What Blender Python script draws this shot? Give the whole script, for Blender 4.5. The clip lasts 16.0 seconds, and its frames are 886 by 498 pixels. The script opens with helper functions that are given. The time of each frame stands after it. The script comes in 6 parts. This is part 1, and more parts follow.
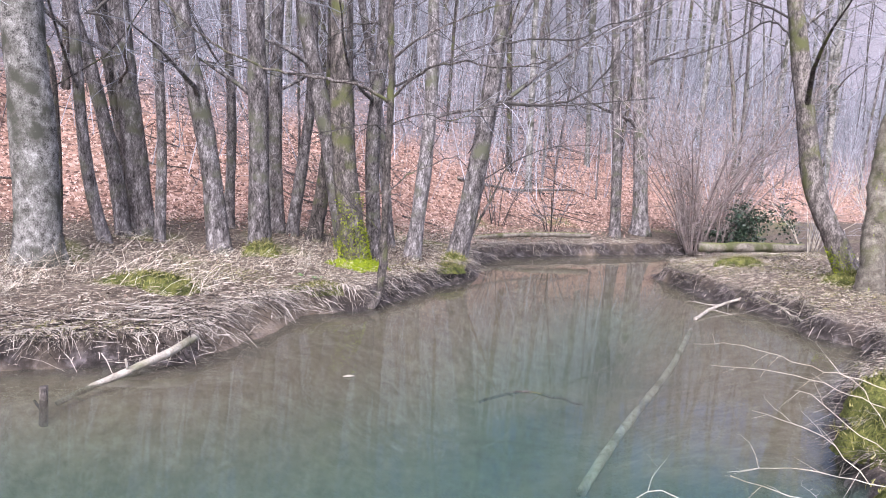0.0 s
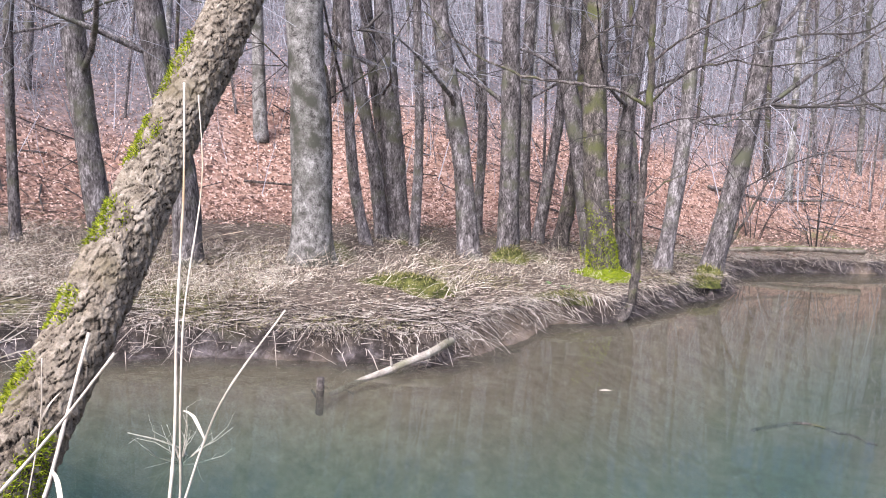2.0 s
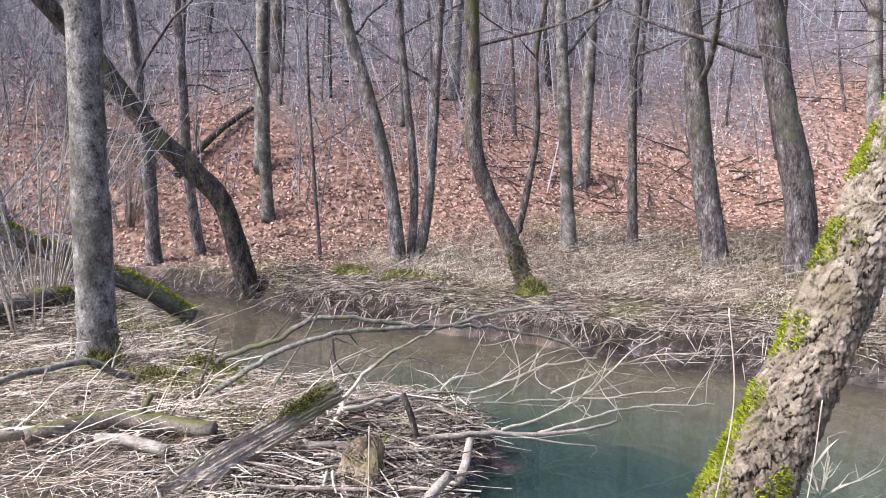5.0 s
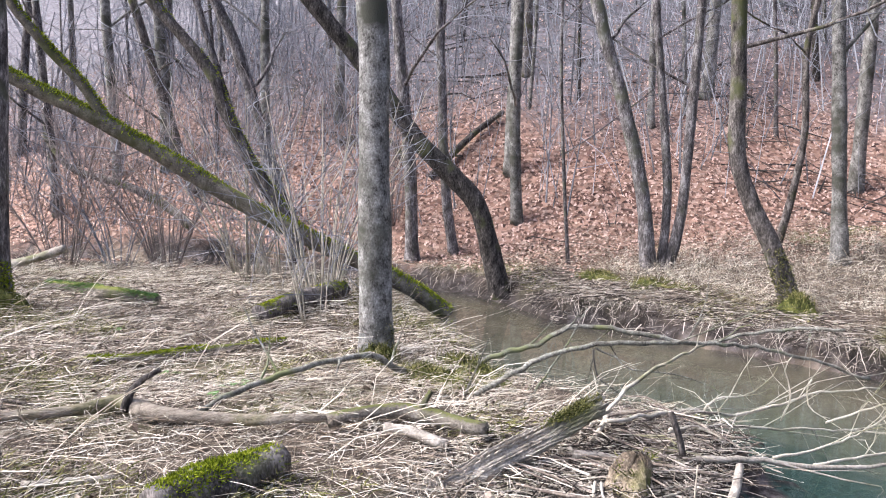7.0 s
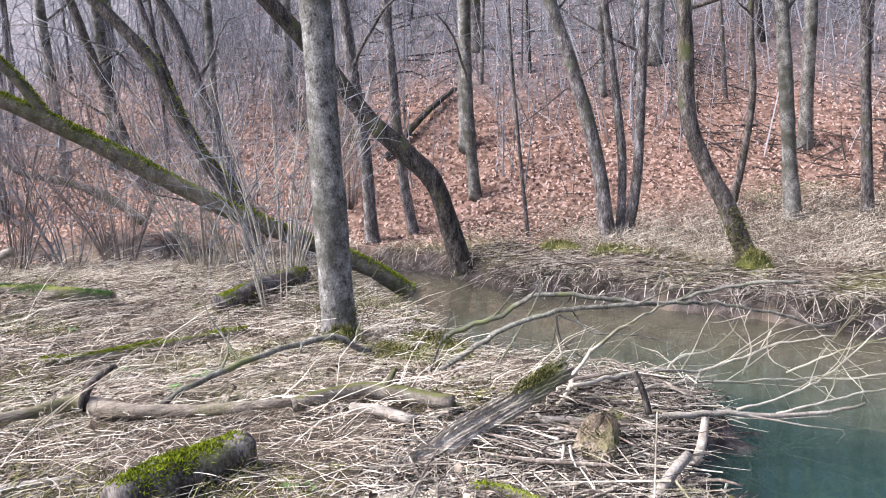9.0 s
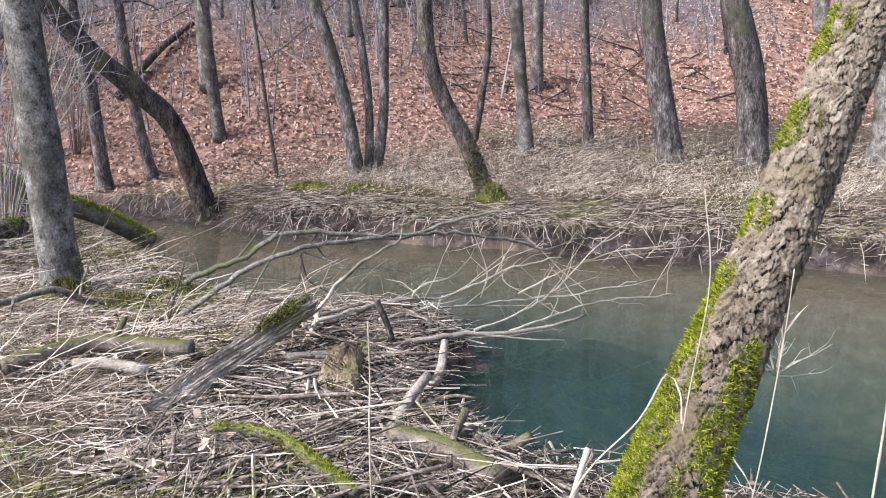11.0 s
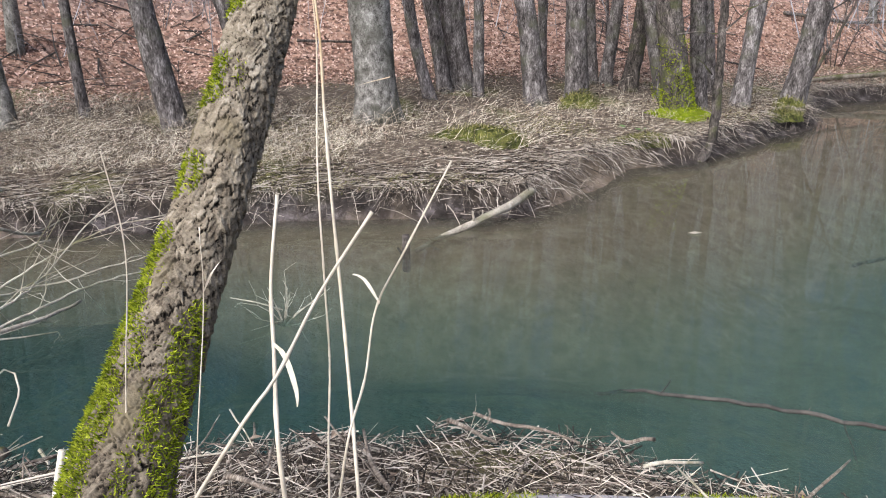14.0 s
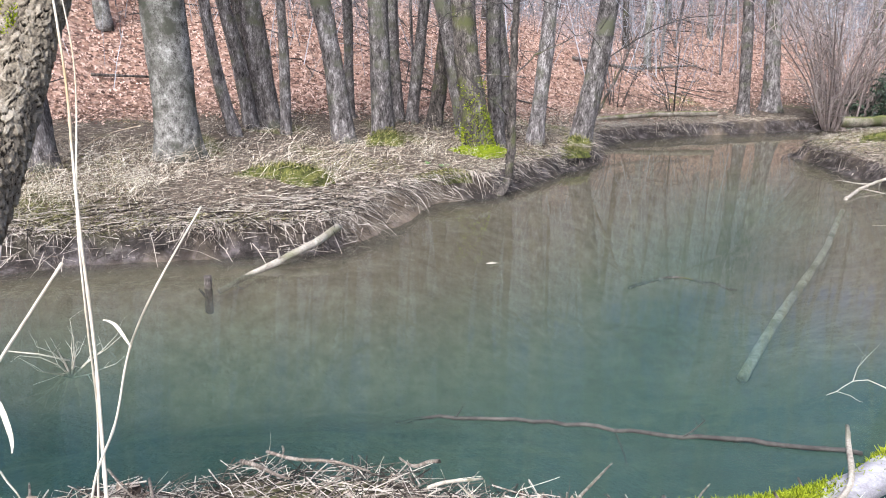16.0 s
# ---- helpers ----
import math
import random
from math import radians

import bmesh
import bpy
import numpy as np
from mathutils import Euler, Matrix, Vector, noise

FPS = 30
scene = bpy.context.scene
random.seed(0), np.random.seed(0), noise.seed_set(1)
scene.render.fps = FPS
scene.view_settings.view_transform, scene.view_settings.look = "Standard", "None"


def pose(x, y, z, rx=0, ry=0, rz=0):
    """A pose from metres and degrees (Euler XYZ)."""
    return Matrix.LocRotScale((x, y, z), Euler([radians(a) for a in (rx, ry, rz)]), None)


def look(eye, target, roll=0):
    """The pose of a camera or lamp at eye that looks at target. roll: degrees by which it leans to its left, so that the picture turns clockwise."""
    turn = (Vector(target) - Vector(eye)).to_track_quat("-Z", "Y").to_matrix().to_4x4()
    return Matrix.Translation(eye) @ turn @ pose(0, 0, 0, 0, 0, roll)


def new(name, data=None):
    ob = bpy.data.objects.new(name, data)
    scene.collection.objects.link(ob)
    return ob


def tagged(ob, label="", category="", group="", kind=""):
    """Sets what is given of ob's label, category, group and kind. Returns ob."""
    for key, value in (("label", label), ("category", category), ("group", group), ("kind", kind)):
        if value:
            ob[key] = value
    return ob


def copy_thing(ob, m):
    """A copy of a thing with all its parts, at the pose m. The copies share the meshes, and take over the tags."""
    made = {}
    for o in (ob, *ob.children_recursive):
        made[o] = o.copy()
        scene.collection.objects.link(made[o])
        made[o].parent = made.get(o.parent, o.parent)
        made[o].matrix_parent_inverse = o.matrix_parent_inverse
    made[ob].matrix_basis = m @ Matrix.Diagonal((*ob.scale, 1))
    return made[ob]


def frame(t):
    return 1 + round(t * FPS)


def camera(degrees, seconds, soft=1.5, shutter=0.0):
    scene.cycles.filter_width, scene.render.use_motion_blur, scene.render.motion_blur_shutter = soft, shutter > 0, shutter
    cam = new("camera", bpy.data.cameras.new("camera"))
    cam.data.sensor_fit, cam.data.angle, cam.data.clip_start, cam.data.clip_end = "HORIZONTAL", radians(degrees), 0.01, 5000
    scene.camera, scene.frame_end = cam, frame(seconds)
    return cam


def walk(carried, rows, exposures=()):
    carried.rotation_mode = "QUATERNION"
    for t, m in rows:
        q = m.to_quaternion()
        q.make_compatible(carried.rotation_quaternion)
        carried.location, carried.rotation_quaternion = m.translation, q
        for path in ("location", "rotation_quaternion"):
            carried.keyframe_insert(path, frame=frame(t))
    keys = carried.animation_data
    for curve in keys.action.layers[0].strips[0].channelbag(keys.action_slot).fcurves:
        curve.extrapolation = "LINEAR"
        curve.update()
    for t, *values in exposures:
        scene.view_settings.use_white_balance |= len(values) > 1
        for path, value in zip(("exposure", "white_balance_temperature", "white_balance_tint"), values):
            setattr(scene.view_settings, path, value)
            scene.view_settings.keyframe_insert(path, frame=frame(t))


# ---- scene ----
EXPOSURES = ((0.0, 1.62, 5700, 17), (2.0, 1.56, 5850, 16), (3.2, 1.30, 6000, 15), (5.0, 1.48, 5950, 14), (7.5, 1.70, 5900, 11), (10.5, 1.42, 5900, 12), (12.5, 1.10, 6100, 10), (14.0, 1.06, 6000, 7), (15.0, 1.28, 5950, 6), (16.0, 1.50, 5800, 7))
cam = camera(59.22, 16.0, 1.0)
PATH = [
    (0, (-1.367, 0.417, 1.959), (-1.082, 2.384, 1.736), 3.30),
    (0.5, (-1.402, 0.337, 1.938), (-1.235, 2.317, 1.716), 3.23),
    (1, (-1.468, 0.354, 1.916), (-1.433, 2.341, 1.695), 3.07),
    (1.5, (-1.539, 0.445, 1.910), (-1.643, 2.430, 1.688), 3.03),
    (2, (-1.620, 0.575, 1.923), (-1.920, 2.539, 1.689), 3.11),
    (2.5, (-1.837, 0.702, 1.885), (-2.376, 2.613, 1.647), 2.89),
    (3, (-1.931, 0.800, 1.875), (-2.751, 2.608, 1.629), 2.76),
    (3.5, (-1.963, 0.734, 1.893), (-3.020, 2.413, 1.641), 1.79),
    (4, (-1.991, 0.683, 1.897), (-3.234, 2.230, 1.645), 0.89),
    (4.5, (-2.009, 0.608, 1.915), (-3.400, 2.023, 1.660), 0.04),
    (5, (-2.016, 0.544, 1.938), (-3.527, 1.828, 1.680), -0.17),
    (7.5, (-2.006, 0.283, 2.069), (-3.851, 1.008, 1.803), -1.28),
    (8, (-2.010, 0.293, 2.055), (-3.849, 1.031, 1.782), -2.66),
    (10.5, (-2.061, 0.448, 1.931), (-3.604, 1.647, 1.501), -2.76),
    (11, (-2.029, 0.470, 1.915), (-3.437, 1.806, 1.434), -2.72),
    (11.5, (-2.007, 0.510, 1.902), (-3.260, 1.969, 1.355), -3.08),
    (12, (-1.988, 0.551, 1.894), (-3.078, 2.115, 1.290), -3.20),
    (12.5, (-1.959, 0.565, 1.890), (-2.872, 2.228, 1.256), -3.04),
    (13, (-1.926, 0.611, 1.881), (-2.668, 2.356, 1.246), -2.74),
    (13.5, (-1.897, 0.656, 1.874), (-2.466, 2.470, 1.253), -1.70),
    (14, (-1.865, 0.670, 1.876), (-2.279, 2.532, 1.276), -1.00),
    (14.5, (-1.829, 0.659, 1.875), (-2.106, 2.554, 1.299), -0.60),
    (15, (-1.796, 0.649, 1.877), (-1.953, 2.565, 1.326), -0.07),
    (15.5, (-1.761, 0.632, 1.880), (-1.816, 2.560, 1.349), 0.21),
    (16, (-1.720, 0.585, 1.911), (-1.685, 2.517, 1.396), 0.72),
]
walk(cam, [(t, look(eye, target, roll)) for t, eye, target, roll in PATH], EXPOSURES)
# world: an even overcast sky, and a wide, weak sun behind it
world = bpy.data.worlds.new("overcast")
scene.world = world
world.use_nodes = True
wn, wl = world.node_tree.nodes, world.node_tree.links
sky = wn.new("ShaderNodeTexSky")
sky.sky_type, sky.sun_disc = "NISHITA", False
sky.sun_elevation, sky.sun_rotation = radians(48), radians(200)
sky.air_density, sky.dust_density, sky.ozone_density = 0.6, 6.0, 1.0
wl.new(sky.outputs[0], wn["Background"].inputs[0])
wn["Background"].inputs[1].default_value = 0.125
sun = new("sun", bpy.data.lights.new("sun", "SUN"))
sun.data.energy, sun.data.angle, sun.data.color = 1.5, radians(30), (1.0, 0.95, 0.9)
sun.matrix_world = look((0, 0, 30), (Vector((0, 0, 30)) - Vector((-0.23, -0.63, 0.74))))


# ---- materials ----
def material(name, colours, scale=8.0, rough=0.85, bump=0.3, fine=60.0, vary=0.0, island=0.0, stretch=(1, 1, 1), stain=None, spec=0.3, top=None, sharp=0.0, tone=""):
    """A two-scale noise material. colours: ramp stops; vary and island: spread of brightness by object and by loose piece;
    stain: a second colour in large patches (colour, amount); top: a growth on upward faces (colour, amount)."""
    m = bpy.data.materials.new(name)
    m.use_nodes = True
    n, l = m.node_tree.nodes, m.node_tree.links
    b = n["Principled BSDF"]
    b.inputs["Roughness"].default_value = rough
    b.inputs["Specular IOR Level"].default_value = spec
    tc, mp = n.new("ShaderNodeTexCoord"), n.new("ShaderNodeMapping")
    mp.inputs["Scale"].default_value = stretch
    l.new(tc.outputs["Object"], mp.inputs["Vector"])
    big, small = n.new("ShaderNodeTexNoise"), n.new("ShaderNodeTexNoise")
    for tex, s, d in ((big, scale, 5.0), (small, fine, 4.0)):
        tex.inputs["Scale"].default_value, tex.inputs["Detail"].default_value = s, d
        tex.inputs["Roughness"].default_value = 0.65
        l.new(mp.outputs[0], tex.inputs["Vector"])
    mix = n.new("ShaderNodeMath")
    mix.operation = "MULTIPLY_ADD"
    mix.inputs[1].default_value = 0.45
    l.new(small.outputs[0], mix.inputs[0])
    half = n.new("ShaderNodeMath")
    half.operation = "MULTIPLY"
    half.inputs[1].default_value = 0.55
    l.new(big.outputs[0], half.inputs[0])
    l.new(half.outputs[0], mix.inputs[2])
    last = mix.outputs[0]
    if island or vary:
        src = n.new("ShaderNodeNewGeometry").outputs["Random Per Island"] if island else n.new("ShaderNodeObjectInfo").outputs["Random"]
        add = n.new("ShaderNodeMath")
        add.operation = "MULTIPLY_ADD"
        add.inputs[1].default_value = island or vary
        sub = n.new("ShaderNodeMath")
        sub.operation = "SUBTRACT"
        sub.inputs[1].default_value = (island or vary) / 2
        l.new(src, add.inputs[0])
        l.new(last, sub.inputs[0])
        l.new(sub.outputs[0], add.inputs[2])
        last = add.outputs[0]
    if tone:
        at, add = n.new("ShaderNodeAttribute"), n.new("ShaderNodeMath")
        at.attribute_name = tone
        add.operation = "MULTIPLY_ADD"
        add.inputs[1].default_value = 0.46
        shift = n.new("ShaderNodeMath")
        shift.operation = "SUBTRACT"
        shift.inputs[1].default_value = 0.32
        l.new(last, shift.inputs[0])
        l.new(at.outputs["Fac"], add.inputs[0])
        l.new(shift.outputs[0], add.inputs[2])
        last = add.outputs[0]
    ramp = n.new("ShaderNodeValToRGB")
    cr = ramp.color_ramp
    lo, hi = (0.28 + sharp, 0.72 - sharp)
    while len(cr.elements) < len(colours):
        cr.elements.new(0.5)
    for k, c in enumerate(colours):
        cr.elements[k].position = lo + (hi - lo) * k / max(1, len(colours) - 1)
        cr.elements[k].color = (*c, 1)
    l.new(last, ramp.inputs[0])
    colour = ramp.outputs[0]

    def blend(colour, factor, tint):
        mx = n.new("ShaderNodeMix")
        mx.data_type = "RGBA"
        l.new(factor, mx.inputs["Factor"])
        l.new(colour, mx.inputs["A"])
        mx.inputs["B"].default_value = (*tint, 1)
        return mx.outputs["Result"]

    if stain:
        st = n.new("ShaderNodeTexNoise")
        st.inputs["Scale"].default_value, st.inputs["Detail"].default_value = scale * 0.22, 6.0
        l.new(tc.outputs["Object"], st.inputs["Vector"])
        rg = n.new("ShaderNodeMapRange")
        rg.inputs["From Min"].default_value, rg.inputs["From Max"].default_value = 0.62 - 0.25 * stain[1], 0.72 - 0.15 * stain[1]
        l.new(st.outputs[0], rg.inputs["Value"])
        colour = blend(colour, rg.outputs[0], stain[0])
    if top:
        ge, sp = n.new("ShaderNodeNewGeometry"), n.new("ShaderNodeSeparateXYZ")
        l.new(ge.outputs["Normal"], sp.inputs[0])
        tn = n.new("ShaderNodeMath")
        tn.operation = "MULTIPLY_ADD"
        tn.inputs[1].default_value = 1.1
        l.new(small.outputs[0], tn.inputs[0])
        l.new(sp.outputs["Z"], tn.inputs[2])
        rg = n.new("ShaderNodeMapRange")
        rg.inputs["From Min"].default_value, rg.inputs["From Max"].default_value = 1.35 - top[1], 1.6 - top[1]
        l.new(tn.outputs[0], rg.inputs["Value"])
        colour = blend(colour, rg.outputs[0], top[0])
    l.new(colour, b.inputs["Base Color"])
    bp = n.new("ShaderNodeBump")
    bp.inputs["Strength"].default_value, bp.inputs["Distance"].default_value = bump, 0.02
    l.new(mix.outputs[0], bp.inputs["Height"])
    l.new(bp.outputs[0], b.inputs["Normal"])
    return m


M_BARK = material("grey bark", [(0.018, 0.015, 0.014), (0.075, 0.066, 0.064), (0.155, 0.14, 0.137), (0.36, 0.335, 0.33)], 13, 0.9, 1.0, 60, vary=0.07, stretch=(1, 1, 0.38), stain=((0.095, 0.098, 0.065), 0.35), sharp=0.10)
M_BEECH = material("pale smooth bark", [(0.045, 0.041, 0.037), (0.15, 0.142, 0.130), (0.235, 0.226, 0.21), (0.40, 0.388, 0.365)], 14, 0.85, 0.8, 75, vary=0.06, stretch=(1, 1, 0.75), stain=((0.06, 0.06, 0.045), 0.6), sharp=0.11)
M_DARKBARK = material("dark mossy bark", [(0.012, 0.010, 0.009), (0.05, 0.043, 0.038), (0.105, 0.09, 0.082), (0.24, 0.215, 0.195)], 14, 0.9, 1.0, 70, vary=0.1, stretch=(1, 1, 0.4), stain=((0.085, 0.09, 0.035), 0.35), sharp=0.10)
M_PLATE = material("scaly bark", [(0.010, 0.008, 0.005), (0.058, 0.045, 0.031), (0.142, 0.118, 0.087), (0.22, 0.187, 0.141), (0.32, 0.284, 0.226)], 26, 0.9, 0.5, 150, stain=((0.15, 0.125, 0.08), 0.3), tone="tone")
M_MOSS = material("yellow green moss", [(0.045, 0.065, 0.004), (0.20, 0.25, 0.012), (0.46, 0.52, 0.04)], 22, 0.95, 1.0, 160, island=0.35, spec=0.1)
M_TURF = material("mossy turf", [(0.022, 0.026, 0.009), (0.08, 0.088, 0.024), (0.18, 0.175, 0.05), (0.36, 0.33, 0.16)], 9, 0.95, 1.0, 90, island=0.35, spec=0.1, sharp=0.05)
M_MOSSLOG = material("mossy deadwood", [(0.04, 0.032, 0.025), (0.13, 0.11, 0.09), (0.22, 0.195, 0.16), (0.36, 0.33, 0.28)], 11, 0.95, 1.0, 80, top=((0.11, 0.115, 0.035), 0.10), stain=((0.07, 0.075, 0.03), 0.4), sharp=0.06)
M_MOSSTRUNK = material("mossy trunk bark", [(0.03, 0.026, 0.02), (0.10, 0.088, 0.07), (0.18, 0.16, 0.13), (0.30, 0.275, 0.23)], 11, 0.95, 1.0, 80, top=((0.13, 0.145, 0.025), 0.22), stain=((0.07, 0.075, 0.03), 0.4), sharp=0.06)
# twig grey shifted pale and bluish to paint in the slope's haze
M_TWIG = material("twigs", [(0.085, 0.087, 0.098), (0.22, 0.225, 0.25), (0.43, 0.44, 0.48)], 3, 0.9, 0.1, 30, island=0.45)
M_DARKTWIG = material("dark twigs", [(0.018, 0.016, 0.015), (0.05, 0.045, 0.042), (0.11, 0.10, 0.09)], 3, 0.9, 0.1, 30, island=0.25)
M_PALETWIG = material("peeled pale branches", [(0.16, 0.135, 0.10), (0.40, 0.36, 0.29), (0.64, 0.59, 0.51)], 9, 0.8, 0.5, 60, island=0.3, stain=((0.17, 0.16, 0.09), 0.35), sharp=0.05)
M_LICHEN = material("lichen-grey branch bark", [(0.025, 0.021, 0.018), (0.105, 0.098, 0.080), (0.20, 0.192, 0.162), (0.38, 0.37, 0.33)], 16, 0.85, 0.6, 90, island=0.2, stain=((0.15, 0.16, 0.075), 0.35), sharp=0.08)
M_STRAW = material("dead straw", [(0.07, 0.053, 0.038), (0.24, 0.19, 0.14), (0.46, 0.39, 0.30), (0.74, 0.68, 0.57)], 2, 0.8, 0.0, 20, island=0.75)
M_STICK = material("dam sticks", [(0.012, 0.009, 0.007), (0.055, 0.042, 0.034), (0.16, 0.13, 0.106), (0.46, 0.41, 0.355)], 6, 0.85, 0.4, 50, island=0.85)
M_REED = material("dry reed", [(0.30, 0.255, 0.195), (0.47, 0.415, 0.335), (0.62, 0.565, 0.48)], 10, 0.6, 0.15, 60, island=0.2, stain=((0.35, 0.25, 0.14), 0.25))
M_LEAF = material("fallen beech leaves", [(0.11, 0.06, 0.043), (0.27, 0.16, 0.118), (0.40, 0.26, 0.20), (0.60, 0.44, 0.37)], 3, 0.7, 0.1, 30, island=0.7)
M_BROWNLEAF = material("brown leaf litter", [(0.03, 0.02, 0.014), (0.11, 0.075, 0.055), (0.22, 0.165, 0.125), (0.42, 0.35, 0.29)], 3, 0.75, 0.1, 30, island=0.7)
M_WOOD = material("weathered wood", [(0.13, 0.11, 0.09), (0.32, 0.285, 0.24), (0.50, 0.46, 0.41)], 8, 0.85, 0.8, 70, stretch=(1, 1, 1), stain=((0.13, 0.13, 0.06), 0.35), sharp=0.06)
M_ROT = material("rotten stump wood", [(0.04, 0.029, 0.02), (0.155, 0.12, 0.084), (0.34, 0.285, 0.215)], 14, 0.9, 1.0, 100, stain=((0.13, 0.135, 0.03), 0.6), stretch=(1, 1, 0.4), sharp=0.10)
M_PLANK = material("weathered split wood", [(0.07, 0.058, 0.046), (0.25, 0.21, 0.165), (0.42, 0.37, 0.305)], 10, 0.9, 1.0, 70, stretch=(3, 0.5, 3), stain=((0.14, 0.14, 0.04), 0.5), sharp=0.08)
M_BRUSH = material("brown bush twigs", [(0.08, 0.062, 0.056), (0.22, 0.18, 0.165), (0.40, 0.345, 0.325)], 3, 0.9, 0.1, 30, island=0.4)
M_HOLLY = material("dark evergreen leaves", [(0.008, 0.016, 0.008), (0.02, 0.04, 0.02), (0.05, 0.08, 0.045)], 4, 0.4, 0.1, 20, island=0.5, spec=0.5)
M_HERB = material("green herb leaves", [(0.05, 0.10, 0.02), (0.10, 0.19, 0.05), (0.17, 0.28, 0.09)], 9, 0.6, 0.2, 60, island=0.3)
M_CHIP = material("fresh gnawed wood", [(0.45, 0.38, 0.29), (0.66, 0.60, 0.50), (0.8, 0.76, 0.69)], 12, 0.7, 0.4, 80)
M_STONE = material("grey barkless wood", [(0.14, 0.13, 0.145), (0.28, 0.27, 0.295), (0.45, 0.44, 0.47)], 8, 0.6, 0.5, 50, stretch=(1, 3, 3))


def ground_material():
    """Leaf litter on the slope, tinted bluish with painted haze higher up, straw and soil on the banks, mud at the
    water's edge, gravel and silt on the bed, told apart by painted weights.
    """
    m = bpy.data.materials.new("forest ground")
    m.use_nodes = True
    n, l = m.node_tree.nodes, m.node_tree.links
    b = n["Principled BSDF"]
    b.inputs["Roughness"].default_value, b.inputs["Specular IOR Level"].default_value = 0.9, 0.2
    tc = n.new("ShaderNodeTexCoord")

    def layer(stops, scale, voronoi=False):
        tex = n.new("ShaderNodeTexVoronoi" if voronoi else "ShaderNodeTexNoise")
        tex.inputs["Scale"].default_value = scale
        if not voronoi:
            tex.inputs["Detail"].default_value, tex.inputs["Roughness"].default_value = 8.0, 0.75
        l.new(tc.outputs["Object"], tex.inputs["Vector"])
        r = n.new("ShaderNodeValToRGB")
        while len(r.color_ramp.elements) < len(stops):
            r.color_ramp.elements.new(0.5)
        for k, c in enumerate(stops):
            r.color_ramp.elements[k].position = (0.3 + 0.4 * k / (len(stops) - 1)) if not voronoi else k / (len(stops) - 1)
            r.color_ramp.elements[k].color = (*c, 1)
        if voronoi:
            sp = n.new("ShaderNodeSeparateColor")
            l.new(tex.outputs["Color"], sp.inputs[0])
            l.new(sp.outputs[0], r.inputs[0])
        else:
            l.new(tex.outputs[0], r.inputs[0])
        return r.outputs[0]

    def mixed(a, c, weight):
        mx = n.new("ShaderNodeMix")
        mx.data_type = "RGBA"
        l.new(weight, mx.inputs["Factor"])
        l.new(a, mx.inputs["A"])
        l.new(c, mx.inputs["B"])
        return mx.outputs["Result"]

    def weight(name):
        at = n.new("ShaderNodeAttribute")
        at.attribute_name = name
        return at.outputs["Fac"]

    leaves = layer([(0.06, 0.035, 0.028), (0.24, 0.14, 0.105), (0.40, 0.255, 0.195), (0.15, 0.095, 0.075), (0.52, 0.37, 0.30)], 15, True)
    # bare litter of the upper slope, with distance haze put into its colour
    hazy_humus = layer([(0.045, 0.045, 0.051), (0.15, 0.148, 0.165), (0.31, 0.305, 0.335)], 6)
    soil = layer([(0.020, 0.015, 0.012), (0.090, 0.070, 0.054), (0.24, 0.195, 0.15)], 11)
    # wet mud with pale patches, darkened to paint the undercut bank's shade
    mud = layer([(0.010, 0.008, 0.007), (0.035, 0.029, 0.027), (0.16, 0.140, 0.142)], 6.0)
    gravel = layer([(0.17, 0.13, 0.092), (0.26, 0.205, 0.148), (0.37, 0.30, 0.225)], 5)
    silt = layer([(0.016, 0.042, 0.038), (0.034, 0.074, 0.064), (0.10, 0.13, 0.09)], 0.6)
    green = layer([(0.04, 0.045, 0.012), (0.12, 0.125, 0.04), (0.25, 0.22, 0.10)], 12)
    c = mixed(soil, leaves, weight("leafy"))
    c = mixed(c, hazy_humus, weight("bare"))
    c = mixed(c, green, weight("mossy"))
    c = mixed(c, mud, weight("muddy"))
    c = mixed(c, gravel, weight("gravelly"))
    c = mixed(c, silt, weight("silty"))
    l.new(c, b.inputs["Base Color"])
    nz = n.new("ShaderNodeTexNoise")
    nz.inputs["Scale"].default_value, nz.inputs["Detail"].default_value = 18, 8
    l.new(tc.outputs["Object"], nz.inputs["Vector"])
    bp = n.new("ShaderNodeBump")
    bp.inputs["Strength"].default_value, bp.inputs["Distance"].default_value = 0.8, 0.04
    l.new(nz.outputs[0], bp.inputs["Height"])
    l.new(bp.outputs[0], b.inputs["Normal"])
    return m


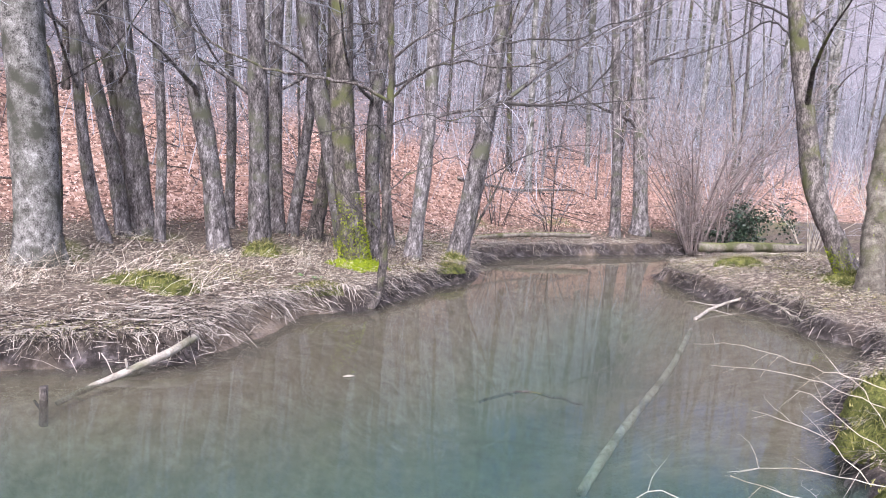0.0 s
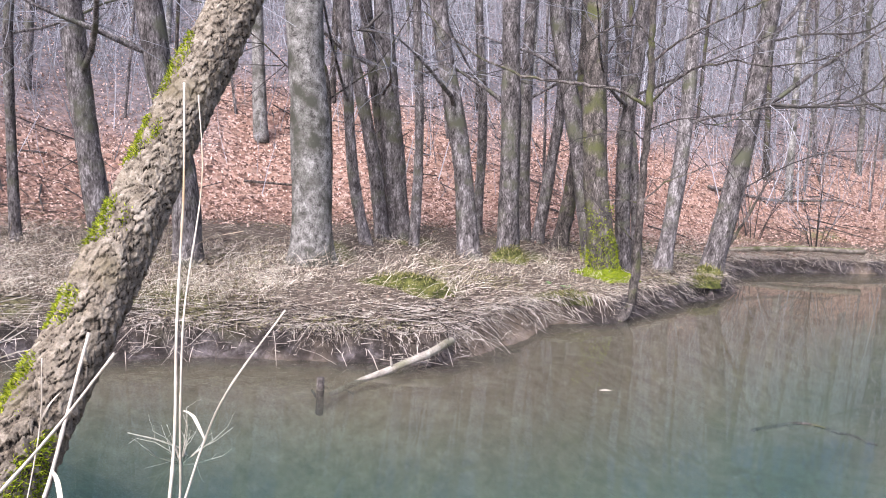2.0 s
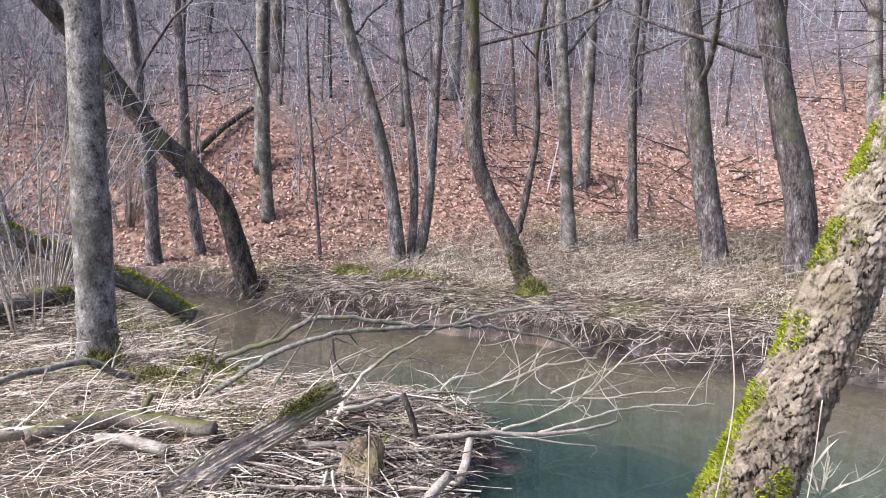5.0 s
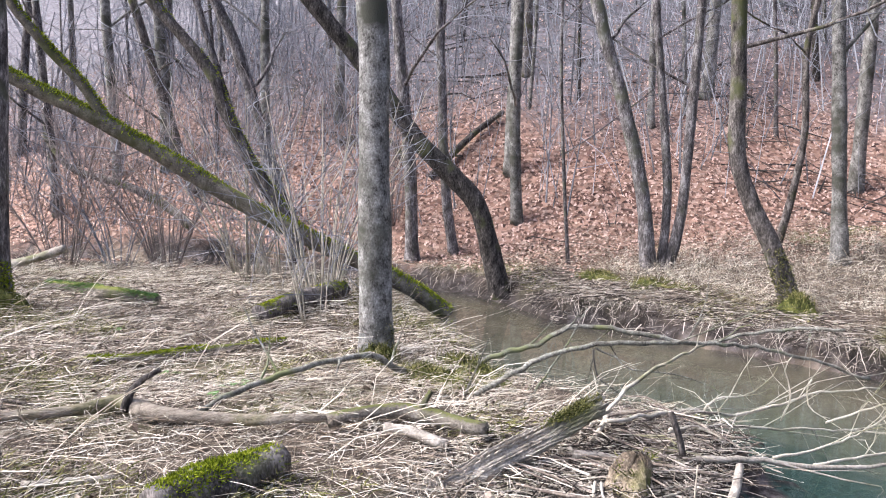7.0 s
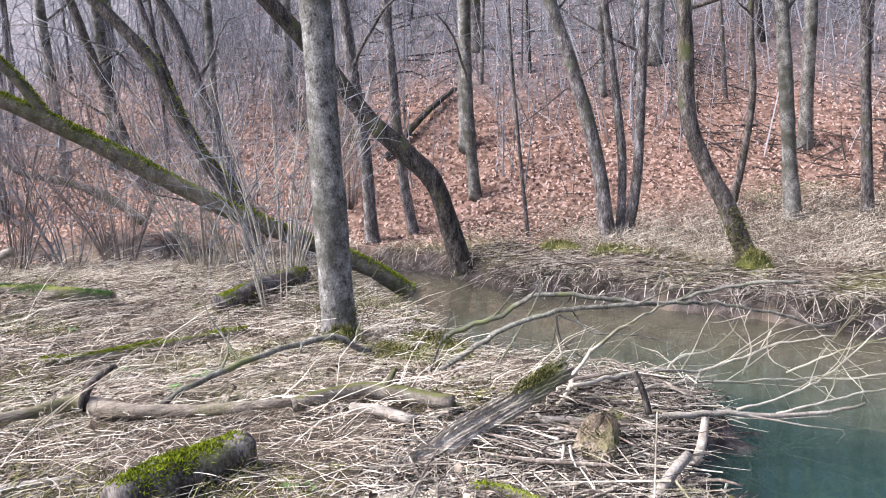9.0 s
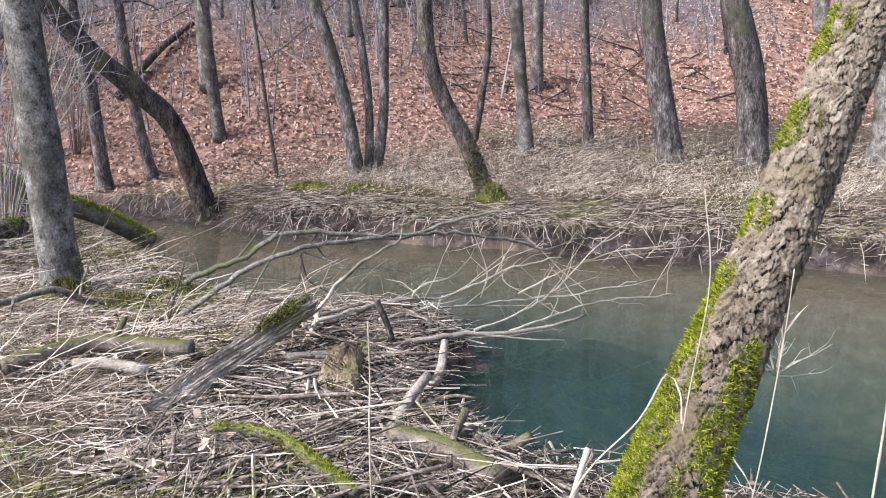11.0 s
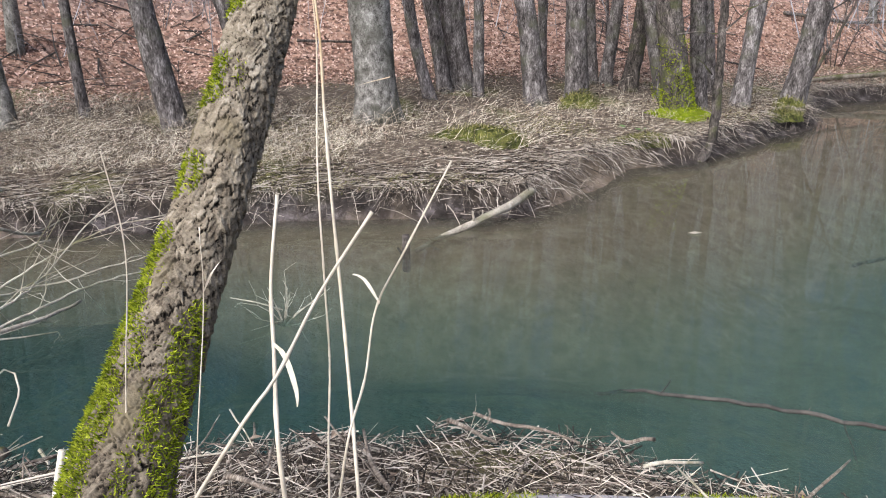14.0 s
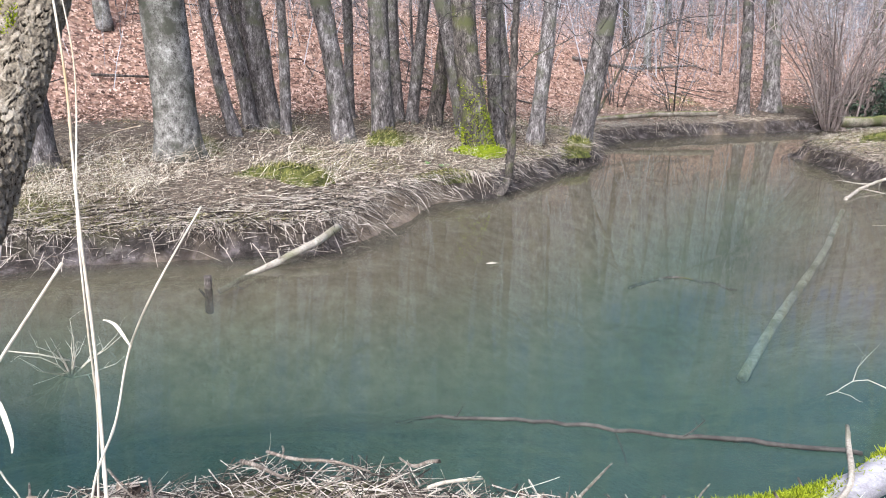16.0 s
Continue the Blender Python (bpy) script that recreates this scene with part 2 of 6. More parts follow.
def water_material():
    m = bpy.data.materials.new("green river water")
    m.use_nodes = True
    n, l = m.node_tree.nodes, m.node_tree.links
    n.remove(n["Principled BSDF"])
    clear, murk, gloss, fr = n.new("ShaderNodeBsdfTransparent"), n.new("ShaderNodeBsdfDiffuse"), n.new("ShaderNodeBsdfGlossy"), n.new("ShaderNodeFresnel")
    clear.inputs[0].default_value = (0.80, 0.90, 0.84, 1)
    murk.inputs[0].default_value = (0.072, 0.108, 0.090, 1)
    deep, tint = n.new("ShaderNodeAttribute"), n.new("ShaderNodeMix")
    deep.attribute_name = "deep"
    tint.data_type = "RGBA"
    tint.inputs["A"].default_value, tint.inputs["B"].default_value = (0.118, 0.100, 0.080, 1), (0.076, 0.122, 0.100, 1)
    l.new(deep.outputs["Fac"], tint.inputs["Factor"])
    hole, pool = n.new("ShaderNodeAttribute"), n.new("ShaderNodeMix")
    hole.attribute_name = "hole"
    pool.data_type = "RGBA"
    pool.inputs["B"].default_value = (0.026, 0.056, 0.055, 1)
    l.new(hole.outputs["Fac"], pool.inputs["Factor"])
    l.new(tint.outputs["Result"], pool.inputs["A"])
    l.new(pool.outputs["Result"], murk.inputs[0])
    gloss.inputs["Roughness"].default_value = 0.03
    fr.inputs["IOR"].default_value = 1.33
    tc = n.new("ShaderNodeTexCoord")
    mp = n.new("ShaderNodeMapping")
    mp.inputs["Scale"].default_value = (0.7, 1.0, 1)
    l.new(tc.outputs["Object"], mp.inputs[0])
    waves = n.new("ShaderNodeTexNoise")
    waves.inputs["Scale"].default_value, waves.inputs["Detail"].default_value = 2.2, 2.5
    l.new(mp.outputs[0], waves.inputs["Vector"])
    bp = n.new("ShaderNodeBump")
    bp.inputs["Strength"].default_value, bp.inputs["Distance"].default_value = 0.007, 0.02
    l.new(waves.outputs[0], bp.inputs["Height"])
    for s in (gloss, fr):
        l.new(bp.outputs[0], s.inputs["Normal"])
    a, c = n.new("ShaderNodeMixShader"), n.new("ShaderNodeMixShader")
    a.inputs[0].default_value = 0.40
    l.new(clear.outputs[0], a.inputs[1])
    l.new(murk.outputs[0], a.inputs[2])
    l.new(fr.outputs[0], c.inputs[0])
    l.new(a.outputs[0], c.inputs[1])
    l.new(gloss.outputs[0], c.inputs[2])
    l.new(c.outputs[0], n["Material Output"].inputs["Surface"])
    return m


# ---- helpers for shapes ----
class Soup:
    """Gathers vertices and faces of many small pieces for one mesh."""

    def __init__(self):
        self.v, self.f, self.n = [], [], 0

    def add(self, v, f):
        v, f = np.asarray(v, float), np.asarray(f, int)
        self.v.append(v)
        self.f.append((f + self.n))
        self.n += len(v)

    def mesh(self, name, mat, smooth=True):
        me = bpy.data.meshes.new(name)
        v = np.concatenate(self.v)
        flat = [f for block in self.f for f in block.tolist()]
        me.from_pydata(v.tolist(), [], flat)
        me.materials.append(mat)
        if smooth:
            me.polygons.foreach_set("use_smooth", [True] * len(me.polygons))
        me.update()
        return me


def part(name, shape, mat, parent, label="", smooth=True):
    """One mesh object, under a thing or a part."""
    ob = new(name, shape.mesh(name, mat, smooth) if isinstance(shape, Soup) else shape)
    if parent is not None:
        ob.parent = parent
    return tagged(ob, label)


def thing(name, label, category, group="", kind=""):
    return tagged(new(name), label, category, group, kind)


def spline(pts, step):
    """A Catmull-Rom line through pts, at about the given step."""
    p = np.array(pts, float)
    p = np.vstack([2 * p[0] - p[1], p, 2 * p[-1] - p[-2]])
    out = []
    for i in range(1, len(p) - 2):
        n = max(1, int(math.ceil(np.linalg.norm(p[i + 1] - p[i]) / step)))
        t = np.linspace(0, 1, n, endpoint=False)[:, None]
        out.append(0.5 * (2 * p[i] + (p[i + 1] - p[i - 1]) * t + (2 * p[i - 1] - 5 * p[i] + 4 * p[i + 1] - p[i + 2]) * t**2 + (3 * p[i] - p[i - 1] - 3 * p[i + 1] + p[i + 2]) * t**3))
    return np.vstack([*out, p[-2:-1]])


def tube(line, radii, sides=8, rough=0.0, rng=None, cap=True):
    """A round, tapering body along a line; rough: unevenness of its skin as a share of the radius."""
    line = np.asarray(line, float)
    n = len(line)
    r = np.interp(np.linspace(0, 1, n), np.linspace(0, 1, len(radii)), radii)
    d = np.gradient(line, axis=0)
    d /= np.linalg.norm(d, axis=1)[:, None] + 1e-9
    ref = np.where(np.abs(d[:, 2:3]) > 0.9, [[1.0, 0, 0]], [[0, 0, 1.0]])
    ref[:] = ref[n // 2]
    a = np.cross(d, ref)
    a /= np.linalg.norm(a, axis=1)[:, None] + 1e-9
    b = np.cross(d, a)
    ang = np.linspace(0, 2 * np.pi, sides, endpoint=False)
    rr = r[:, None] * np.ones((1, sides))
    if rough and rng is not None:
        rr = rr * (1 + rough * rng.randn(n, sides) * 0.5 + rough * 0.9 * np.sin(np.arange(n)[:, None] * 0.55 + 2 * ang + rng.rand() * 6))
    v = line[:, None] + rr[..., None] * (np.cos(ang)[:, None] * a[:, None] + np.sin(ang)[:, None] * b[:, None])
    i, j = np.meshgrid(np.arange(n - 1), np.arange(sides), indexing="ij")
    f = np.stack([i * sides + j, i * sides + (j + 1) % sides, (i + 1) * sides + (j + 1) % sides, (i + 1) * sides + j], -1).reshape(-1, 4)
    v = v.reshape(-1, 3)
    tris = None
    if cap:
        j = np.arange(sides)
        k = (j + 1) % sides
        tris = np.vstack([np.stack([0 * j + n * sides, k, j], -1), np.stack([0 * j + n * sides + 1, (n - 1) * sides + j, (n - 1) * sides + k], -1)])
        v = np.vstack([v, line[0], line[-1]])
    return v, f, tris


def add_tube(soup, line, radii, sides=8, rough=0.0, rng=None, cap=True):
    v, quads, tris = tube(line, radii, sides, rough, rng, cap)
    base = soup.n
    soup.add(v, quads)
    if cap:
        soup.f.append(tris + base)


def z_at(x, y):
    return float(ground(x, y))


def branching(soup, rng, start, way, length, radius, depth, sides=4, droop=0.05, spread=0.7, keep=None):
    """A twisting branch with finer ones on it, into one soup."""
    n = max(3, int(length / 0.22))
    p, d, pts = np.array(start, float), np.array(way, float) / np.linalg.norm(way), []
    step = length / n
    for k in range(n + 1):
        pts.append(p.copy())
        d = d + rng.randn(3) * 0.16 + np.array([0, 0, -droop + 0.03])
        d /= np.linalg.norm(d)
        p = p + d * step
    add_tube(soup, pts, (radius, radius * 0.35), sides, cap=False)
    if depth > 0:
        for k in range(1, n + 1):
            if rng.rand() < 0.75:
                w = d * 0 + (np.array(pts[k]) - np.array(pts[k - 1]))
                w = w / np.linalg.norm(w) + rng.randn(3) * spread
                branching(soup, rng, pts[k], w, length * (0.25 + 0.35 * rng.rand()) * (1.1 - 0.5 * k / n), radius * 0.5 * (1 - 0.5 * k / n), depth - 1, 3, droop, spread)


# ---- the lie of the land ----
RIVER = np.array([(-20.50, -6.00), (-17.60, 0.60), (-15.30, 2.90), (-13.20, 4.30), (-11.15, 5.02), (-9.85, 5.02), (-9.29, 5.35), (-8.28, 5.67), (-7.45, 6.03), (-6.61, 6.33), (-5.95, 6.55), (-5.44, 6.82), (-4.69, 7.12), (-3.83, 7.32), (-3.23, 7.47),
                  (-2.63, 7.63), (-2.35, 8.21), (-2.03, 8.95), (-1.64, 10.00), (-1.23, 10.27), (-0.87, 10.37), (-0.44, 11.16), (0.16, 12.12), (1.18, 13.60), (1.41, 15.31), (2.17, 16.67), (3.46, 17.27), (5.30, 17.95), (6.89, 18.68),
                  (8.30, 19.00), (9.40, 19.00), (9.50, 18.30), (7.49, 16.90), (5.61, 15.63), (4.67, 14.28), (4.77, 13.52), (4.71, 12.22), (4.89, 11.30), (5.08, 10.62), (4.83, 9.75), (4.93, 9.19),
                  (5.08, 8.86), (4.57, 7.89), (3.56, 7.11), (2.73, 5.99), (2.10, 4.99), (1.70, 4.16), (0.85, 3.28), (-0.38, 3.09), (-1.37, 3.34), (-2.36, 3.55), (-3.27, 3.27), (-4.05, 2.86), (-4.73, 2.98), (-5.07, 3.24),
                  (-5.29, 3.98), (-6.34, 3.82), (-7.55, 3.25), (-9.47, 3.35), (-11.30, 3.55), (-13.00, 3.20), (-14.60, 2.00), (-16.60, -0.20), (-19.60, -6.40)])
FOOT = np.array([(-30, -14), (-17, 1.0), (-14.2, 4.4), (-12.5, 7.2), (-11.0, 10.0), (-9.5, 13.0), (-6.5, 15.0), (-2.5, 16.5), (1.0, 19.0), (6.0, 22.0), (14, 26), (40, 36)])

def noise2(x, y, seed=0):
    """Smooth noise in -1..1 from a few turned waves."""
    rng = np.random.RandomState(seed)
    out = 0 * x
    for k in range(7):
        a, f, p = rng.rand() * 6.28, 0.6 + 1.9 * rng.rand(), rng.rand() * 6.28
        out = out + np.sin((x * np.cos(a) + y * np.sin(a)) * f + p + 1.3 * np.sin((x * np.sin(a) - y * np.cos(a)) * f * 0.7 + p * 2))
    return out / 4

def seg_dist(x, y, poly, closed):
    best = np.full(np.shape(x), 1e9)
    n = len(poly)
    for i in range(n if closed else n - 1):
        (ax, ay), (bx, by) = poly[i], poly[(i + 1) % n]
        dx, dy = bx - ax, by - ay
        k = np.clip(((x - ax) * dx + (y - ay) * dy) / (dx * dx + dy * dy), 0, 1)
        best = np.minimum(best, np.hypot(x - ax - k * dx, y - ay - k * dy))
    return best

def inside(x, y, poly):
    odd = np.zeros(np.shape(x), bool)
    for i in range(len(poly)):
        (ax, ay), (bx, by) = poly[i - 1], poly[i]
        cross = (ay > y) != (by > y)
        odd ^= cross & (x < (bx - ax) * (y - ay) / (by - ay + 1e-12) + ax)
    return odd

def smooth(a, b, v):
    k = np.clip((v - a) / (b - a), 0, 1)
    return k * k * (3 - 2 * k)

HILL = np.vstack([FOOT, [(90, 60), (90, 140), (-120, 140), (-120, -40)]])

def shore(x, y):
    """Metres from the water's edge, positive on land."""
    x, y = np.asarray(x, float), np.asarray(y, float)
    d = seg_dist(x, y, RIVER, True) + 0.10 * noise2(x * 2.2, y * 2.2, 4) + 0.05 * noise2(x * 6, y * 6, 5)
    return np.where(inside(x, y, RIVER), -d, d)

def ground(x, y):
    x, y = np.asarray(x, float), np.asarray(y, float)
    s = shore(x, y)
    land = 0.02 + 0.21 * smooth(0.02, 0.16, s) + 0.12 * smooth(0.2, 1.4, s) + 0.30 * smooth(0.8, 5.0, s)
    land = land + 0.035 * noise2(x * 1.7, y * 1.7, 1) * smooth(0, 1, s) + 0.012 * noise2(x * 7, y * 7, 2)
    bed = -0.10 * smooth(0, 0.3, -s) - 0.55 * smooth(0.4, 2.4, -s) + 0.03 * noise2(x * 1.2, y * 1.2, 3) * smooth(0.2, 1, -s)
    u = seg_dist(x, y, FOOT, False) * np.where(inside(x, y, HILL), 1, -1)
    up = np.clip(u + 0.6, 0, None)
    rise = 0.60 * (np.sqrt(up * up + 0.8) - 0.894) * (1 + 0.06 * noise2(x * 0.25, y * 0.25, 6))
    rise = 34 * np.tanh(rise / 34) + 0.12 * noise2(x * 0.9, y * 0.9, 7) * smooth(0.5, 3, up)
    back = 0.05 * np.clip(-y - 3, 0, 40)
    return np.where(s > 0, land, bed) + rise * (s > 0) + back * (s > 0)


def past_foot(x, y):
    """Metres past the foot of the slope."""
    return seg_dist(x, y, FOOT, False) * np.where(inside(x, y, HILL), 1, -1)


# ---- ground and water ----
def spread(lo, hi, step, far, grow=1.16):
    mid = np.arange(lo, hi, step)
    right, left, d = [], [], step
    while mid[-1] + sum(right) < far:
        d *= grow
        right.append(d)
    d = step
    while mid[0] - sum(left) > -far:
        d *= grow
        left.append(d)
    return np.concatenate([mid[0] - np.cumsum(left)[::-1], mid, mid[-1] + np.cumsum(right)])


def deep_water(x, y):
    """How far the clear brown shallows along the banks have given way to green depth."""
    edge = np.minimum(seg_dist(x, y, RIVER[:29], False), seg_dist(x, y, RIVER[32:46], False) + 0.3 + 2.0 * smooth(6.5, 4.5, y))
    return smooth(0.2, 2.3, edge + 0.16 * noise2(x * 0.8, y * 0.8, 14) - 0.35 - 0.75 * smooth(-4.0, 0.5, x) - 0.2 * smooth(0.0, 2.0, x) * smooth(5.0, 8.0, y))


def build_ground():
    gx, gy = spread(-16.5, 7.5, 0.10, 140), spread(-1.5, 19.5, 0.10, 140)
    X, Y = np.meshgrid(gx, gy, indexing="ij")
    Z = ground(X, Y)
    nx, ny = X.shape
    i, j = np.meshgrid(np.arange(nx - 1), np.arange(ny - 1), indexing="ij")
    f = np.stack([i * ny + j, (i + 1) * ny + j, (i + 1) * ny + j + 1, i * ny + j + 1], -1).reshape(-1, 4)
    soup = Soup()
    soup.add(np.stack([X, Y, Z], -1).reshape(-1, 3), f)
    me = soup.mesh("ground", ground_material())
    s, u = shore(X, Y), past_foot(X, Y)
    layers = {
        "leafy": smooth(-2.2, 0.8, u + 0.6 * noise2(X * 1.5, Y * 1.5, 11)),
        # bare ground with the haze tint, stronger up the slope
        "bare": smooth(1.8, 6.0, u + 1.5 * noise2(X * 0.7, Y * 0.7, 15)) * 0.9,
        "mossy": smooth(0.35, 0.9, noise2(X * 1.6, Y * 1.6, 12)) * (s > 0) * (u < 0) * 0.8,
        "muddy": smooth(0.30, 0.06, s + 0.08 * noise2(X * 4, Y * 4, 13)),
        "gravelly": np.maximum(smooth(-0.02, -0.25, s), 0.45 * smooth(0.24, 0.1, s) * smooth(0.8, 0.3, seg_dist(X, Y, np.array([(-2.6, 8.4), (-1.8, 9.8)]), False))),
        "silty": deep_water(X, Y) * (s < 0),
    }
    for name, w in layers.items():
        at = me.attributes.new(name, "FLOAT", "POINT")
        at.data.foreach_set("value", np.clip(w, 0, 1).ravel())
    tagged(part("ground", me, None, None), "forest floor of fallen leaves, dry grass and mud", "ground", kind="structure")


build_ground()


def build_water():
    X, Y = np.meshgrid(np.arange(-24, 24.1, 0.4), np.arange(-10, 26.1, 0.4), indexing="ij")
    nx, ny = X.shape
    i, j = np.meshgrid(np.arange(nx - 1), np.arange(ny - 1), indexing="ij")
    soup = Soup()
    soup.add(np.stack([X, Y, 0 * X], -1).reshape(-1, 3), np.stack([i * ny + j, (i + 1) * ny + j, (i + 1) * ny + j + 1, i * ny + j + 1], -1).reshape(-1, 4))
    me = soup.mesh("water", water_material())
    at = me.attributes.new("deep", "FLOAT", "POINT")
    at.data.foreach_set("value", np.clip(deep_water(X, Y), 0, 1).ravel())
    at = me.attributes.new("hole", "FLOAT", "POINT")
    at.data.foreach_set("value", (smooth(3.2, 0.6, np.hypot(X + 4.3, (Y - 3.6) * 1.3)) * 0.9).ravel())
    tagged(part("water", me, None, None), "calm green river water over a silty bed", "water", kind="structure")


build_water()


# ---- trees ----
def tree(label, pts, radius, mat=None, height=9.0, limbs=4, seed=1, group="", flare=1.35, twig=None, low=2.6, sides=12, top=0.45, fine=2):
    """A bare tree: trunk through pts (the first is put on the ground), limbs and twigs."""
    rng = np.random.RandomState(seed)
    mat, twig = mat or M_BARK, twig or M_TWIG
    p = [list(q) for q in pts]
    p[0][2] = z_at(p[0][0], p[0][1]) - 0.08
    a, b = np.array(p[-2], float), np.array(p[-1], float)
    way = (b - a) / np.linalg.norm(b - a)
    while p[-1][2] < height:
        way = way + np.array([rng.randn() * 0.06, rng.randn() * 0.06, 0.10])
        way /= np.linalg.norm(way)
        p.append(list(np.array(p[-1]) + way * 1.2))
    line = spline(p, 0.16)
    n = len(line)
    k = np.linspace(0, 1, n)
    r = radius * (1 - (1 - top) * k**0.9) * (1 + (flare - 1) * np.exp(-np.linspace(0, n * 0.16, n) / 0.22))
    root = thing("tree", label, "tree", group)
    root.location = p[0]
    base = np.array(p[0])
    soup = Soup()
    add_tube(soup, line - base, r, sides, 0.05, rng)
    part("trunk", soup, mat, root)
    cuts = np.linspace(low, height * 0.95, limbs + 1)[:-1] if limbs else []
    twigs = Soup()
    for z in cuts:
        q = int(np.argmin(np.abs(line[:, 2] - z - rng.rand() * 0.8)))
        a = rng.rand() * 6.283
        way = np.array([math.cos(a), math.sin(a), 0.35 + rng.rand() * 0.5])
        limb = Soup()
        size = 1.4 + rng.rand() * 1.6
        pts2, d, s = [], way / np.linalg.norm(way), line[q] - base
        for c in range(7):
            pts2.append(s.copy())
            d = d + rng.randn(3) * 0.14
            d /= np.linalg.norm(d)
            s = s + d * size / 6
        add_tube(limb, pts2, (max(0.012, r[q] * 0.32), 0.008), 6, cap=False)
        part("limb", limb, mat, root)
        for c in range(2, 7):
            for _ in range(2):
                branching(twigs, rng, pts2[c], d + rng.randn(3) * 0.8, 0.5 + rng.rand() * 0.8, 0.008, fine - 1, 3)
    if twigs.n:
        tagged(part("twig_spray", twigs, twig, root), kind="stuff")
    return root


BANK = "trees on the far bank"
tree("thick pale grey tree on the far bank", [(-4.80, 10.21, 0), (-4.86, 10.19, 1.99), (-4.98, 10.15, 3.51)], 0.276, M_BEECH, 11, 5, 11, BANK, low=4.2)
tree("thin dark crooked sapling beside a thick grey tree", [(-4.96, 11.38, 0), (-4.97, 11.38, 1.72), (-5.04, 11.35, 2.88), (-5.18, 11.30, 3.29), (-5.29, 11.27, 3.70)], 0.047, M_DARKBARK, 6, 6, 12, BANK, 1.2, M_DARKTWIG, 1.6)
tree("slim leaning grey tree on the far bank", [(-4.47, 11.77, 0), (-4.67, 11.72, 1.35), (-4.79, 11.68, 2.33), (-4.89, 11.65, 3.81)], 0.091, None, 9, 3, 13, BANK)
tree("slim grey tree leaning away from a clump", [(-4.44, 12.66, 0), (-4.64, 12.61, 1.81), (-4.92, 12.53, 3.02), (-5.19, 12.45, 3.94)], 0.117, None, 10, 3, 14, BANK)
tree("grey alder stem in a clump", [(-4.24, 13.00, 0), (-4.39, 12.96, 1.83), (-4.56, 12.92, 3.25), (-4.65, 12.90, 4.07)], 0.191, None, 11, 4, 15, BANK)
tree("grey alder stem at the back of a clump", [(-4.50, 13.46, 0), (-4.70, 13.41, 2.17), (-4.95, 13.34, 3.62), (-5.03, 13.32, 4.11)], 0.129, None, 11, 3, 16, BANK)
tree("slender grey stem beside a clump of alders", [(-3.89, 12.42, 0), (-3.89, 12.42, 2.19), (-4.01, 12.39, 4.02)], 0.082, None, 10, 3, 17, BANK)
tree("grey tree leaning over dry grass on the bank", [(-2.99, 12.26, 0), (-3.19, 12.23, 1.90), (-3.50, 12.18, 3.32), (-3.63, 12.16, 4.01)], 0.159, None, 10, 4, 18, BANK)
tree("slim grey stem behind a leaning tree", [(-3.12, 14.15, 0), (-3.12, 14.15, 2.57), (-3.29, 14.13, 4.42)], 0.092, None, 9, 3, 19, BANK)
tree("straight grey tree with moss round its foot", [(-2.41, 12.20, 0), (-2.49, 12.19, 2.51), (-2.58, 12.18, 4.10)], 0.162, None, 11, 4, 20, BANK)
tree("straight slim grey tree on the bank", [(-2.31, 14.24, 0), (-2.40, 14.23, 2.63), (-2.42, 14.23, 4.51)], 0.128, None, 10, 3, 21, BANK)
tree("slim grey tree leaning towards a mossy clump", [(-2.06, 14.22, 0), (-1.88, 14.23, 2.08), (-1.80, 14.23, 3.14), (-1.82, 14.23, 4.56)], 0.107, None, 9, 3, 22, BANK)
tree("dark grey stem behind a mossy clump", [(-1.68, 14.00, 0), (-1.48, 14.00, 1.91), (-1.45, 14.00, 3.43), (-1.47, 14.00, 4.55)], 0.136, M_DARKBARK, 10, 4, 23, BANK)
tree("grey alder stem leaning out of a mossy foot", [(-1.09, 13.23, 0), (-1.47, 13.24, 2.18), (-1.83, 13.23, 3.67), (-1.96, 13.22, 4.36)], 0.161, None, 10, 4, 24, BANK)
tree("dark alder stem with a mossy foot", [(-0.98, 12.25, 0), (-1.25, 12.25, 2.18), (-1.35, 12.25, 4.22)], 0.201, M_DARKBARK, 11, 5, 25, BANK)
tree("grey alder stem rising from a mossy clump", [(-0.67, 12.81, 0), (-0.78, 12.82, 2.13), (-0.70, 12.81, 3.53), (-0.66, 12.81, 4.39)], 0.124, None, 10, 4, 26, BANK)
tree("slim grey stem beside a mossy clump", [(-0.30, 14.48, 0), (-0.54, 14.49, 2.26), (-0.89, 14.51, 4.11), (-1.01, 14.51, 4.68)], 0.094, None, 9, 3, 27, BANK)
tree("grey tree leaning towards the river", [(-0.00, 13.50, 0), (0.15, 13.49, 2.00), (0.18, 13.48, 3.49), (0.14, 13.49, 4.58)], 0.136, None, 9, 4, 28, BANK)
tree("grey leaning tree on the tip of the bank", [(0.82, 13.93, 0), (1.06, 13.89, 1.56), (1.24, 13.85, 3.04), (1.38, 13.83, 4.75)], 0.192, None, 9, 5, 29, BANK)
tree("straight grey tree on the leafy far shore", [(5.68, 19.13, 0), (5.56, 19.18, 2.71), (5.25, 19.29, 6.12)], 0.140, None, 11, 4, 30, BANK)
tree("grey tree with a flared foot on the leafy far shore", [(6.64, 19.87, 0), (6.50, 19.93, 2.35), (6.12, 20.08, 6.35)], 0.210, None, 11, 4, 31, BANK, 1.6)
tree("rough grey tree leaning over the river", [(6.90, 11.69, 0), (6.64, 11.87, 1.03), (6.31, 12.10, 1.91), (6.08, 12.24, 3.25), (5.83, 12.40, 4.85)], 0.186, M_DARKBARK, 9, 6, 32, BANK)
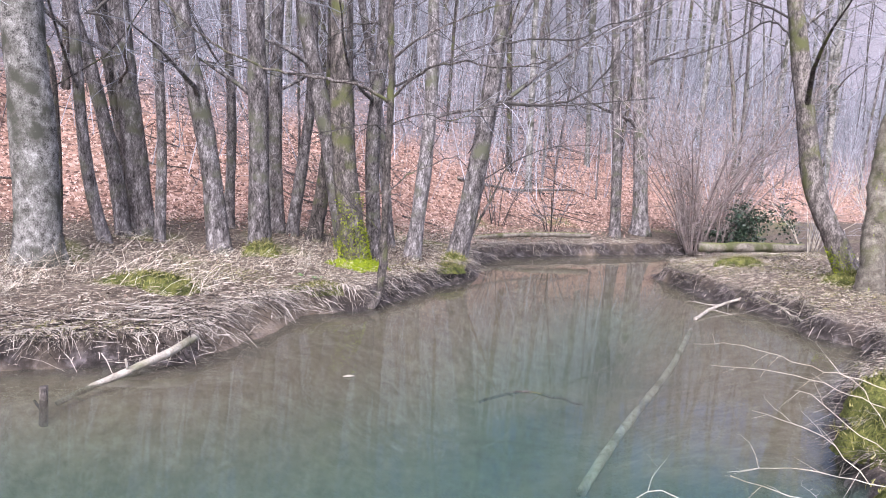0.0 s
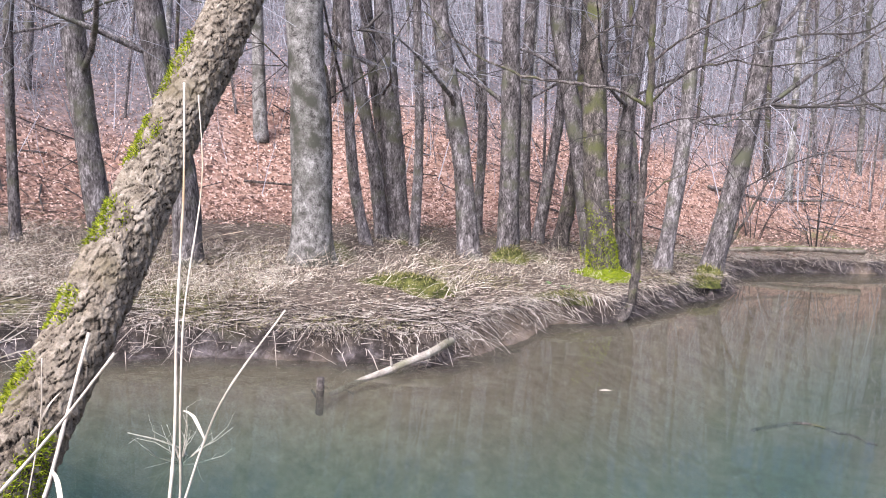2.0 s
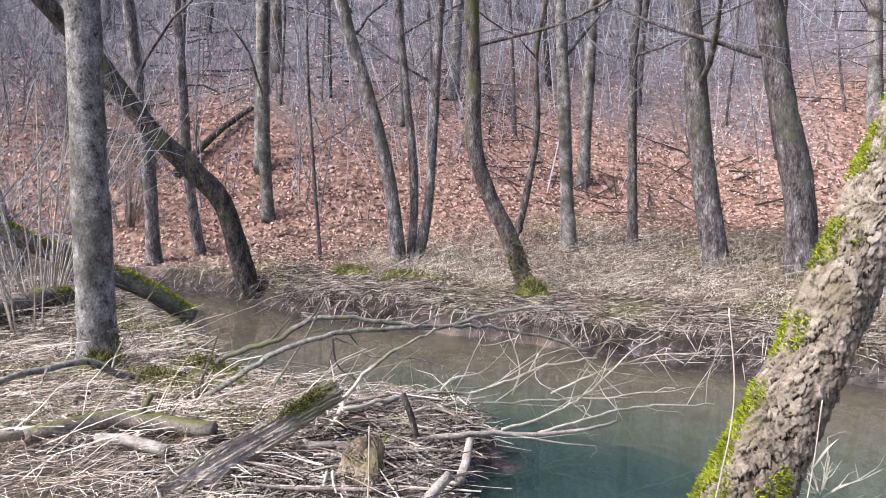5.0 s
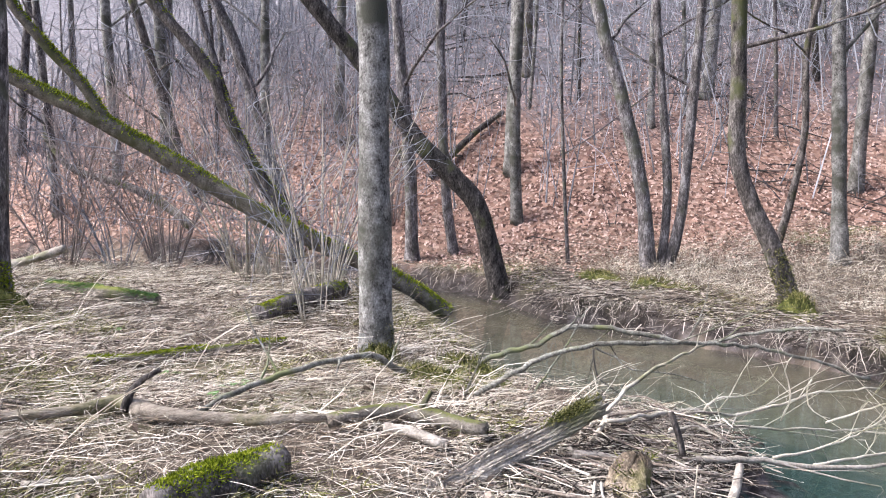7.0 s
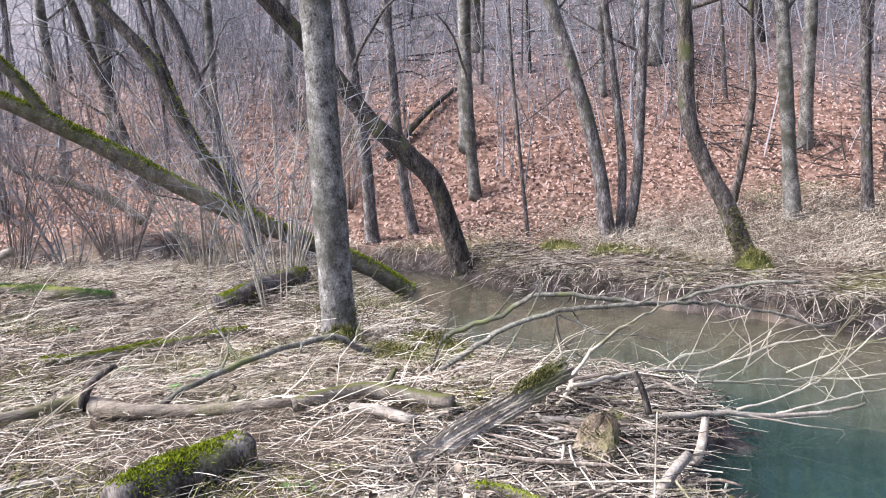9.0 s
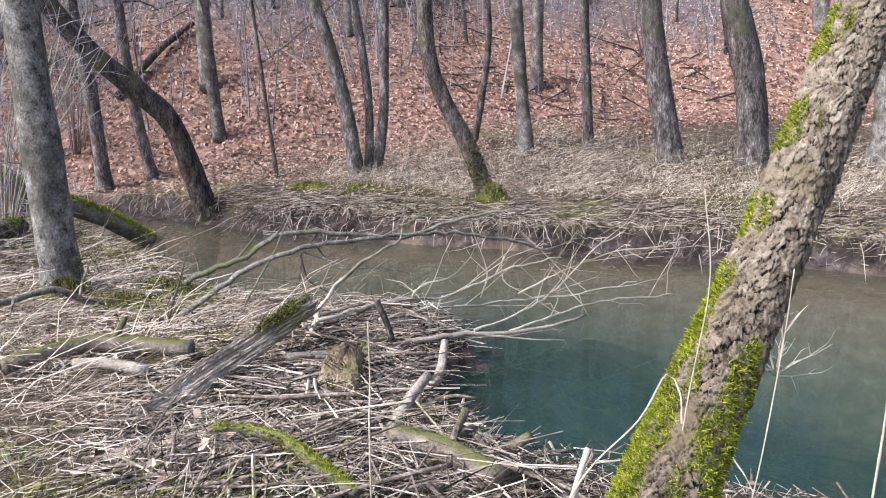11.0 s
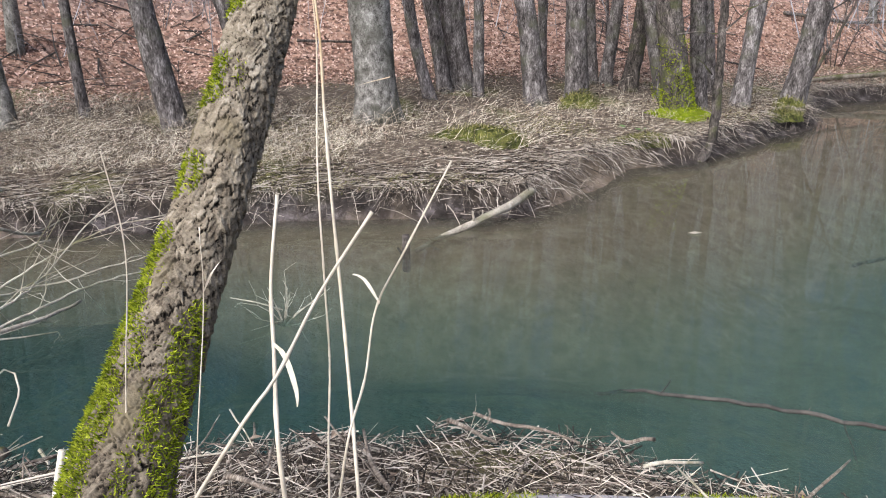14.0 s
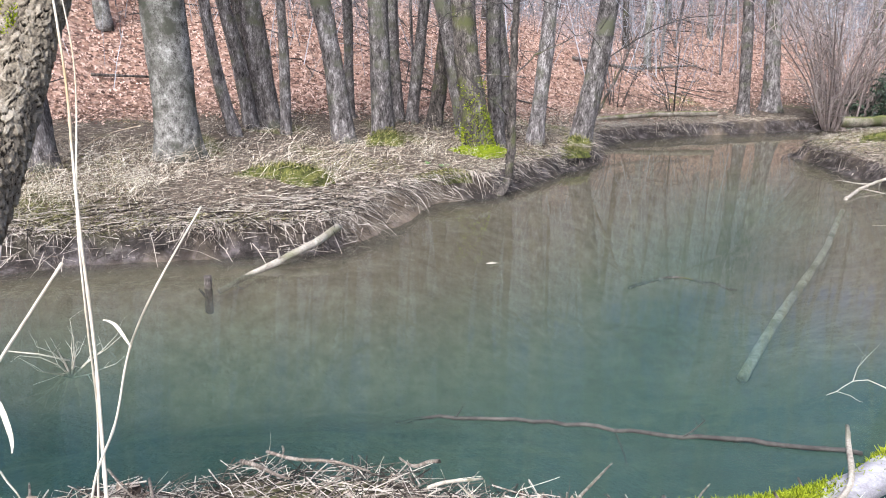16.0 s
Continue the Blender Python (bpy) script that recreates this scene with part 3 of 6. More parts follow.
tree("straight grey tree standing at the dam", [(-7.89, 2.22, 0), (-7.89, 2.23, 1.39), (-7.88, 2.24, 2.19), (-7.88, 2.25, 2.96)], 0.138, M_BEECH, 11, 3, 33, "trees on the near bank", low=4.5)
tree("dark bent tree leaning over the river", [(-11.19, 5.10, 0), (-11.26, 4.95, 0.66), (-11.34, 4.79, 1.28), (-11.47, 4.48, 1.68), (-11.64, 4.05, 2.17), (-11.80, 3.59, 2.87), (-11.88, 3.31, 3.26), (-11.96, 3.02, 3.62)], 0.140, M_DARKBARK, 7, 3, 34, BANK, 1.1, low=5, top=0.6)
SLOPE = "trees under the slope"
tree("grey stem leaning out of a three-stemmed clump", [(-10.22, 6.75, 0), (-10.28, 6.66, 1.43), (-10.43, 6.46, 2.53), (-10.58, 6.24, 3.45), (-10.62, 6.17, 3.80)], 0.099, None, 10, 3, 35, SLOPE)
tree("thin straight stem of a three-stemmed clump", [(-10.23, 6.94, 0), (-10.19, 6.99, 1.43), (-10.26, 6.90, 2.90), (-10.31, 6.84, 3.83)], 0.062, None, 9, 3, 36, SLOPE)
tree("thin curved stem of a three-stemmed clump", [(-10.19, 6.99, 0), (-10.08, 7.13, 1.12), (-10.03, 7.19, 2.17), (-9.96, 7.27, 3.83)], 0.073, None, 9, 3, 37, SLOPE)
tree("dark curved tree with a mossy foot", [(-7.97, 6.90, 0), (-8.16, 6.72, 0.97), (-8.31, 6.57, 1.41), (-8.42, 6.45, 1.94), (-8.43, 6.44, 2.74), (-8.44, 6.42, 3.52)], 0.100, M_DARKBARK, 10, 4, 38, SLOPE, 1.5)
tree("thin dark stem beside a curved tree", [(-10.27, 9.00, 0), (-10.14, 9.12, 1.31), (-10.05, 9.21, 2.19), (-10.07, 9.19, 3.26), (-9.97, 9.28, 4.06)], 0.057, M_DARKBARK, 7, 3, 39, SLOPE)
tree("straight pale grey tree under the slope", [(-8.98, 8.74, 0), (-9.03, 8.70, 1.64), (-9.07, 8.66, 2.77), (-9.12, 8.62, 3.87)], 0.099, M_BEECH, 10, 3, 40, SLOPE)
tree("straight thin grey tree under the slope", [(-8.38, 9.35, 0), (-8.41, 9.33, 1.64), (-8.43, 9.31, 3.13), (-8.39, 9.34, 3.85)], 0.068, None, 10, 3, 41, SLOPE)
tree("grey tree with ringed bark under the slope", [(-7.02, 9.21, 0), (-7.18, 9.12, 1.46), (-7.28, 9.06, 2.34), (-7.41, 8.98, 3.67)], 0.153, None, 11, 4, 42, SLOPE)
tree("dark grey curved tree under the slope", [(-6.02, 9.27, 0), (-6.09, 9.24, 1.43), (-6.27, 9.15, 2.31), (-6.47, 9.05, 3.55)], 0.176, None, 11, 4, 43, SLOPE)
tree("slim grey tree at the foot of the slope", [(-13.38, 5.36, 0), (-13.43, 5.25, 1.37), (-13.45, 5.21, 3.11), (-13.46, 5.19, 4.08)], 0.082, None, 9, 3, 44, SLOPE)
tree("grey tree at the foot of the slope", [(-13.41, 4.65, 0), (-13.41, 4.64, 1.64), (-13.44, 4.55, 3.07), (-13.46, 4.49, 4.00)], 0.107, None, 9, 3, 45, SLOPE)
tree("pale grey tree standing on the leafy slope", [(-13.58, 6.62, 0), (-13.60, 6.59, 2.50), (-13.57, 6.65, 4.26)], 0.101, M_BEECH, 11, 3, 46, SLOPE)
tree("thin sapling on the leafy slope", [(-11.54, 6.35, 0), (-11.57, 6.29, 1.48), (-11.60, 6.25, 2.81)], 0.029, None, 6, 4, 47, SLOPE, 1.1, None, 1.5)
tree("thick grey tree with a mossy foot in dry grass", [(-10.01, -0.72, 0), (-10.02, -0.62, 1.98), (-10.03, -0.52, 3.47)], 0.131, None, 11, 3, 48, "trees on the near bank", 1.5, low=4.5)
tree("dark grey tree standing close to another", [(-10.16, -0.85, 0), (-10.12, -0.72, 1.98), (-10.08, -0.59, 3.45)], 0.13, None, 11, 3, 49, "trees on the near bank", low=4.5)


def build_far_trees():
    """Bare trees scattered over the slope, kept clear of the placed ones: some kinds, each set many times, turned and sized."""
    rng = np.random.RandomState(77)
    placed = [o.location.copy() for o in scene.objects if o.name.startswith("tree")]
    kinds, done = [], 0
    while done < 250:
        x, y = rng.uniform(-28, 32), rng.uniform(-5, 42)
        u = float(past_foot(np.array(x), np.array(y)))
        if u < 0.8 or u > 22 or rng.rand() < u / 34 or any((p.x - x) ** 2 + (p.y - y) ** 2 < 0.6 for p in placed):
            continue
        z = z_at(x, y)
        if len(kinds) < 18:
            lean = rng.randn(2) * 0.06
            r = (0.03, 0.04, 0.05, 0.07, 0.09, 0.12)[len(kinds) % 6]
            kinds.append(tree("bare grey tree on the leafy slope", [(x, y, z), (x + lean[0] * 2, y + lean[1] * 2, z + 2), (x + lean[0] * 4.5 + rng.randn() * 0.1, y + lean[1] * 4.5, z + 4.3)], r,
                              (None, M_BEECH, None, M_DARKBARK)[len(kinds) % 4], z + 7 + rng.rand() * 4, 5, 1000 + done, "trees on the slope", 1.25, low=z + 1.6 + rng.rand() * 1.5, sides=8, fine=2))
        else:
            size = 0.8 + 0.5 * rng.rand()
            copy = copy_thing(kinds[rng.randint(len(kinds))], pose(x, y, z - 0.08, 0, 0, rng.rand() * 360))
            copy.scale = (size, size, size * (0.9 + 0.3 * rng.rand()))
        placed.append(Vector((x, y, z)))
        done += 1


build_far_trees()


# ---- litter, straw and leaves ----
def blades(name, label, category, where, length, width, lying, mat, seed, up=0.0, lean=None):
    """Thin dry blades, four joints each; where: rows of x, y; lying: how flat they lie; lean: the way most of them bow."""
    rng = np.random.RandomState(seed)
    n = len(where)
    x, y = where[:, 0], where[:, 1]
    z = ground(x, y)
    a = rng.rand(n) * 6.283 if lean is None else lean + rng.randn(n) * 0.8
    L = length * (0.35 + 1.3 * rng.rand(n) ** 1.6)
    rise = np.clip(rng.rand(n) * (1 - lying) + up, 0.02, 0.97)
    dirx, diry, dirz = np.cos(a) * np.sqrt(1 - rise**2), np.sin(a) * np.sqrt(1 - rise**2), rise
    w = width * (0.5 + 1.0 * rng.rand(n))
    bend, twist = rng.randn(n) * 0.28 * L, rng.randn(n) * 0.12 * L
    lift = 0.006 + rng.rand(n) ** 2 * 0.09
    joints = (0.0, 0.33, 0.67, 1.0)
    verts = np.zeros((n, 8, 3))
    for k, t in enumerate(joints):
        off = bend * t * t + twist * math.sin(3.14 * t * 1.5)
        cx, cy = x + dirx * L * t - np.sin(a) * off, y + diry * L * t + np.cos(a) * off
        cz = z + lift + dirz * L * t - 0.45 * dirz * L * t * t
        if lying > 0.5:
            cz = np.maximum(cz, ground(cx, cy) + lift * 0.7)
        taper = 1 - 0.7 * t
        sx, sy = -np.sin(a + 0.8 * bend / L * t) * w, np.cos(a + 0.8 * bend / L * t) * w
        verts[:, 2 * k] = np.stack([cx - sx * taper, cy - sy * taper, cz], -1)
        verts[:, 2 * k + 1] = np.stack([cx + sx * taper, cy + sy * taper, cz + w * 0.8], -1)
    base = np.arange(n)[:, None] * 8
    faces = np.concatenate([base + [0, 1, 3, 2], base + [2, 3, 5, 4], base + [4, 5, 7, 6]], 0)
    soup = Soup()
    soup.add(verts.reshape(-1, 3), faces)
    return tagged(part(name, soup, mat, None, smooth=False), label, category, kind="stuff")


def scatter(n, box, test, seed):
    rng = np.random.RandomState(seed)
    out = []
    have = 0
    while have < n:
        p = np.stack([rng.uniform(box[0], box[1], n), rng.uniform(box[2], box[3], n)], -1)
        p = p[test(p[:, 0], p[:, 1], rng)]
        out.append(p)
        have += len(p)
    return np.concatenate(out)[:n]


def on_far_bank(x, y, rng):
    s = shore(x, y)
    return (s > 0.12) & (s < 5.5) & (past_foot(x, y) < 0.3) & (y > 4.4) & (rng.rand(len(x)) < np.exp(-s / 2.6))


def on_near_bank(x, y, rng):
    s = shore(x, y)
    return (s > 0.05) & (past_foot(x, y) < 0) & (y < 4.4 + 3.2 * (x > 1.2))


blades("dry_grass", "flattened pale dry grass on the far bank", "grass", scatter(88000, (-13, 9, 4.4, 19), on_far_bank, 1), 0.095, 0.0015, 0.5, M_STRAW, 2)
blades("dry_stalks", "tangled dry stems on the far bank", "grass", scatter(5000, (-13, 9, 4.4, 19), on_far_bank, 21), 0.12, 0.0012, 0.3, M_STRAW, 22)
blades("dry_grass", "flattened pale dry grass on the near bank", "grass", scatter(56000, (-14, -4.2, -5.5, 4.4), lambda x, y, r: on_near_bank(x, y, r) & (r.rand(len(x)) < smooth(-4.2, -6.4, x) * smooth(-5.5, -3.0, y)), 3), 0.22, 0.0017, 0.76, M_STRAW, 4)
blades("dry_stalks", "matted thin dry stalks beside the dam", "grass", scatter(46000, (-9, 8, -6, 9), lambda x, y, r: on_near_bank(x, y, r) & (shore(x, y) > 0.25) & (r.rand(len(x)) < smooth(-6, -2, y) * smooth(-9, -6.5, x) * smooth(9, 5, x)), 13), 0.2, 0.0014, 0.80, M_STRAW, 14)
blades("standing_grass", "standing tufts of bleached grass on the far bank", "grass", scatter(1500, (-12, 3, 5.5, 15), lambda x, y, r: on_far_bank(x, y, r) & (shore(x, y) > 0.6) & (noise2(x * 1.8, y * 1.8, 31) > 0.4), 5), 0.34, 0.0015, 0.2, M_STRAW, 6, 0.6)
blades("standing_grass", "fine bleached grass under the slope", "grass", scatter(15000, (-11, -4.5, 6.3, 10.5), lambda x, y, r: on_far_bank(x, y, r) & (shore(x, y) > 0.9), 25), 0.26, 0.0016, 0.1, M_STRAW, 26, 0.2)
blades("standing_grass", "standing tufts of bleached grass on the near bank", "grass", scatter(2600, (-15, 1, -4, 3.5), lambda x, y, r: on_near_bank(x, y, r) & (noise2(x * 1.5, y * 1.5, 33) > 0.1) & (x < -5), 7), 0.55, 0.0024, 0.2, M_STRAW, 8, 0.2)


blades("standing_grass", "tall bleached stalks leaning over a mossy hump", "grass", scatter(260, (-4.56, -2.66, 8.99, 10.29), lambda x, y, r: shore(x, y) > 0.2, 27), 0.58, 0.0020, 0.1, M_STRAW, 28, 0.55, 0.4)


def leaf_litter():
    rng = np.random.RandomState(9)
    p = scatter(120000, (-26, 22, -4, 36), lambda x, y, r: (past_foot(x, y) > -2.5 + r.rand(len(x)) * 2) & (past_foot(x, y) < 18) & (shore(x, y) > 0.3) & (r.rand(len(x)) < np.exp(-np.clip(past_foot(x, y), 0, 99) / 4.5)), 10)
    n = len(p)
    x, y = p.T
    z = ground(x, y)
    a, tilt = rng.rand(n) * 6.283, rng.randn(n, 2) * 0.4
    size = 0.016 + 0.02 * rng.rand(n)
    verts = np.zeros((n, 4, 3))
    for k, (c, d) in enumerate(((-1, 0), (0, -0.6), (1, 0), (0, 0.6))):
        dx, dy = (c * np.cos(a) - d * np.sin(a)) * size, (c * np.sin(a) + d * np.cos(a)) * size
        verts[:, k] = np.stack([x + dx, y + dy, z + 0.02 + dx * tilt[:, 0] + dy * tilt[:, 1] + (0.3 * size if k % 2 else 0)], -1)
    # the pieces follow the slope
    verts[:, :, 2] = ground(verts[:, :, 0], verts[:, :, 1]) + 0.015 + (verts[:, :, 2] - z[:, None] - 0.01)
    soup = Soup()
    soup.add(verts.reshape(-1, 3), np.arange(n)[:, None] * 4 + [0, 1, 2, 3])
    tagged(part("fallen_leaves", soup, M_LEAF, None, smooth=False), "reddish brown fallen beech leaves on the slope", "leaves", kind="stuff")


leaf_litter()


def bank_leaves():
    """Brown and grey fallen leaves lying between the stalks of both banks."""
    rng = np.random.RandomState(97)
    p = np.vstack([scatter(6000, (-13, 8, 4.6, 18), lambda x, y, r: (shore(x, y) > 0.12) & (shore(x, y) < 4) & (past_foot(x, y) < 0.5) & (noise2(x * 1.3, y * 1.3, 98) > -0.3), 95),
                   scatter(11000, (-12, 6, -4, 6), lambda x, y, r: on_near_bank(x, y, r) & (shore(x, y) > 0.1) & (noise2(x * 1.6, y * 1.6, 99) > -0.2), 96)])
    n = len(p)
    x, y = p.T
    z = ground(x, y) + 0.012 + 0.045 * rng.rand(n)
    a, tilt = rng.rand(n) * 6.283, rng.randn(n, 2) * 0.5
    size = 0.012 + 0.02 * rng.rand(n)
    verts = np.zeros((n, 4, 3))
    for k, (c, d) in enumerate(((-1, 0), (0, -0.6), (1, 0), (0, 0.6))):
        dx, dy = (c * np.cos(a) - d * np.sin(a)) * size, (c * np.sin(a) + d * np.cos(a)) * size
        verts[:, k] = np.stack([x + dx, y + dy, z + dx * tilt[:, 0] + dy * tilt[:, 1] + (0.3 * size if k % 2 else 0)], -1)
    soup = Soup()
    soup.add(verts.reshape(-1, 3), np.arange(n)[:, None] * 4 + [0, 1, 2, 3])
    tagged(part("fallen_leaves", soup, M_BROWNLEAF, None, smooth=False), "brown fallen leaves among dry stalks", "leaves", kind="stuff")


bank_leaves()
blades("moss_carpet", "short green moss and young grass among dry stalks", "moss", scatter(26000, (-12, -3.6, -4, 4), lambda x, y, r: on_near_bank(x, y, r) & (noise2(x * 1.5, y * 1.5, 61) + 0.4 * noise2(x * 5, y * 5, 62) > 0.35), 63), 0.075, 0.0026, 0.4, M_TURF, 64, 0.3)
blades("moss_carpet", "short green moss and grass on the far bank", "moss", scatter(9000, (-12, 3, 5, 15), lambda x, y, r: on_far_bank(x, y, r) & (noise2(x * 1.1, y * 1.1, 65) + 0.4 * noise2(x * 4, y * 4, 66) > 0.45), 67), 0.06, 0.0025, 0.4, M_TURF, 68, 0.3)
blades("moss_carpet", "green grass and moss on the river bank", "moss", scatter(9000, (1.5, 9, 3.5, 16), lambda x, y, r: (shore(x, y) > 0.06) & (shore(x, y) < 3) & (noise2(x * 1.2, y * 1.2, 69) > -0.1), 70), 0.07, 0.0026, 0.4, M_TURF, 71, 0.3)


def hanging_straw():
    """Straw and roots that hang from the edge of the bank to the water."""
    rng = np.random.RandomState(91)
    p = scatter(17000, (-13, 8, 4.6, 18), lambda x, y, r: (shore(x, y) > 0.04) & (shore(x, y) < 0.42) & (r.rand(len(x)) < 0.3 + 0.7 * (noise2(x * 2, y * 2, 92) > -0.1)), 93)
    x, y = p.T
    n = len(p)
    gx, gy = shore(x + 0.15, y) - shore(x - 0.15, y), shore(x, y + 0.15) - shore(x, y - 0.15)
    size = np.hypot(gx, gy) + 1e-6
    ox, oy = -gx / size + rng.randn(n) * 0.8, -gy / size + rng.randn(n) * 0.8
    L = 0.05 + 0.15 * rng.rand(n) ** 2
    w = 0.0012 + 0.0014 * rng.rand(n)
    z = ground(x, y) + 0.02 + 0.05 * rng.rand(n)
    verts = np.zeros((n, 6, 3))
    for k, t in enumerate((0.0, 0.5, 1.0)):
        c = np.stack([x + ox * L * t, y + oy * L * t, np.maximum(z + 0.02 * t - (0.5 + 0.6 * rng.rand(n)) * L * t * t, 0.01)], -1)
        side = np.stack([-oy, ox, 0.3 + 0 * ox], -1) * (w * (1 - 0.6 * t))[:, None]
        verts[:, 2 * k], verts[:, 2 * k + 1] = c - side, c + side
    base = np.arange(n)[:, None] * 6
    soup = Soup()
    soup.add(verts.reshape(-1, 3), np.concatenate([base + [0, 1, 3, 2], base + [2, 3, 5, 4]]))
    tagged(part("hanging_straw", soup, M_STICK, None, smooth=False), "dry straw hanging over the edge of the bank", "grass", kind="stuff")


hanging_straw()


# ---- many thin sticks at once ----
def sticks(start, way, length, radius, bend, mat, name, label="", category="", parent=None, sides=4, tip=0.4):
    """Bent, tapering sticks from arrays, joined into one mesh of kind stuff."""
    n = len(start)
    way = way / (np.linalg.norm(way, axis=1)[:, None] + 1e-9)
    ref = np.where(np.abs(way[:, 2:3]) > 0.8, [[1.0, 0, 0]], [[0, 0, 1.0]])
    a = np.cross(way, ref)
    a /= np.linalg.norm(a, axis=1)[:, None] + 1e-9
    b = np.cross(way, a)
    rings = []
    for t in (0.0, 0.5, 1.0):
        c = start + way * (length * t)[:, None] + bend * (t * t * length)[:, None]
        r = radius * (1 - (1 - tip) * t)
        for k in range(sides):
            g = 2 * np.pi * k / sides
            rings.append(c + (a * math.cos(g) + b * math.sin(g)) * r[:, None])
    v = np.stack(rings, 1)
    base = np.arange(n)[:, None] * (3 * sides)
    faces = []
    for ring in (0, 1):
        for k in range(sides):
            j = (k + 1) % sides
            faces.append(base + [ring * sides + k, ring * sides + j, (ring + 1) * sides + j, (ring + 1) * sides + k])
    soup = Soup()
    soup.add(v.reshape(-1, 3), np.concatenate(faces))
    if sides == 4:
        soup.f.append(np.concatenate([base + [3, 2, 1, 0], base + [8, 9, 10, 11]]))
    ob = part(name, soup, mat, parent, smooth=False)
    return tagged(ob, label, category, kind="stuff")


# ---- undergrowth on the slope ----
def build_brush():
    rng = np.random.RandomState(41)

    def thick(x, y, r):
        u = past_foot(x, y)
        edge = np.clip(np.maximum((-11.5 - x) / 5, (x - 2) / 6), 0, 1)
        return (u > 0.5) & (u < 17) & (r.rand(len(x)) < np.clip(0.10 + 0.10 * u + 0.5 * edge, 0, 1) * (0.35 + 0.65 * (noise2(x * 0.8, y * 0.8, 42) > -0.2)))

    p = scatter(8200, (-27, 32, -6, 42), thick, 43)
    n = len(p)
    s = np.column_stack([p, ground(p[:, 0], p[:, 1]) - 0.03])
    way = np.column_stack([rng.randn(n, 2) * 0.22, np.ones(n)])
    L = 0.9 + rng.rand(n) ** 2 * 2.8
    rad = 0.005 + 0.005 * L * rng.rand(n)
    bend = rng.randn(n, 3) * [0.12, 0.12, 0.02]
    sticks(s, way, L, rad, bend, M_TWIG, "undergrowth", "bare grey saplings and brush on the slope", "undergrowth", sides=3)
    k = np.repeat(np.arange(n), 5)
    t = 0.25 + 0.7 * rng.rand(len(k))
    w = way / np.linalg.norm(way, axis=1)[:, None]
    q = s[k] + w[k] * (L[k] * t)[:, None] + bend[k] * (t * t * L[k])[:, None]
    sway = w[k] * 0.8 + rng.randn(len(k), 3) * 0.75
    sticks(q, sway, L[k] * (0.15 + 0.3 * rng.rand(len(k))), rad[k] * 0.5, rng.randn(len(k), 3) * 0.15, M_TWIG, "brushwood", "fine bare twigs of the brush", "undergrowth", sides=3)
    # fallen sticks lying on the leaves
    p = scatter(1500, (-24, 16, -4, 30), lambda x, y, r: (past_foot(x, y) > 0) & (past_foot(x, y) < 14) & (noise2(x * 0.7, y * 0.7, 44) > 0.1), 45)
    n = len(p)
    s = np.column_stack([p, ground(p[:, 0], p[:, 1]) + 0.03])
    a = rng.rand(n) * 6.283
    far = s[:, :2] + np.column_stack([np.cos(a), np.sin(a)])
    way = np.column_stack([np.cos(a), np.sin(a), ground(far[:, 0], far[:, 1]) - s[:, 2] + 0.06])
    sticks(s, way, 0.4 + rng.rand(n) * 1.2, 0.006 + 0.014 * rng.rand(n) ** 2, rng.randn(n, 3) * [0.15, 0.15, 0.03], M_DARKTWIG, "deadwood_litter", "dark dead sticks lying on the leaves", "sticks")


build_brush()


# ---- dead wood ----
def log(label, pts, radii, mat, seed, sides=12, name="log", category="log", step=0.07, rough=0.05, stubs=0, group=""):
    """A lying or leaning piece of dead wood, with knots and broken side stubs as parts."""
    rng = np.random.RandomState(seed)
    base = np.array(pts[0], float)
    line = spline(pts, step) - base
    line = line + np.cumsum(rng.randn(*line.shape) * 0.0015, axis=0)
    root = thing(name, label, category, group)
    root.location = base
    soup = Soup()
    add_tube(soup, line, radii, sides, rough, rng)
    part("stem", soup, mat, root)
    for _ in range(stubs):
        k = rng.randint(len(line) // 5, len(line) - 2)
        r = np.interp(k / len(line), np.linspace(0, 1, len(radii)), radii)
        w = rng.randn(3) + np.array([0, 0, 0.6])
        w /= np.linalg.norm(w)
        s = Soup()
        add_tube(s, [line[k], line[k] + w * (r * 1.6), line[k] + w * (r * 2.6 + 0.05) + rng.randn(3) * 0.01], (r * 0.42, r * 0.3), 7, 0.08, rng)
        part("stub", s, mat, root)
    return root


def branch(label, pts, r0, r1, mat, seed, twigs=7, size=0.45, name="branch", category="branch", lift=0.2, group="", depth=1):
    """A bare branch with its side twigs as parts."""
    rng = np.random.RandomState(seed)
    base = np.array(pts[0], float)
    line = spline(pts, 0.09) - base
    wob = rng.randn(*line.shape) * 0.006
    line[1:] += wob[1:]
    root = thing(name, label, category, group)
    root.location = base
    soup = Soup()
    add_tube(soup, line, (r0, r1), 7, 0.05, rng)
    part("stem", soup, mat, root)
    n = len(line)
    for k in range(twigs):
        i = int(n * (0.18 + 0.8 * (k + rng.rand()) / twigs))
        i = min(n - 2, max(1, i))
        d = line[i + 1] - line[i - 1]
        d = d / np.linalg.norm(d) + rng.randn(3) * 0.75 + np.array([0, 0, lift])
        s = Soup()
        branching(s, rng, line[i], d, size * (0.5 + rng.rand()), max(min(0.003, r0 * 0.5), (r0 + (r1 - r0) * i / n) * 0.5), depth, 5, 0.02, 0.55)
        part("twig", s, mat, root)
    return root


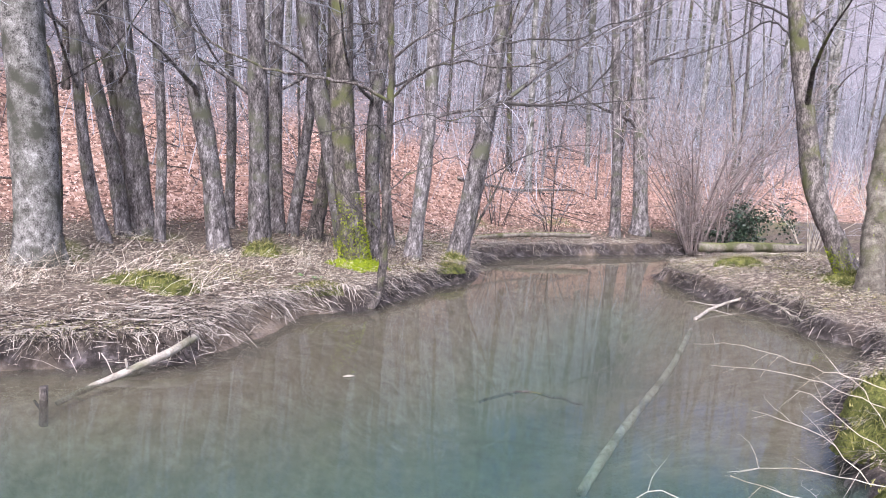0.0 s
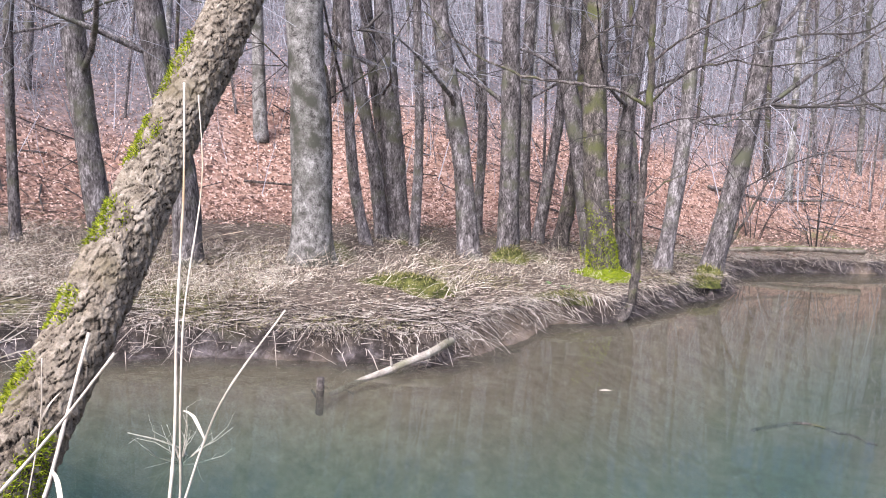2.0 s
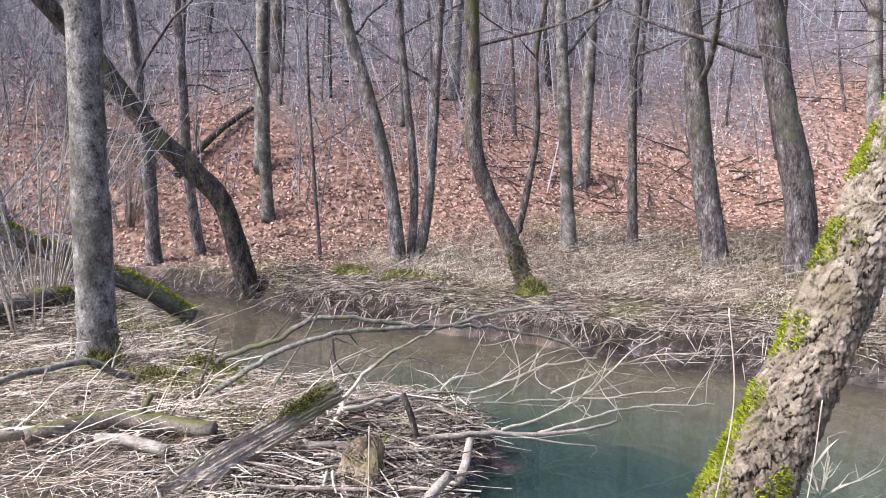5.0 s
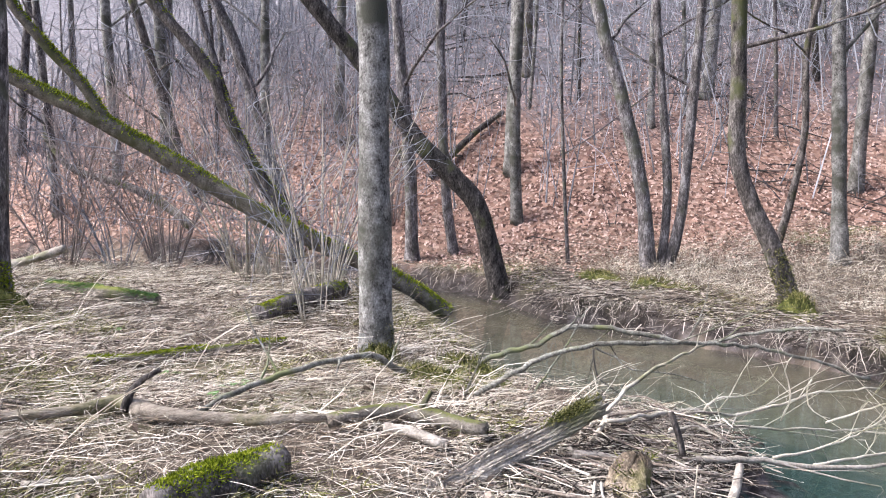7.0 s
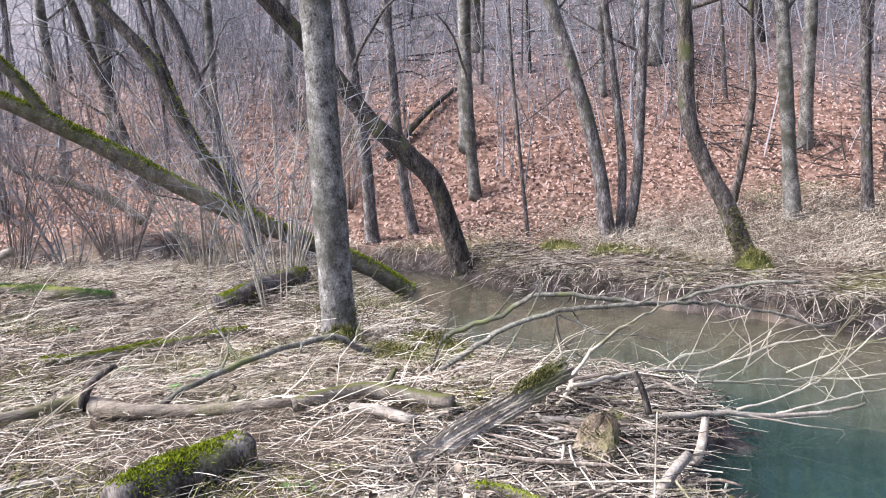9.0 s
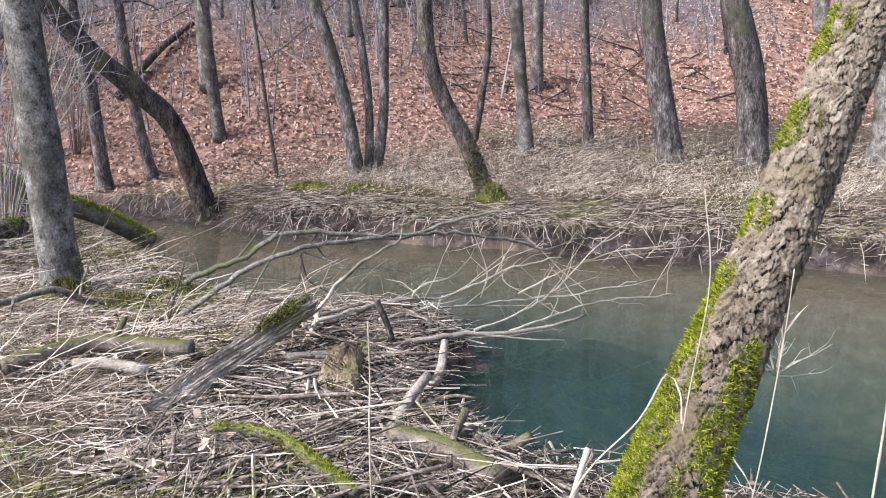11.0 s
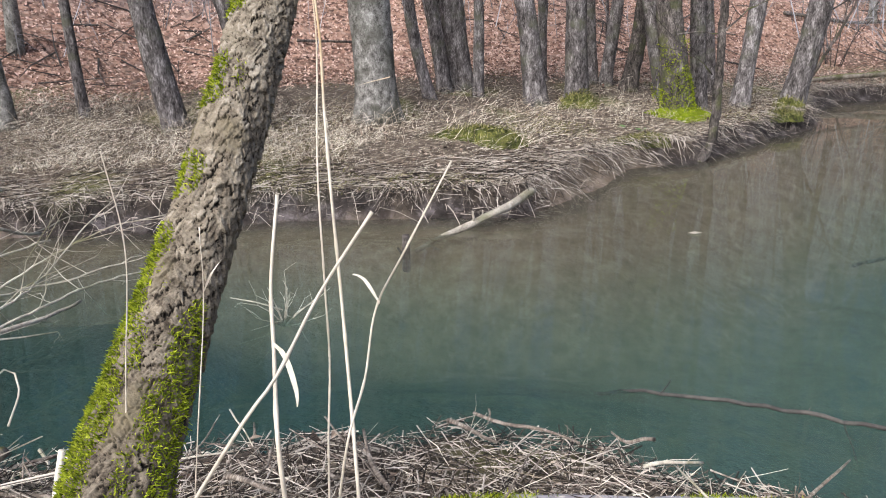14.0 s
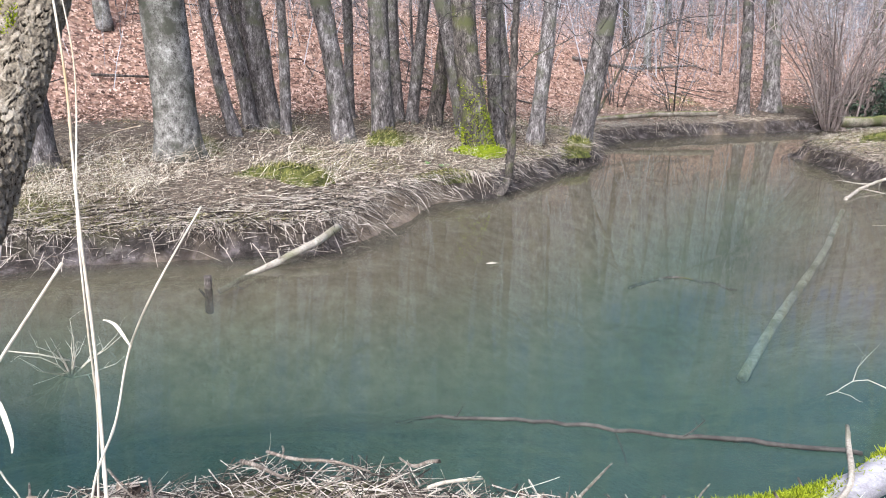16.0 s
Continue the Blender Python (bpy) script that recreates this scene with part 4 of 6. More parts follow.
def mossy_log(label, pts, radii, seed, shoots, name="mossy_log", category="log", moss=None, stem=None, cover=0.5):
    """Dead wood with patches of standing moss shoots along its upper side."""
    root = log(label, pts, radii, stem or M_MOSSTRUNK, seed, name=name, category=category, rough=0.10)
    rng = np.random.RandomState(seed + 5)
    line = spline(pts, 0.03) - np.array(pts[0], float)
    i = rng.randint(1, len(line) - 1, shoots * 2)
    i = i[(np.sin(i * 0.21 + seed) + 0.8 * np.sin(i * 0.083 + 2) + rng.randn(len(i)) * 0.4) > -cover][:shoots]
    d = line[i + 1] - line[i - 1]
    side = np.cross(d, (0, 0, 1.0))
    side /= np.linalg.norm(side, axis=1)[:, None]
    g = rng.randn(len(i)) * 0.75
    out = side * np.sin(g)[:, None] + np.array([0, 0, 1.0]) * np.cos(g)[:, None]
    r = np.interp(i / len(line), np.linspace(0, 1, len(radii)), radii)
    p = line[i] + out * (r * 0.93)[:, None] + (line[i + 1] - line[i]) * rng.rand(len(i), 1)
    sticks(p, out + rng.randn(len(i), 3) * 0.45, 0.008 + 0.014 * rng.rand(len(i)), 0.0026 + 0.002 * rng.rand(len(i)), rng.randn(len(i), 3) * 0.3, moss or M_MOSS, "moss", "", "", root, 3, 0.2)


# arching branches over the pool beside the dam
POOL = "pale branches fallen into the pool"
branch("lichen-grey crooked branch lying on the dam", [(-6.59, 0.47, 0.51), (-6.63, 0.72, 0.54), (-6.72, 0.90, 0.58), (-6.81, 1.09, 0.60), (-6.91, 1.33, 0.62), (-7.02, 1.67, 0.63), (-7.08, 1.91, 0.62), (-7.11, 2.06, 0.52), (-7.14, 2.22, 0.42)], 0.017, 0.024, M_LICHEN, 101, 4, 0.4, group=POOL)
branch("long grey branch arching over the pool", [(-7.56, 2.29, 0.32), (-7.43, 2.50, 0.37), (-7.44, 2.54, 0.34), (-7.36, 2.74, 0.35), (-7.30, 2.88, 0.40), (-7.21, 3.08, 0.48), (-7.11, 3.27, 0.53), (-6.99, 3.47, 0.67), (-6.86, 3.69, 0.68), (-6.69, 4.01, 0.62), (-6.52, 4.31, 0.56), (-6.32, 4.60, 0.65), (-6.11, 4.89, 0.70), (-5.89, 5.09, 0.72)], 0.026, 0.011, M_LICHEN, 102, 5, 0.5, group=POOL)
branch("grey branch arching over the water from the dam", [(-6.68, 1.78, 0.21), (-6.71, 2.22, 0.28), (-6.65, 2.37, 0.33), (-6.58, 2.53, 0.42), (-6.49, 2.72, 0.54), (-6.41, 2.88, 0.64), (-6.35, 3.09, 0.70), (-6.26, 3.32, 0.73), (-6.17, 3.62, 0.73), (-6.08, 3.98, 0.70), (-5.97, 4.33, 0.66), (-5.84, 4.74, 0.55), (-5.70, 5.13, 0.40)], 0.023, 0.010, M_LICHEN, 103, 5, 0.45, group=POOL)
branch("grey twig crossing under an arching branch", [(-6.48, 2.74, 0.28), (-6.52, 2.89, 0.36), (-6.52, 2.99, 0.48), (-6.51, 3.12, 0.65), (-6.51, 3.31, 0.93)], 0.009, 0.005, M_LICHEN, 114, 2, 0.2, group=POOL)
branch("dark forked twig hanging from an arching branch", [(-6.27, 3.21, 0.70), (-6.27, 3.22, 0.59), (-6.24, 3.27, 0.49), (-6.18, 3.35, 0.42)], 0.008, 0.003, M_DARKTWIG, 110, 2, 0.2, group=POOL)
branch("thin forked twig over the pool", [(-6.31, 3.25, 0.70), (-6.24, 3.36, 0.63), (-6.17, 3.46, 0.56), (-6.06, 3.60, 0.55), (-6.00, 3.84, 0.49), (-5.89, 3.96, 0.41)], 0.008, 0.003, M_LICHEN, 115, 4, 0.25, group=POOL)
branch("pale peeled branch bending up from the dam", [(-5.62, 2.75, 0.37), (-5.63, 2.82, 0.44), (-5.64, 2.90, 0.53), (-5.67, 3.04, 0.63), (-5.71, 3.23, 0.69), (-5.80, 3.46, 0.72), (-6.05, 3.94, 0.70)], 0.014, 0.008, M_PALETWIG, 104, 3, 0.3, group=POOL)
branch("pale forked branch hanging over the pool", [(-5.61, 2.85, 0.48), (-5.62, 3.02, 0.46), (-5.68, 3.36, 0.44), (-5.72, 3.70, 0.37), (-5.73, 4.00, 0.30), (-5.71, 4.31, 0.35), (-5.68, 4.62, 0.39), (-5.54, 5.00, 0.40)], 0.014, 0.006, M_PALETWIG, 105, 8, 0.5, group=POOL, depth=2)
branch("pale twig curving up from a fork over the pool", [(-5.71, 3.64, 0.36), (-5.70, 3.73, 0.46), (-5.66, 3.93, 0.47), (-5.64, 4.09, 0.53), (-5.65, 4.22, 0.62)], 0.008, 0.003, M_PALETWIG, 116, 4, 0.25, group=POOL)
branch("thin pale branch reaching across the water", [(-5.48, 3.20, 0.42), (-5.52, 3.63, 0.36), (-5.50, 4.09, 0.28), (-5.43, 4.57, 0.22), (-5.31, 4.93, 0.18), (-5.08, 5.34, 0.22)], 0.010, 0.004, M_PALETWIG, 106, 9, 0.5, group=POOL, depth=2)
branch("long pale log end reaching into the water", [(-5.40, 2.50, 0.42), (-5.34, 2.80, 0.36), (-5.23, 3.12, 0.34), (-5.13, 3.47, 0.32), (-4.98, 3.83, 0.27), (-4.93, 4.08, 0.25), (-4.87, 4.38, 0.25)], 0.026, 0.009, M_WOOD, 107, 4, 0.4, group=POOL, depth=2)
branch("pale twig rising from the water", [(-5.00, 3.81, 0.28), (-4.97, 4.17, 0.28), (-4.92, 4.53, 0.29), (-4.81, 4.91, 0.25), (-4.69, 5.22, 0.22)], 0.009, 0.004, M_PALETWIG, 108, 6, 0.4, group=POOL, depth=2)
branch("pale curved twig over the pool", [(-5.08, 3.59, 0.33), (-5.08, 3.88, 0.32), (-5.07, 4.09, 0.34), (-5.06, 4.36, 0.41), (-5.04, 4.75, 0.59), (-4.99, 5.03, 0.67)], 0.009, 0.003, M_PALETWIG, 109, 6, 0.4, group=POOL, depth=2)
branch("pale twig bowed down towards the pool", [(-5.65, 4.51, 0.50), (-5.64, 4.45, 0.41), (-5.57, 4.45, 0.31), (-5.50, 4.51, 0.27)], 0.006, 0.003, M_PALETWIG, 117, 3, 0.25, group=POOL)
branch("upright crooked pale twig over the pool", [(-5.64, 4.24, 0.26), (-5.61, 4.27, 0.44), (-5.63, 4.25, 0.60), (-5.61, 4.27, 0.71)], 0.007, 0.003, M_PALETWIG, 118, 4, 0.25, group=POOL)
branch("pale twig arching low over the water", [(-5.45, 4.42, 0.28), (-5.36, 4.63, 0.35), (-5.23, 4.86, 0.44), (-5.02, 5.13, 0.52), (-4.86, 5.35, 0.52)], 0.007, 0.003, M_PALETWIG, 119, 6, 0.35, group=POOL)

# the dam's larger pieces
log("mossy grey log across the dam", [(-6.18, 1.37, 0.52), (-6.22, 1.56, 0.52), (-6.20, 1.77, 0.51), (-6.10, 1.94, 0.49), (-5.92, 2.08, 0.47), (-5.81, 2.18, 0.46)], (0.04, 0.05, 0.045), M_MOSSLOG, 121, stubs=2)
log("short grey log under a branch", [(-6.05, 1.66, 0.48), (-5.92, 1.80, 0.47), (-5.76, 1.91, 0.44)], (0.03, 0.032), M_WOOD, 122)
mossy_log("mossy branch curving over dry stalks", [(-4.87, 1.78, 0.46), (-4.76, 1.87, 0.46), (-4.58, 1.92, 0.46), (-4.40, 1.93, 0.45), (-4.20, 1.94, 0.42), (-4.07, 1.94, 0.40)], (0.016, 0.024, 0.027), 123, 900, "mossy_branch", "branch")
mossy_log("dark rotten log with bright moss on top", [(-5.73, 1.01, 0.52), (-5.65, 0.81, 0.52), (-5.54, 0.59, 0.54), (-5.41, 0.38, 0.54)], (0.09, 0.10, 0.085), 124, 2600, stem=M_DARKBARK)
log("broken log lying in the dam", [(-4.32, 2.31, 0.42), (-4.18, 2.36, 0.41), (-3.99, 2.38, 0.40), (-3.79, 2.38, 0.38)], (0.045, 0.05, 0.052), M_MOSSLOG, 125, stubs=3)
log("gnawed mossy stick with a pale cut end", [(-4.07, 2.57, 0.26), (-3.99, 2.6, 0.34), (-3.88, 2.65, 0.43)], (0.024, 0.022), M_MOSSLOG, 126, name="gnawed_stick", category="stick")
log("pale barkless log standing in the dam", [(-4.4, 2.32, 0.34), (-4.52, 2.58, 0.42), (-4.59, 2.76, 0.45)], (0.03, 0.024), M_WOOD, 127)
log("thick pale peeled stick in the dam", [(-4.77, 2.98, 0.29), (-4.84, 3.1, 0.35), (-4.92, 3.2, 0.41)], (0.024, 0.02), M_WOOD, 128)
log("dark thin branch lying in the grass", [(-7.09, -0.54, 0.65), (-7.09, -0.34, 0.60), (-6.96, -0.10, 0.57)], (0.012, 0.010, 0.007), M_DARKBARK, 145, name="branch", category="branch", stubs=2)
log("pale stick lying in the grass", [(-5.90, -0.15, 0.54), (-5.90, 0.05, 0.52), (-5.87, 0.24, 0.51)], (0.018, 0.02, 0.016), M_WOOD, 146, name="stick", category="stick")
log("dark peg of wood standing on the dam", [(-5.07, 2.95, 0.46), (-5.08, 2.93, 0.57), (-5.11, 2.90, 0.68)], (0.019, 0.016), M_DARKBARK, 129, name="peg", category="stick")
log("smooth grey weathered log at the water", [(-3.1, 2.6, 0.26), (-2.93, 2.66, 0.26), (-2.67, 2.74, 0.25), (-2.49, 2.79, 0.24)], (0.06, 0.07, 0.05), M_STONE, 130, rough=0.03)
mossy_log("long barkless grey log with patches of bright moss", [(-2.59, 2.71, 0.22), (-2.27, 2.82, 0.27), (-1.56, 2.95, 0.27), (-0.97, 3.05, 0.23), (-0.33, 3.13, 0.24), (0.28, 3.42, 0.31)], (0.045, 0.06, 0.065), 131, 11000, stem=M_STONE, cover=0.1)
log("pale crooked stick resting on a mossy log", [(-0.29, 3.01, 0.3), (-0.15, 3.13, 0.34), (-0.05, 3.35, 0.37), (0.04, 3.53, 0.36)], (0.011, 0.012, 0.008), M_WOOD, 142, name="stick", category="stick")
log("weathered half-sunk board at the dam", [(-3.54, 2.84, 0.15), (-3.28, 2.98, 0.17), (-2.92, 3.11, 0.15), (-2.67, 3.12, 0.12)], (0.04, 0.05, 0.03), M_WOOD, 132, rough=0.08)
log("weathered stick along the dam", [(-3.17, 3.17, 0.14), (-2.92, 3.31, 0.18), (-2.56, 3.2, 0.18)], (0.025, 0.02), M_WOOD, 133)
log("mossy stump piece by the leaning tree", [(-3.44, 2.39, 0.18), (-3.29, 2.52, 0.27), (-3, 2.61, 0.26)], (0.05, 0.06), M_MOSSLOG, 134, rough=0.1)
log("pale log end slanting in the dam", [(-3.5, 2.37, 0.3), (-3.42, 2.41, 0.63)], (0.012, 0.010), M_CHIP, 135, name="gnawed_stick", category="stick")
log("pale driftwood log slanting into the river", [(-2.58, 7.82, 0.20), (-2.74, 7.45, 0.15), (-3.02, 7.12, 0.06), (-3.23, 6.92, -0.01), (-3.44, 6.68, -0.08)], (0.036, 0.036, 0.028, 0.022), M_WOOD, 136, stubs=2)
log("short stub standing out of the water", [(-3.47, 6.49, -0.30), (-3.47, 6.49, 0.00), (-3.47, 6.49, 0.09)], (0.035, 0.03), M_DARKBARK, 137, name="stub", category="stub", stubs=1)
log("pale sunken trunk under the water", [(3.30, 9.80, -0.03), (2.27, 8.19, -0.16), (1.42, 6.99, -0.26), (0.85, 6.18, -0.34), (0.56, 5.77, -0.42)], (0.03, 0.04), M_PALETWIG, 138)
branch("dark branch floating at the water's surface", [(-1.89, 4.33, -0.04), (-1.71, 4.32, 0.00), (-1.42, 4.29, 0.01), (-1.01, 4.24, 0.01), (-0.60, 4.14, 0.01), (-0.20, 4.06, 0.01), (0.39, 3.94, 0.01)], 0.009, 0.013, M_DARKTWIG, 139, 6, 0.12)
branch("dark sunken branch just breaking the surface", [(-0.06, 6.73, -0.05), (0.16, 6.84, -0.02), (0.37, 6.88, 0.00), (0.58, 6.81, -0.02), (0.85, 6.75, -0.06)], 0.014, 0.010, M_DARKBARK, 143, 4, 0.2, lift=-0.5)
branch("forked driftwood on the muddy point", [(3.61, 10.33, 0.01), (4.19, 10.97, 0.06), (4.78, 11.44, 0.10), (5.43, 11.87, 0.16), (6.45, 12.66, 0.25)], 0.026, 0.012, M_WOOD, 140, 9, 0.6, depth=2)
branch("roots and driftwood at the undercut bank", [(5.07, 11.33, 0.20), (5.17, 10.86, 0.12), (5.08, 10.14, 0.06)], 0.025, 0.01, M_PALETWIG, 141, 10, 0.5, lift=-0.1)


def plank():
    """A long weathered slab split from a log, splintered at its raised end, mossy on top."""
    rng = np.random.RandomState(150)
    root = thing("plank", "long weathered split slab with moss on the dam", "plank")
    a, b = np.array((-5.50, 2.77, 0.66)), np.array((-5.38, 1.55, 0.37))
    root.location = a
    size = np.linalg.norm(b - a)
    way = (b - a) / size
    side = np.cross(way, (0, 0, 1))
    side /= np.linalg.norm(side)
    side = side * 0.80 + np.array((0, 0, 0.60))
    up = np.cross(side, way)
    up *= np.sign(up[2])
    n, m = 70, 22
    ridge = 0.006 * rng.randn(m)
    start = np.abs(rng.randn(m)) * 0.05
    upper, lower = [], []
    drift = np.cumsum(rng.randn(n, 2) * 0.0025, axis=0)
    for k in range(n):
        t = k / (n - 1)
        for q in range(m):
            w = -1 + 2 * q / (m - 1)
            along = start[q] + (size - start[q]) * t
            c = way * along + side * (w * 0.072 + drift[k, 0]) + up * (-0.018 * math.sin(3.1 * t) + drift[k, 1])
            upper.append(c + up * (0.020 - 0.016 * w * w + ridge[q] + 0.0022 * rng.randn()))
            lower.append(c - up * 0.018)
    v = np.array(upper + lower)
    o = n * m
    f = []
    for k in range(n - 1):
        for q in range(m - 1):
            p = k * m + q
            f += [(p, p + 1, p + m + 1, p + m), (o + p, o + p + m, o + p + m + 1, o + p + 1)]
        f += [(k * m, (k + 1) * m, o + (k + 1) * m, o + k * m), (k * m + m - 1, o + k * m + m - 1, o + (k + 1) * m + m - 1, (k + 1) * m + m - 1)]
    for q in range(m - 1):
        e = (n - 1) * m + q
        f += [(q, o + q, o + q + 1, q + 1), (e, e + 1, o + e + 1, o + e)]
    soup = Soup()
    soup.add(v, np.array(f))
    part("slab", soup, M_WOOD, root, smooth=False)
    k = 1500
    t, w = np.clip(0.17 + 0.07 * rng.randn(k), 0.03, 0.45), np.clip(0.018 + 0.016 * rng.randn(k), -0.06, 0.06)
    p = way * (size * t)[:, None] + side * w[:, None] + up * 0.016
    sticks(p, up + rng.randn(k, 3) * 0.6, 0.006 + 0.010 * rng.rand(k), 0.0024 + 0.0016 * rng.rand(k), rng.randn(k, 3) * 0.3, M_TURF, "moss", "", "", root, 3, 0.2)


plank()


def stump():
    """A rotten, gnawed stump with a hollow, splintered top, leaning on the dam."""
    rng = np.random.RandomState(151)
    root = thing("stump", "rotten gnawed stump with moss on the dam", "stump")
    root.location = (-4.87, 2.39, 0.2)
    root.scale = (1.05, 1.05, 1.05)
    m, rows = 48, []
    g = np.linspace(0, 6.283, m, endpoint=False)
    axis = lambda t: np.array((-0.17 * t, 0.24 * t, 0.0))
    for k in range(18):
        t = k / 17
        r = (0.125 - 0.04 * t) * np.sqrt(max(0.02, 1 - max(0, (t - 0.72) / 0.28) ** 2))
        lump = 1 + 0.14 * np.sin(3 * g + 1 + 2 * t) + 0.08 * np.sin(5 * g - 4 * t) + 0.05 * np.sin(11 * g + 9 * t) + 0.03 * rng.randn(m)
        rows.append(np.column_stack([np.cos(g) * r * lump, np.sin(g) * r * lump, 0.31 * t + 0.012 * np.sin(2 * g) + 0.006 * rng.randn(m)]) + axis(t))
    n = len(rows)
    f = [(i * m + a, i * m + (a + 1) % m, (i + 1) * m + (a + 1) % m, (i + 1) * m + a) for i in range(n - 1) for a in range(m)]
    soup = Soup()
    soup.add(np.vstack(rows), f)
    part("wood", soup, M_ROT, root)
    k = 300
    g, t = rng.rand(k) * 6.283, rng.rand(k) ** 0.7
    r = (0.125 - 0.045 * t) * 1.02
    p = np.column_stack([np.cos(g) * r, np.sin(g) * r, 0.31 * t]) + np.outer(t, (-0.17, 0.24, 0))
    keep = np.sin(g * 2 + t * 5) > 0.2
    p, g = p[keep], g[keep]
    sticks(p, np.column_stack([np.cos(g), np.sin(g), 0.6 + 0 * g]) + rng.randn(len(g), 3) * 0.4, 0.015 + 0.02 * rng.rand(len(g)), 0.003 + 0.002 * rng.rand(len(g)), rng.randn(len(g), 3) * 0.3, M_TURF, "moss", "", "", root, 3, 0.2)


stump()


def build_dam():
    """The woven heap of sticks at the water, and loose sticks on the bank."""
    rng = np.random.RandomState(160)
    dam = thing("stick_dam", "beaver dam of woven grey sticks and mud", "dam")

    def pick(n, box, test, seed, size, thick, high):
        r = np.random.RandomState(seed)
        p = scatter(n, box, test, seed)
        m = len(p)
        s = shore(p[:, 0], p[:, 1])
        top = high * np.clip(1 - np.abs(s - 0.45) / 0.9, 0.05, 1)
        a = r.rand(m) * 6.283
        way = np.column_stack([np.cos(a), np.sin(a), r.randn(m) * 0.06])
        L = size * (0.35 + 1.1 * r.rand(m) ** 1.5) * np.clip(0.45 + s * 1.2, 0.45, 1)
        mid = np.column_stack([p, np.maximum(ground(p[:, 0], p[:, 1]), 0.0) + r.rand(m) * top])
        start = mid - way * (L * 0.5)[:, None]
        start[:, 2] = np.maximum(start[:, 2], np.maximum(ground(start[:, 0], start[:, 1]), 0) + 0.004)
        return start, way, L, thick * (0.35 + r.rand(m) ** 2), r.randn(m, 3) * [0.14, 0.14, 0.05], r

    def heap(mat, name, label, *args):
        start, way, L, rad, bend, r = pick(*args)
        sticks(start, way, L, rad, bend, mat, name, label, "", dam)

    clear = lambda x, y: np.hypot(x + 2, y - 0.4) > 1.5
    near = lambda x, y, r: (shore(x, y) > 0.03) & (shore(x, y) < 0.8) & (y < 4.6) & clear(x, y)
    mound = lambda x, y, r: (shore(x, y) > 0.06) & (np.hypot((x + 4.85) / 1.15, (y - 2.65) / 1.3) < 1) & clear(x, y)
    bank = lambda x, y, r: (shore(x, y) > 0.3) & clear(x, y)
    far = lambda x, y, r: (shore(x, y) > -0.02) & (shore(x, y) < 0.9) & (y > 5)
    heap(M_STICK, "woven_mat", "woven grey brown sticks", 5600, (-4.6, 0.6, 2.5, 4.6), near, 161, 0.24, 0.0031, 0.10)
    heap(M_STICK, "woven_mat", "heap of grey sticks and bark", 6200, (-6.2, -3.6, 1.2, 4.4), mound, 162, 0.34, 0.0036, 0.2)
    heap(M_PALETWIG, "loose_wood", "pale peeled sticks", 500, (-6.2, -3.6, 1.2, 4.4), mound, 163, 0.5, 0.007, 0.22)
    heap(M_STRAW, "stalk_litter", "loose pale stalks on the bank", 2600, (-7.8, -3.4, -0.6, 2.6), bank, 164, 0.55, 0.0019, 0.12)
    heap(M_STICK, "driftwood_litter", "washed-up sticks on the far shore", 3200, (-11.5, -2.4, 5.0, 9.5), far, 165, 0.36, 0.0042, 0.10)
    # the sticks that lie on top, one by one
    shapes = []
    for k in range(12):
        soup = Soup()
        line = spline([(0, 0, 0), (0.3, 0.012 * rng.randn(), 0.008 * rng.randn()), (0.65, 0.02 * rng.randn(), 0.012 * rng.randn()), (1.0, 0.03 * rng.randn(), 0.015 * rng.randn())], 0.12)
        add_tube(soup, line, (0.011, 0.010, 0.006), 7, 0.06, rng)
        shapes.append(soup.mesh("stick", (M_STICK, M_STICK, M_PALETWIG, M_STICK)[k % 4]))
    for n, box, test, seed, size in ((190, (-6.2, -3.6, 1.2, 4.3), mound, 171, 0.55), (70, (-4.4, 0.4, 2.6, 4.5), near, 172, 0.36)):
        start, way, L, rad, bend, r = pick(n, box, test, seed, size, 1, 0.20)
        for k in range(n):
            ob = part("stick", shapes[r.randint(12)], None, dam)
            w = Vector(way[k]).normalized()
            turn = w.to_track_quat("X", "Z").to_matrix().to_4x4()
            size_k = 0.28 + 0.75 * r.rand() ** 1.5
            ob.matrix_basis = Matrix.Translation(start[k] + np.array((0, 0, 0.015))) @ turn @ Matrix.Diagonal((L[k] * 1.2, size_k, size_k, 1))


build_dam()


def chips():
    rng = np.random.RandomState(170)
    for k, (x, y, z) in enumerate([(-3.48, 3.18, 0.12), (-3.4, 3.13, 0.14), (-3.58, 3.04, 0.14), (-1.17, 3.2, 0.12), (-1.29, 3.14, 0.14), (-4.97, 3.12, 0.19), (-5.12, 3.23, 0.19)]):
        soup = Soup()
        line = np.array([(-0.06, 0, 0), (-0.02, 0.01, 0.008), (0.03, 0.0, 0.01), (0.07, -0.01, 0.0)]) * (0.7 + 0.6 * rng.rand())
        add_tube(soup, spline(line, 0.02), (0.008, 0.022, 0.018, 0.005), 6, 0.12, rng)
        soup.v[-1][:, 2] *= 0.35
        ob = tagged(part("wood_chip", soup, M_CHIP, None), "pale gnawed wood chip at the dam", "wood chip", "pale gnawed wood chips")
        ob.matrix_world = pose(x, y, z, rng.rand() * 30, rng.rand() * 30, rng.rand() * 360)


chips()


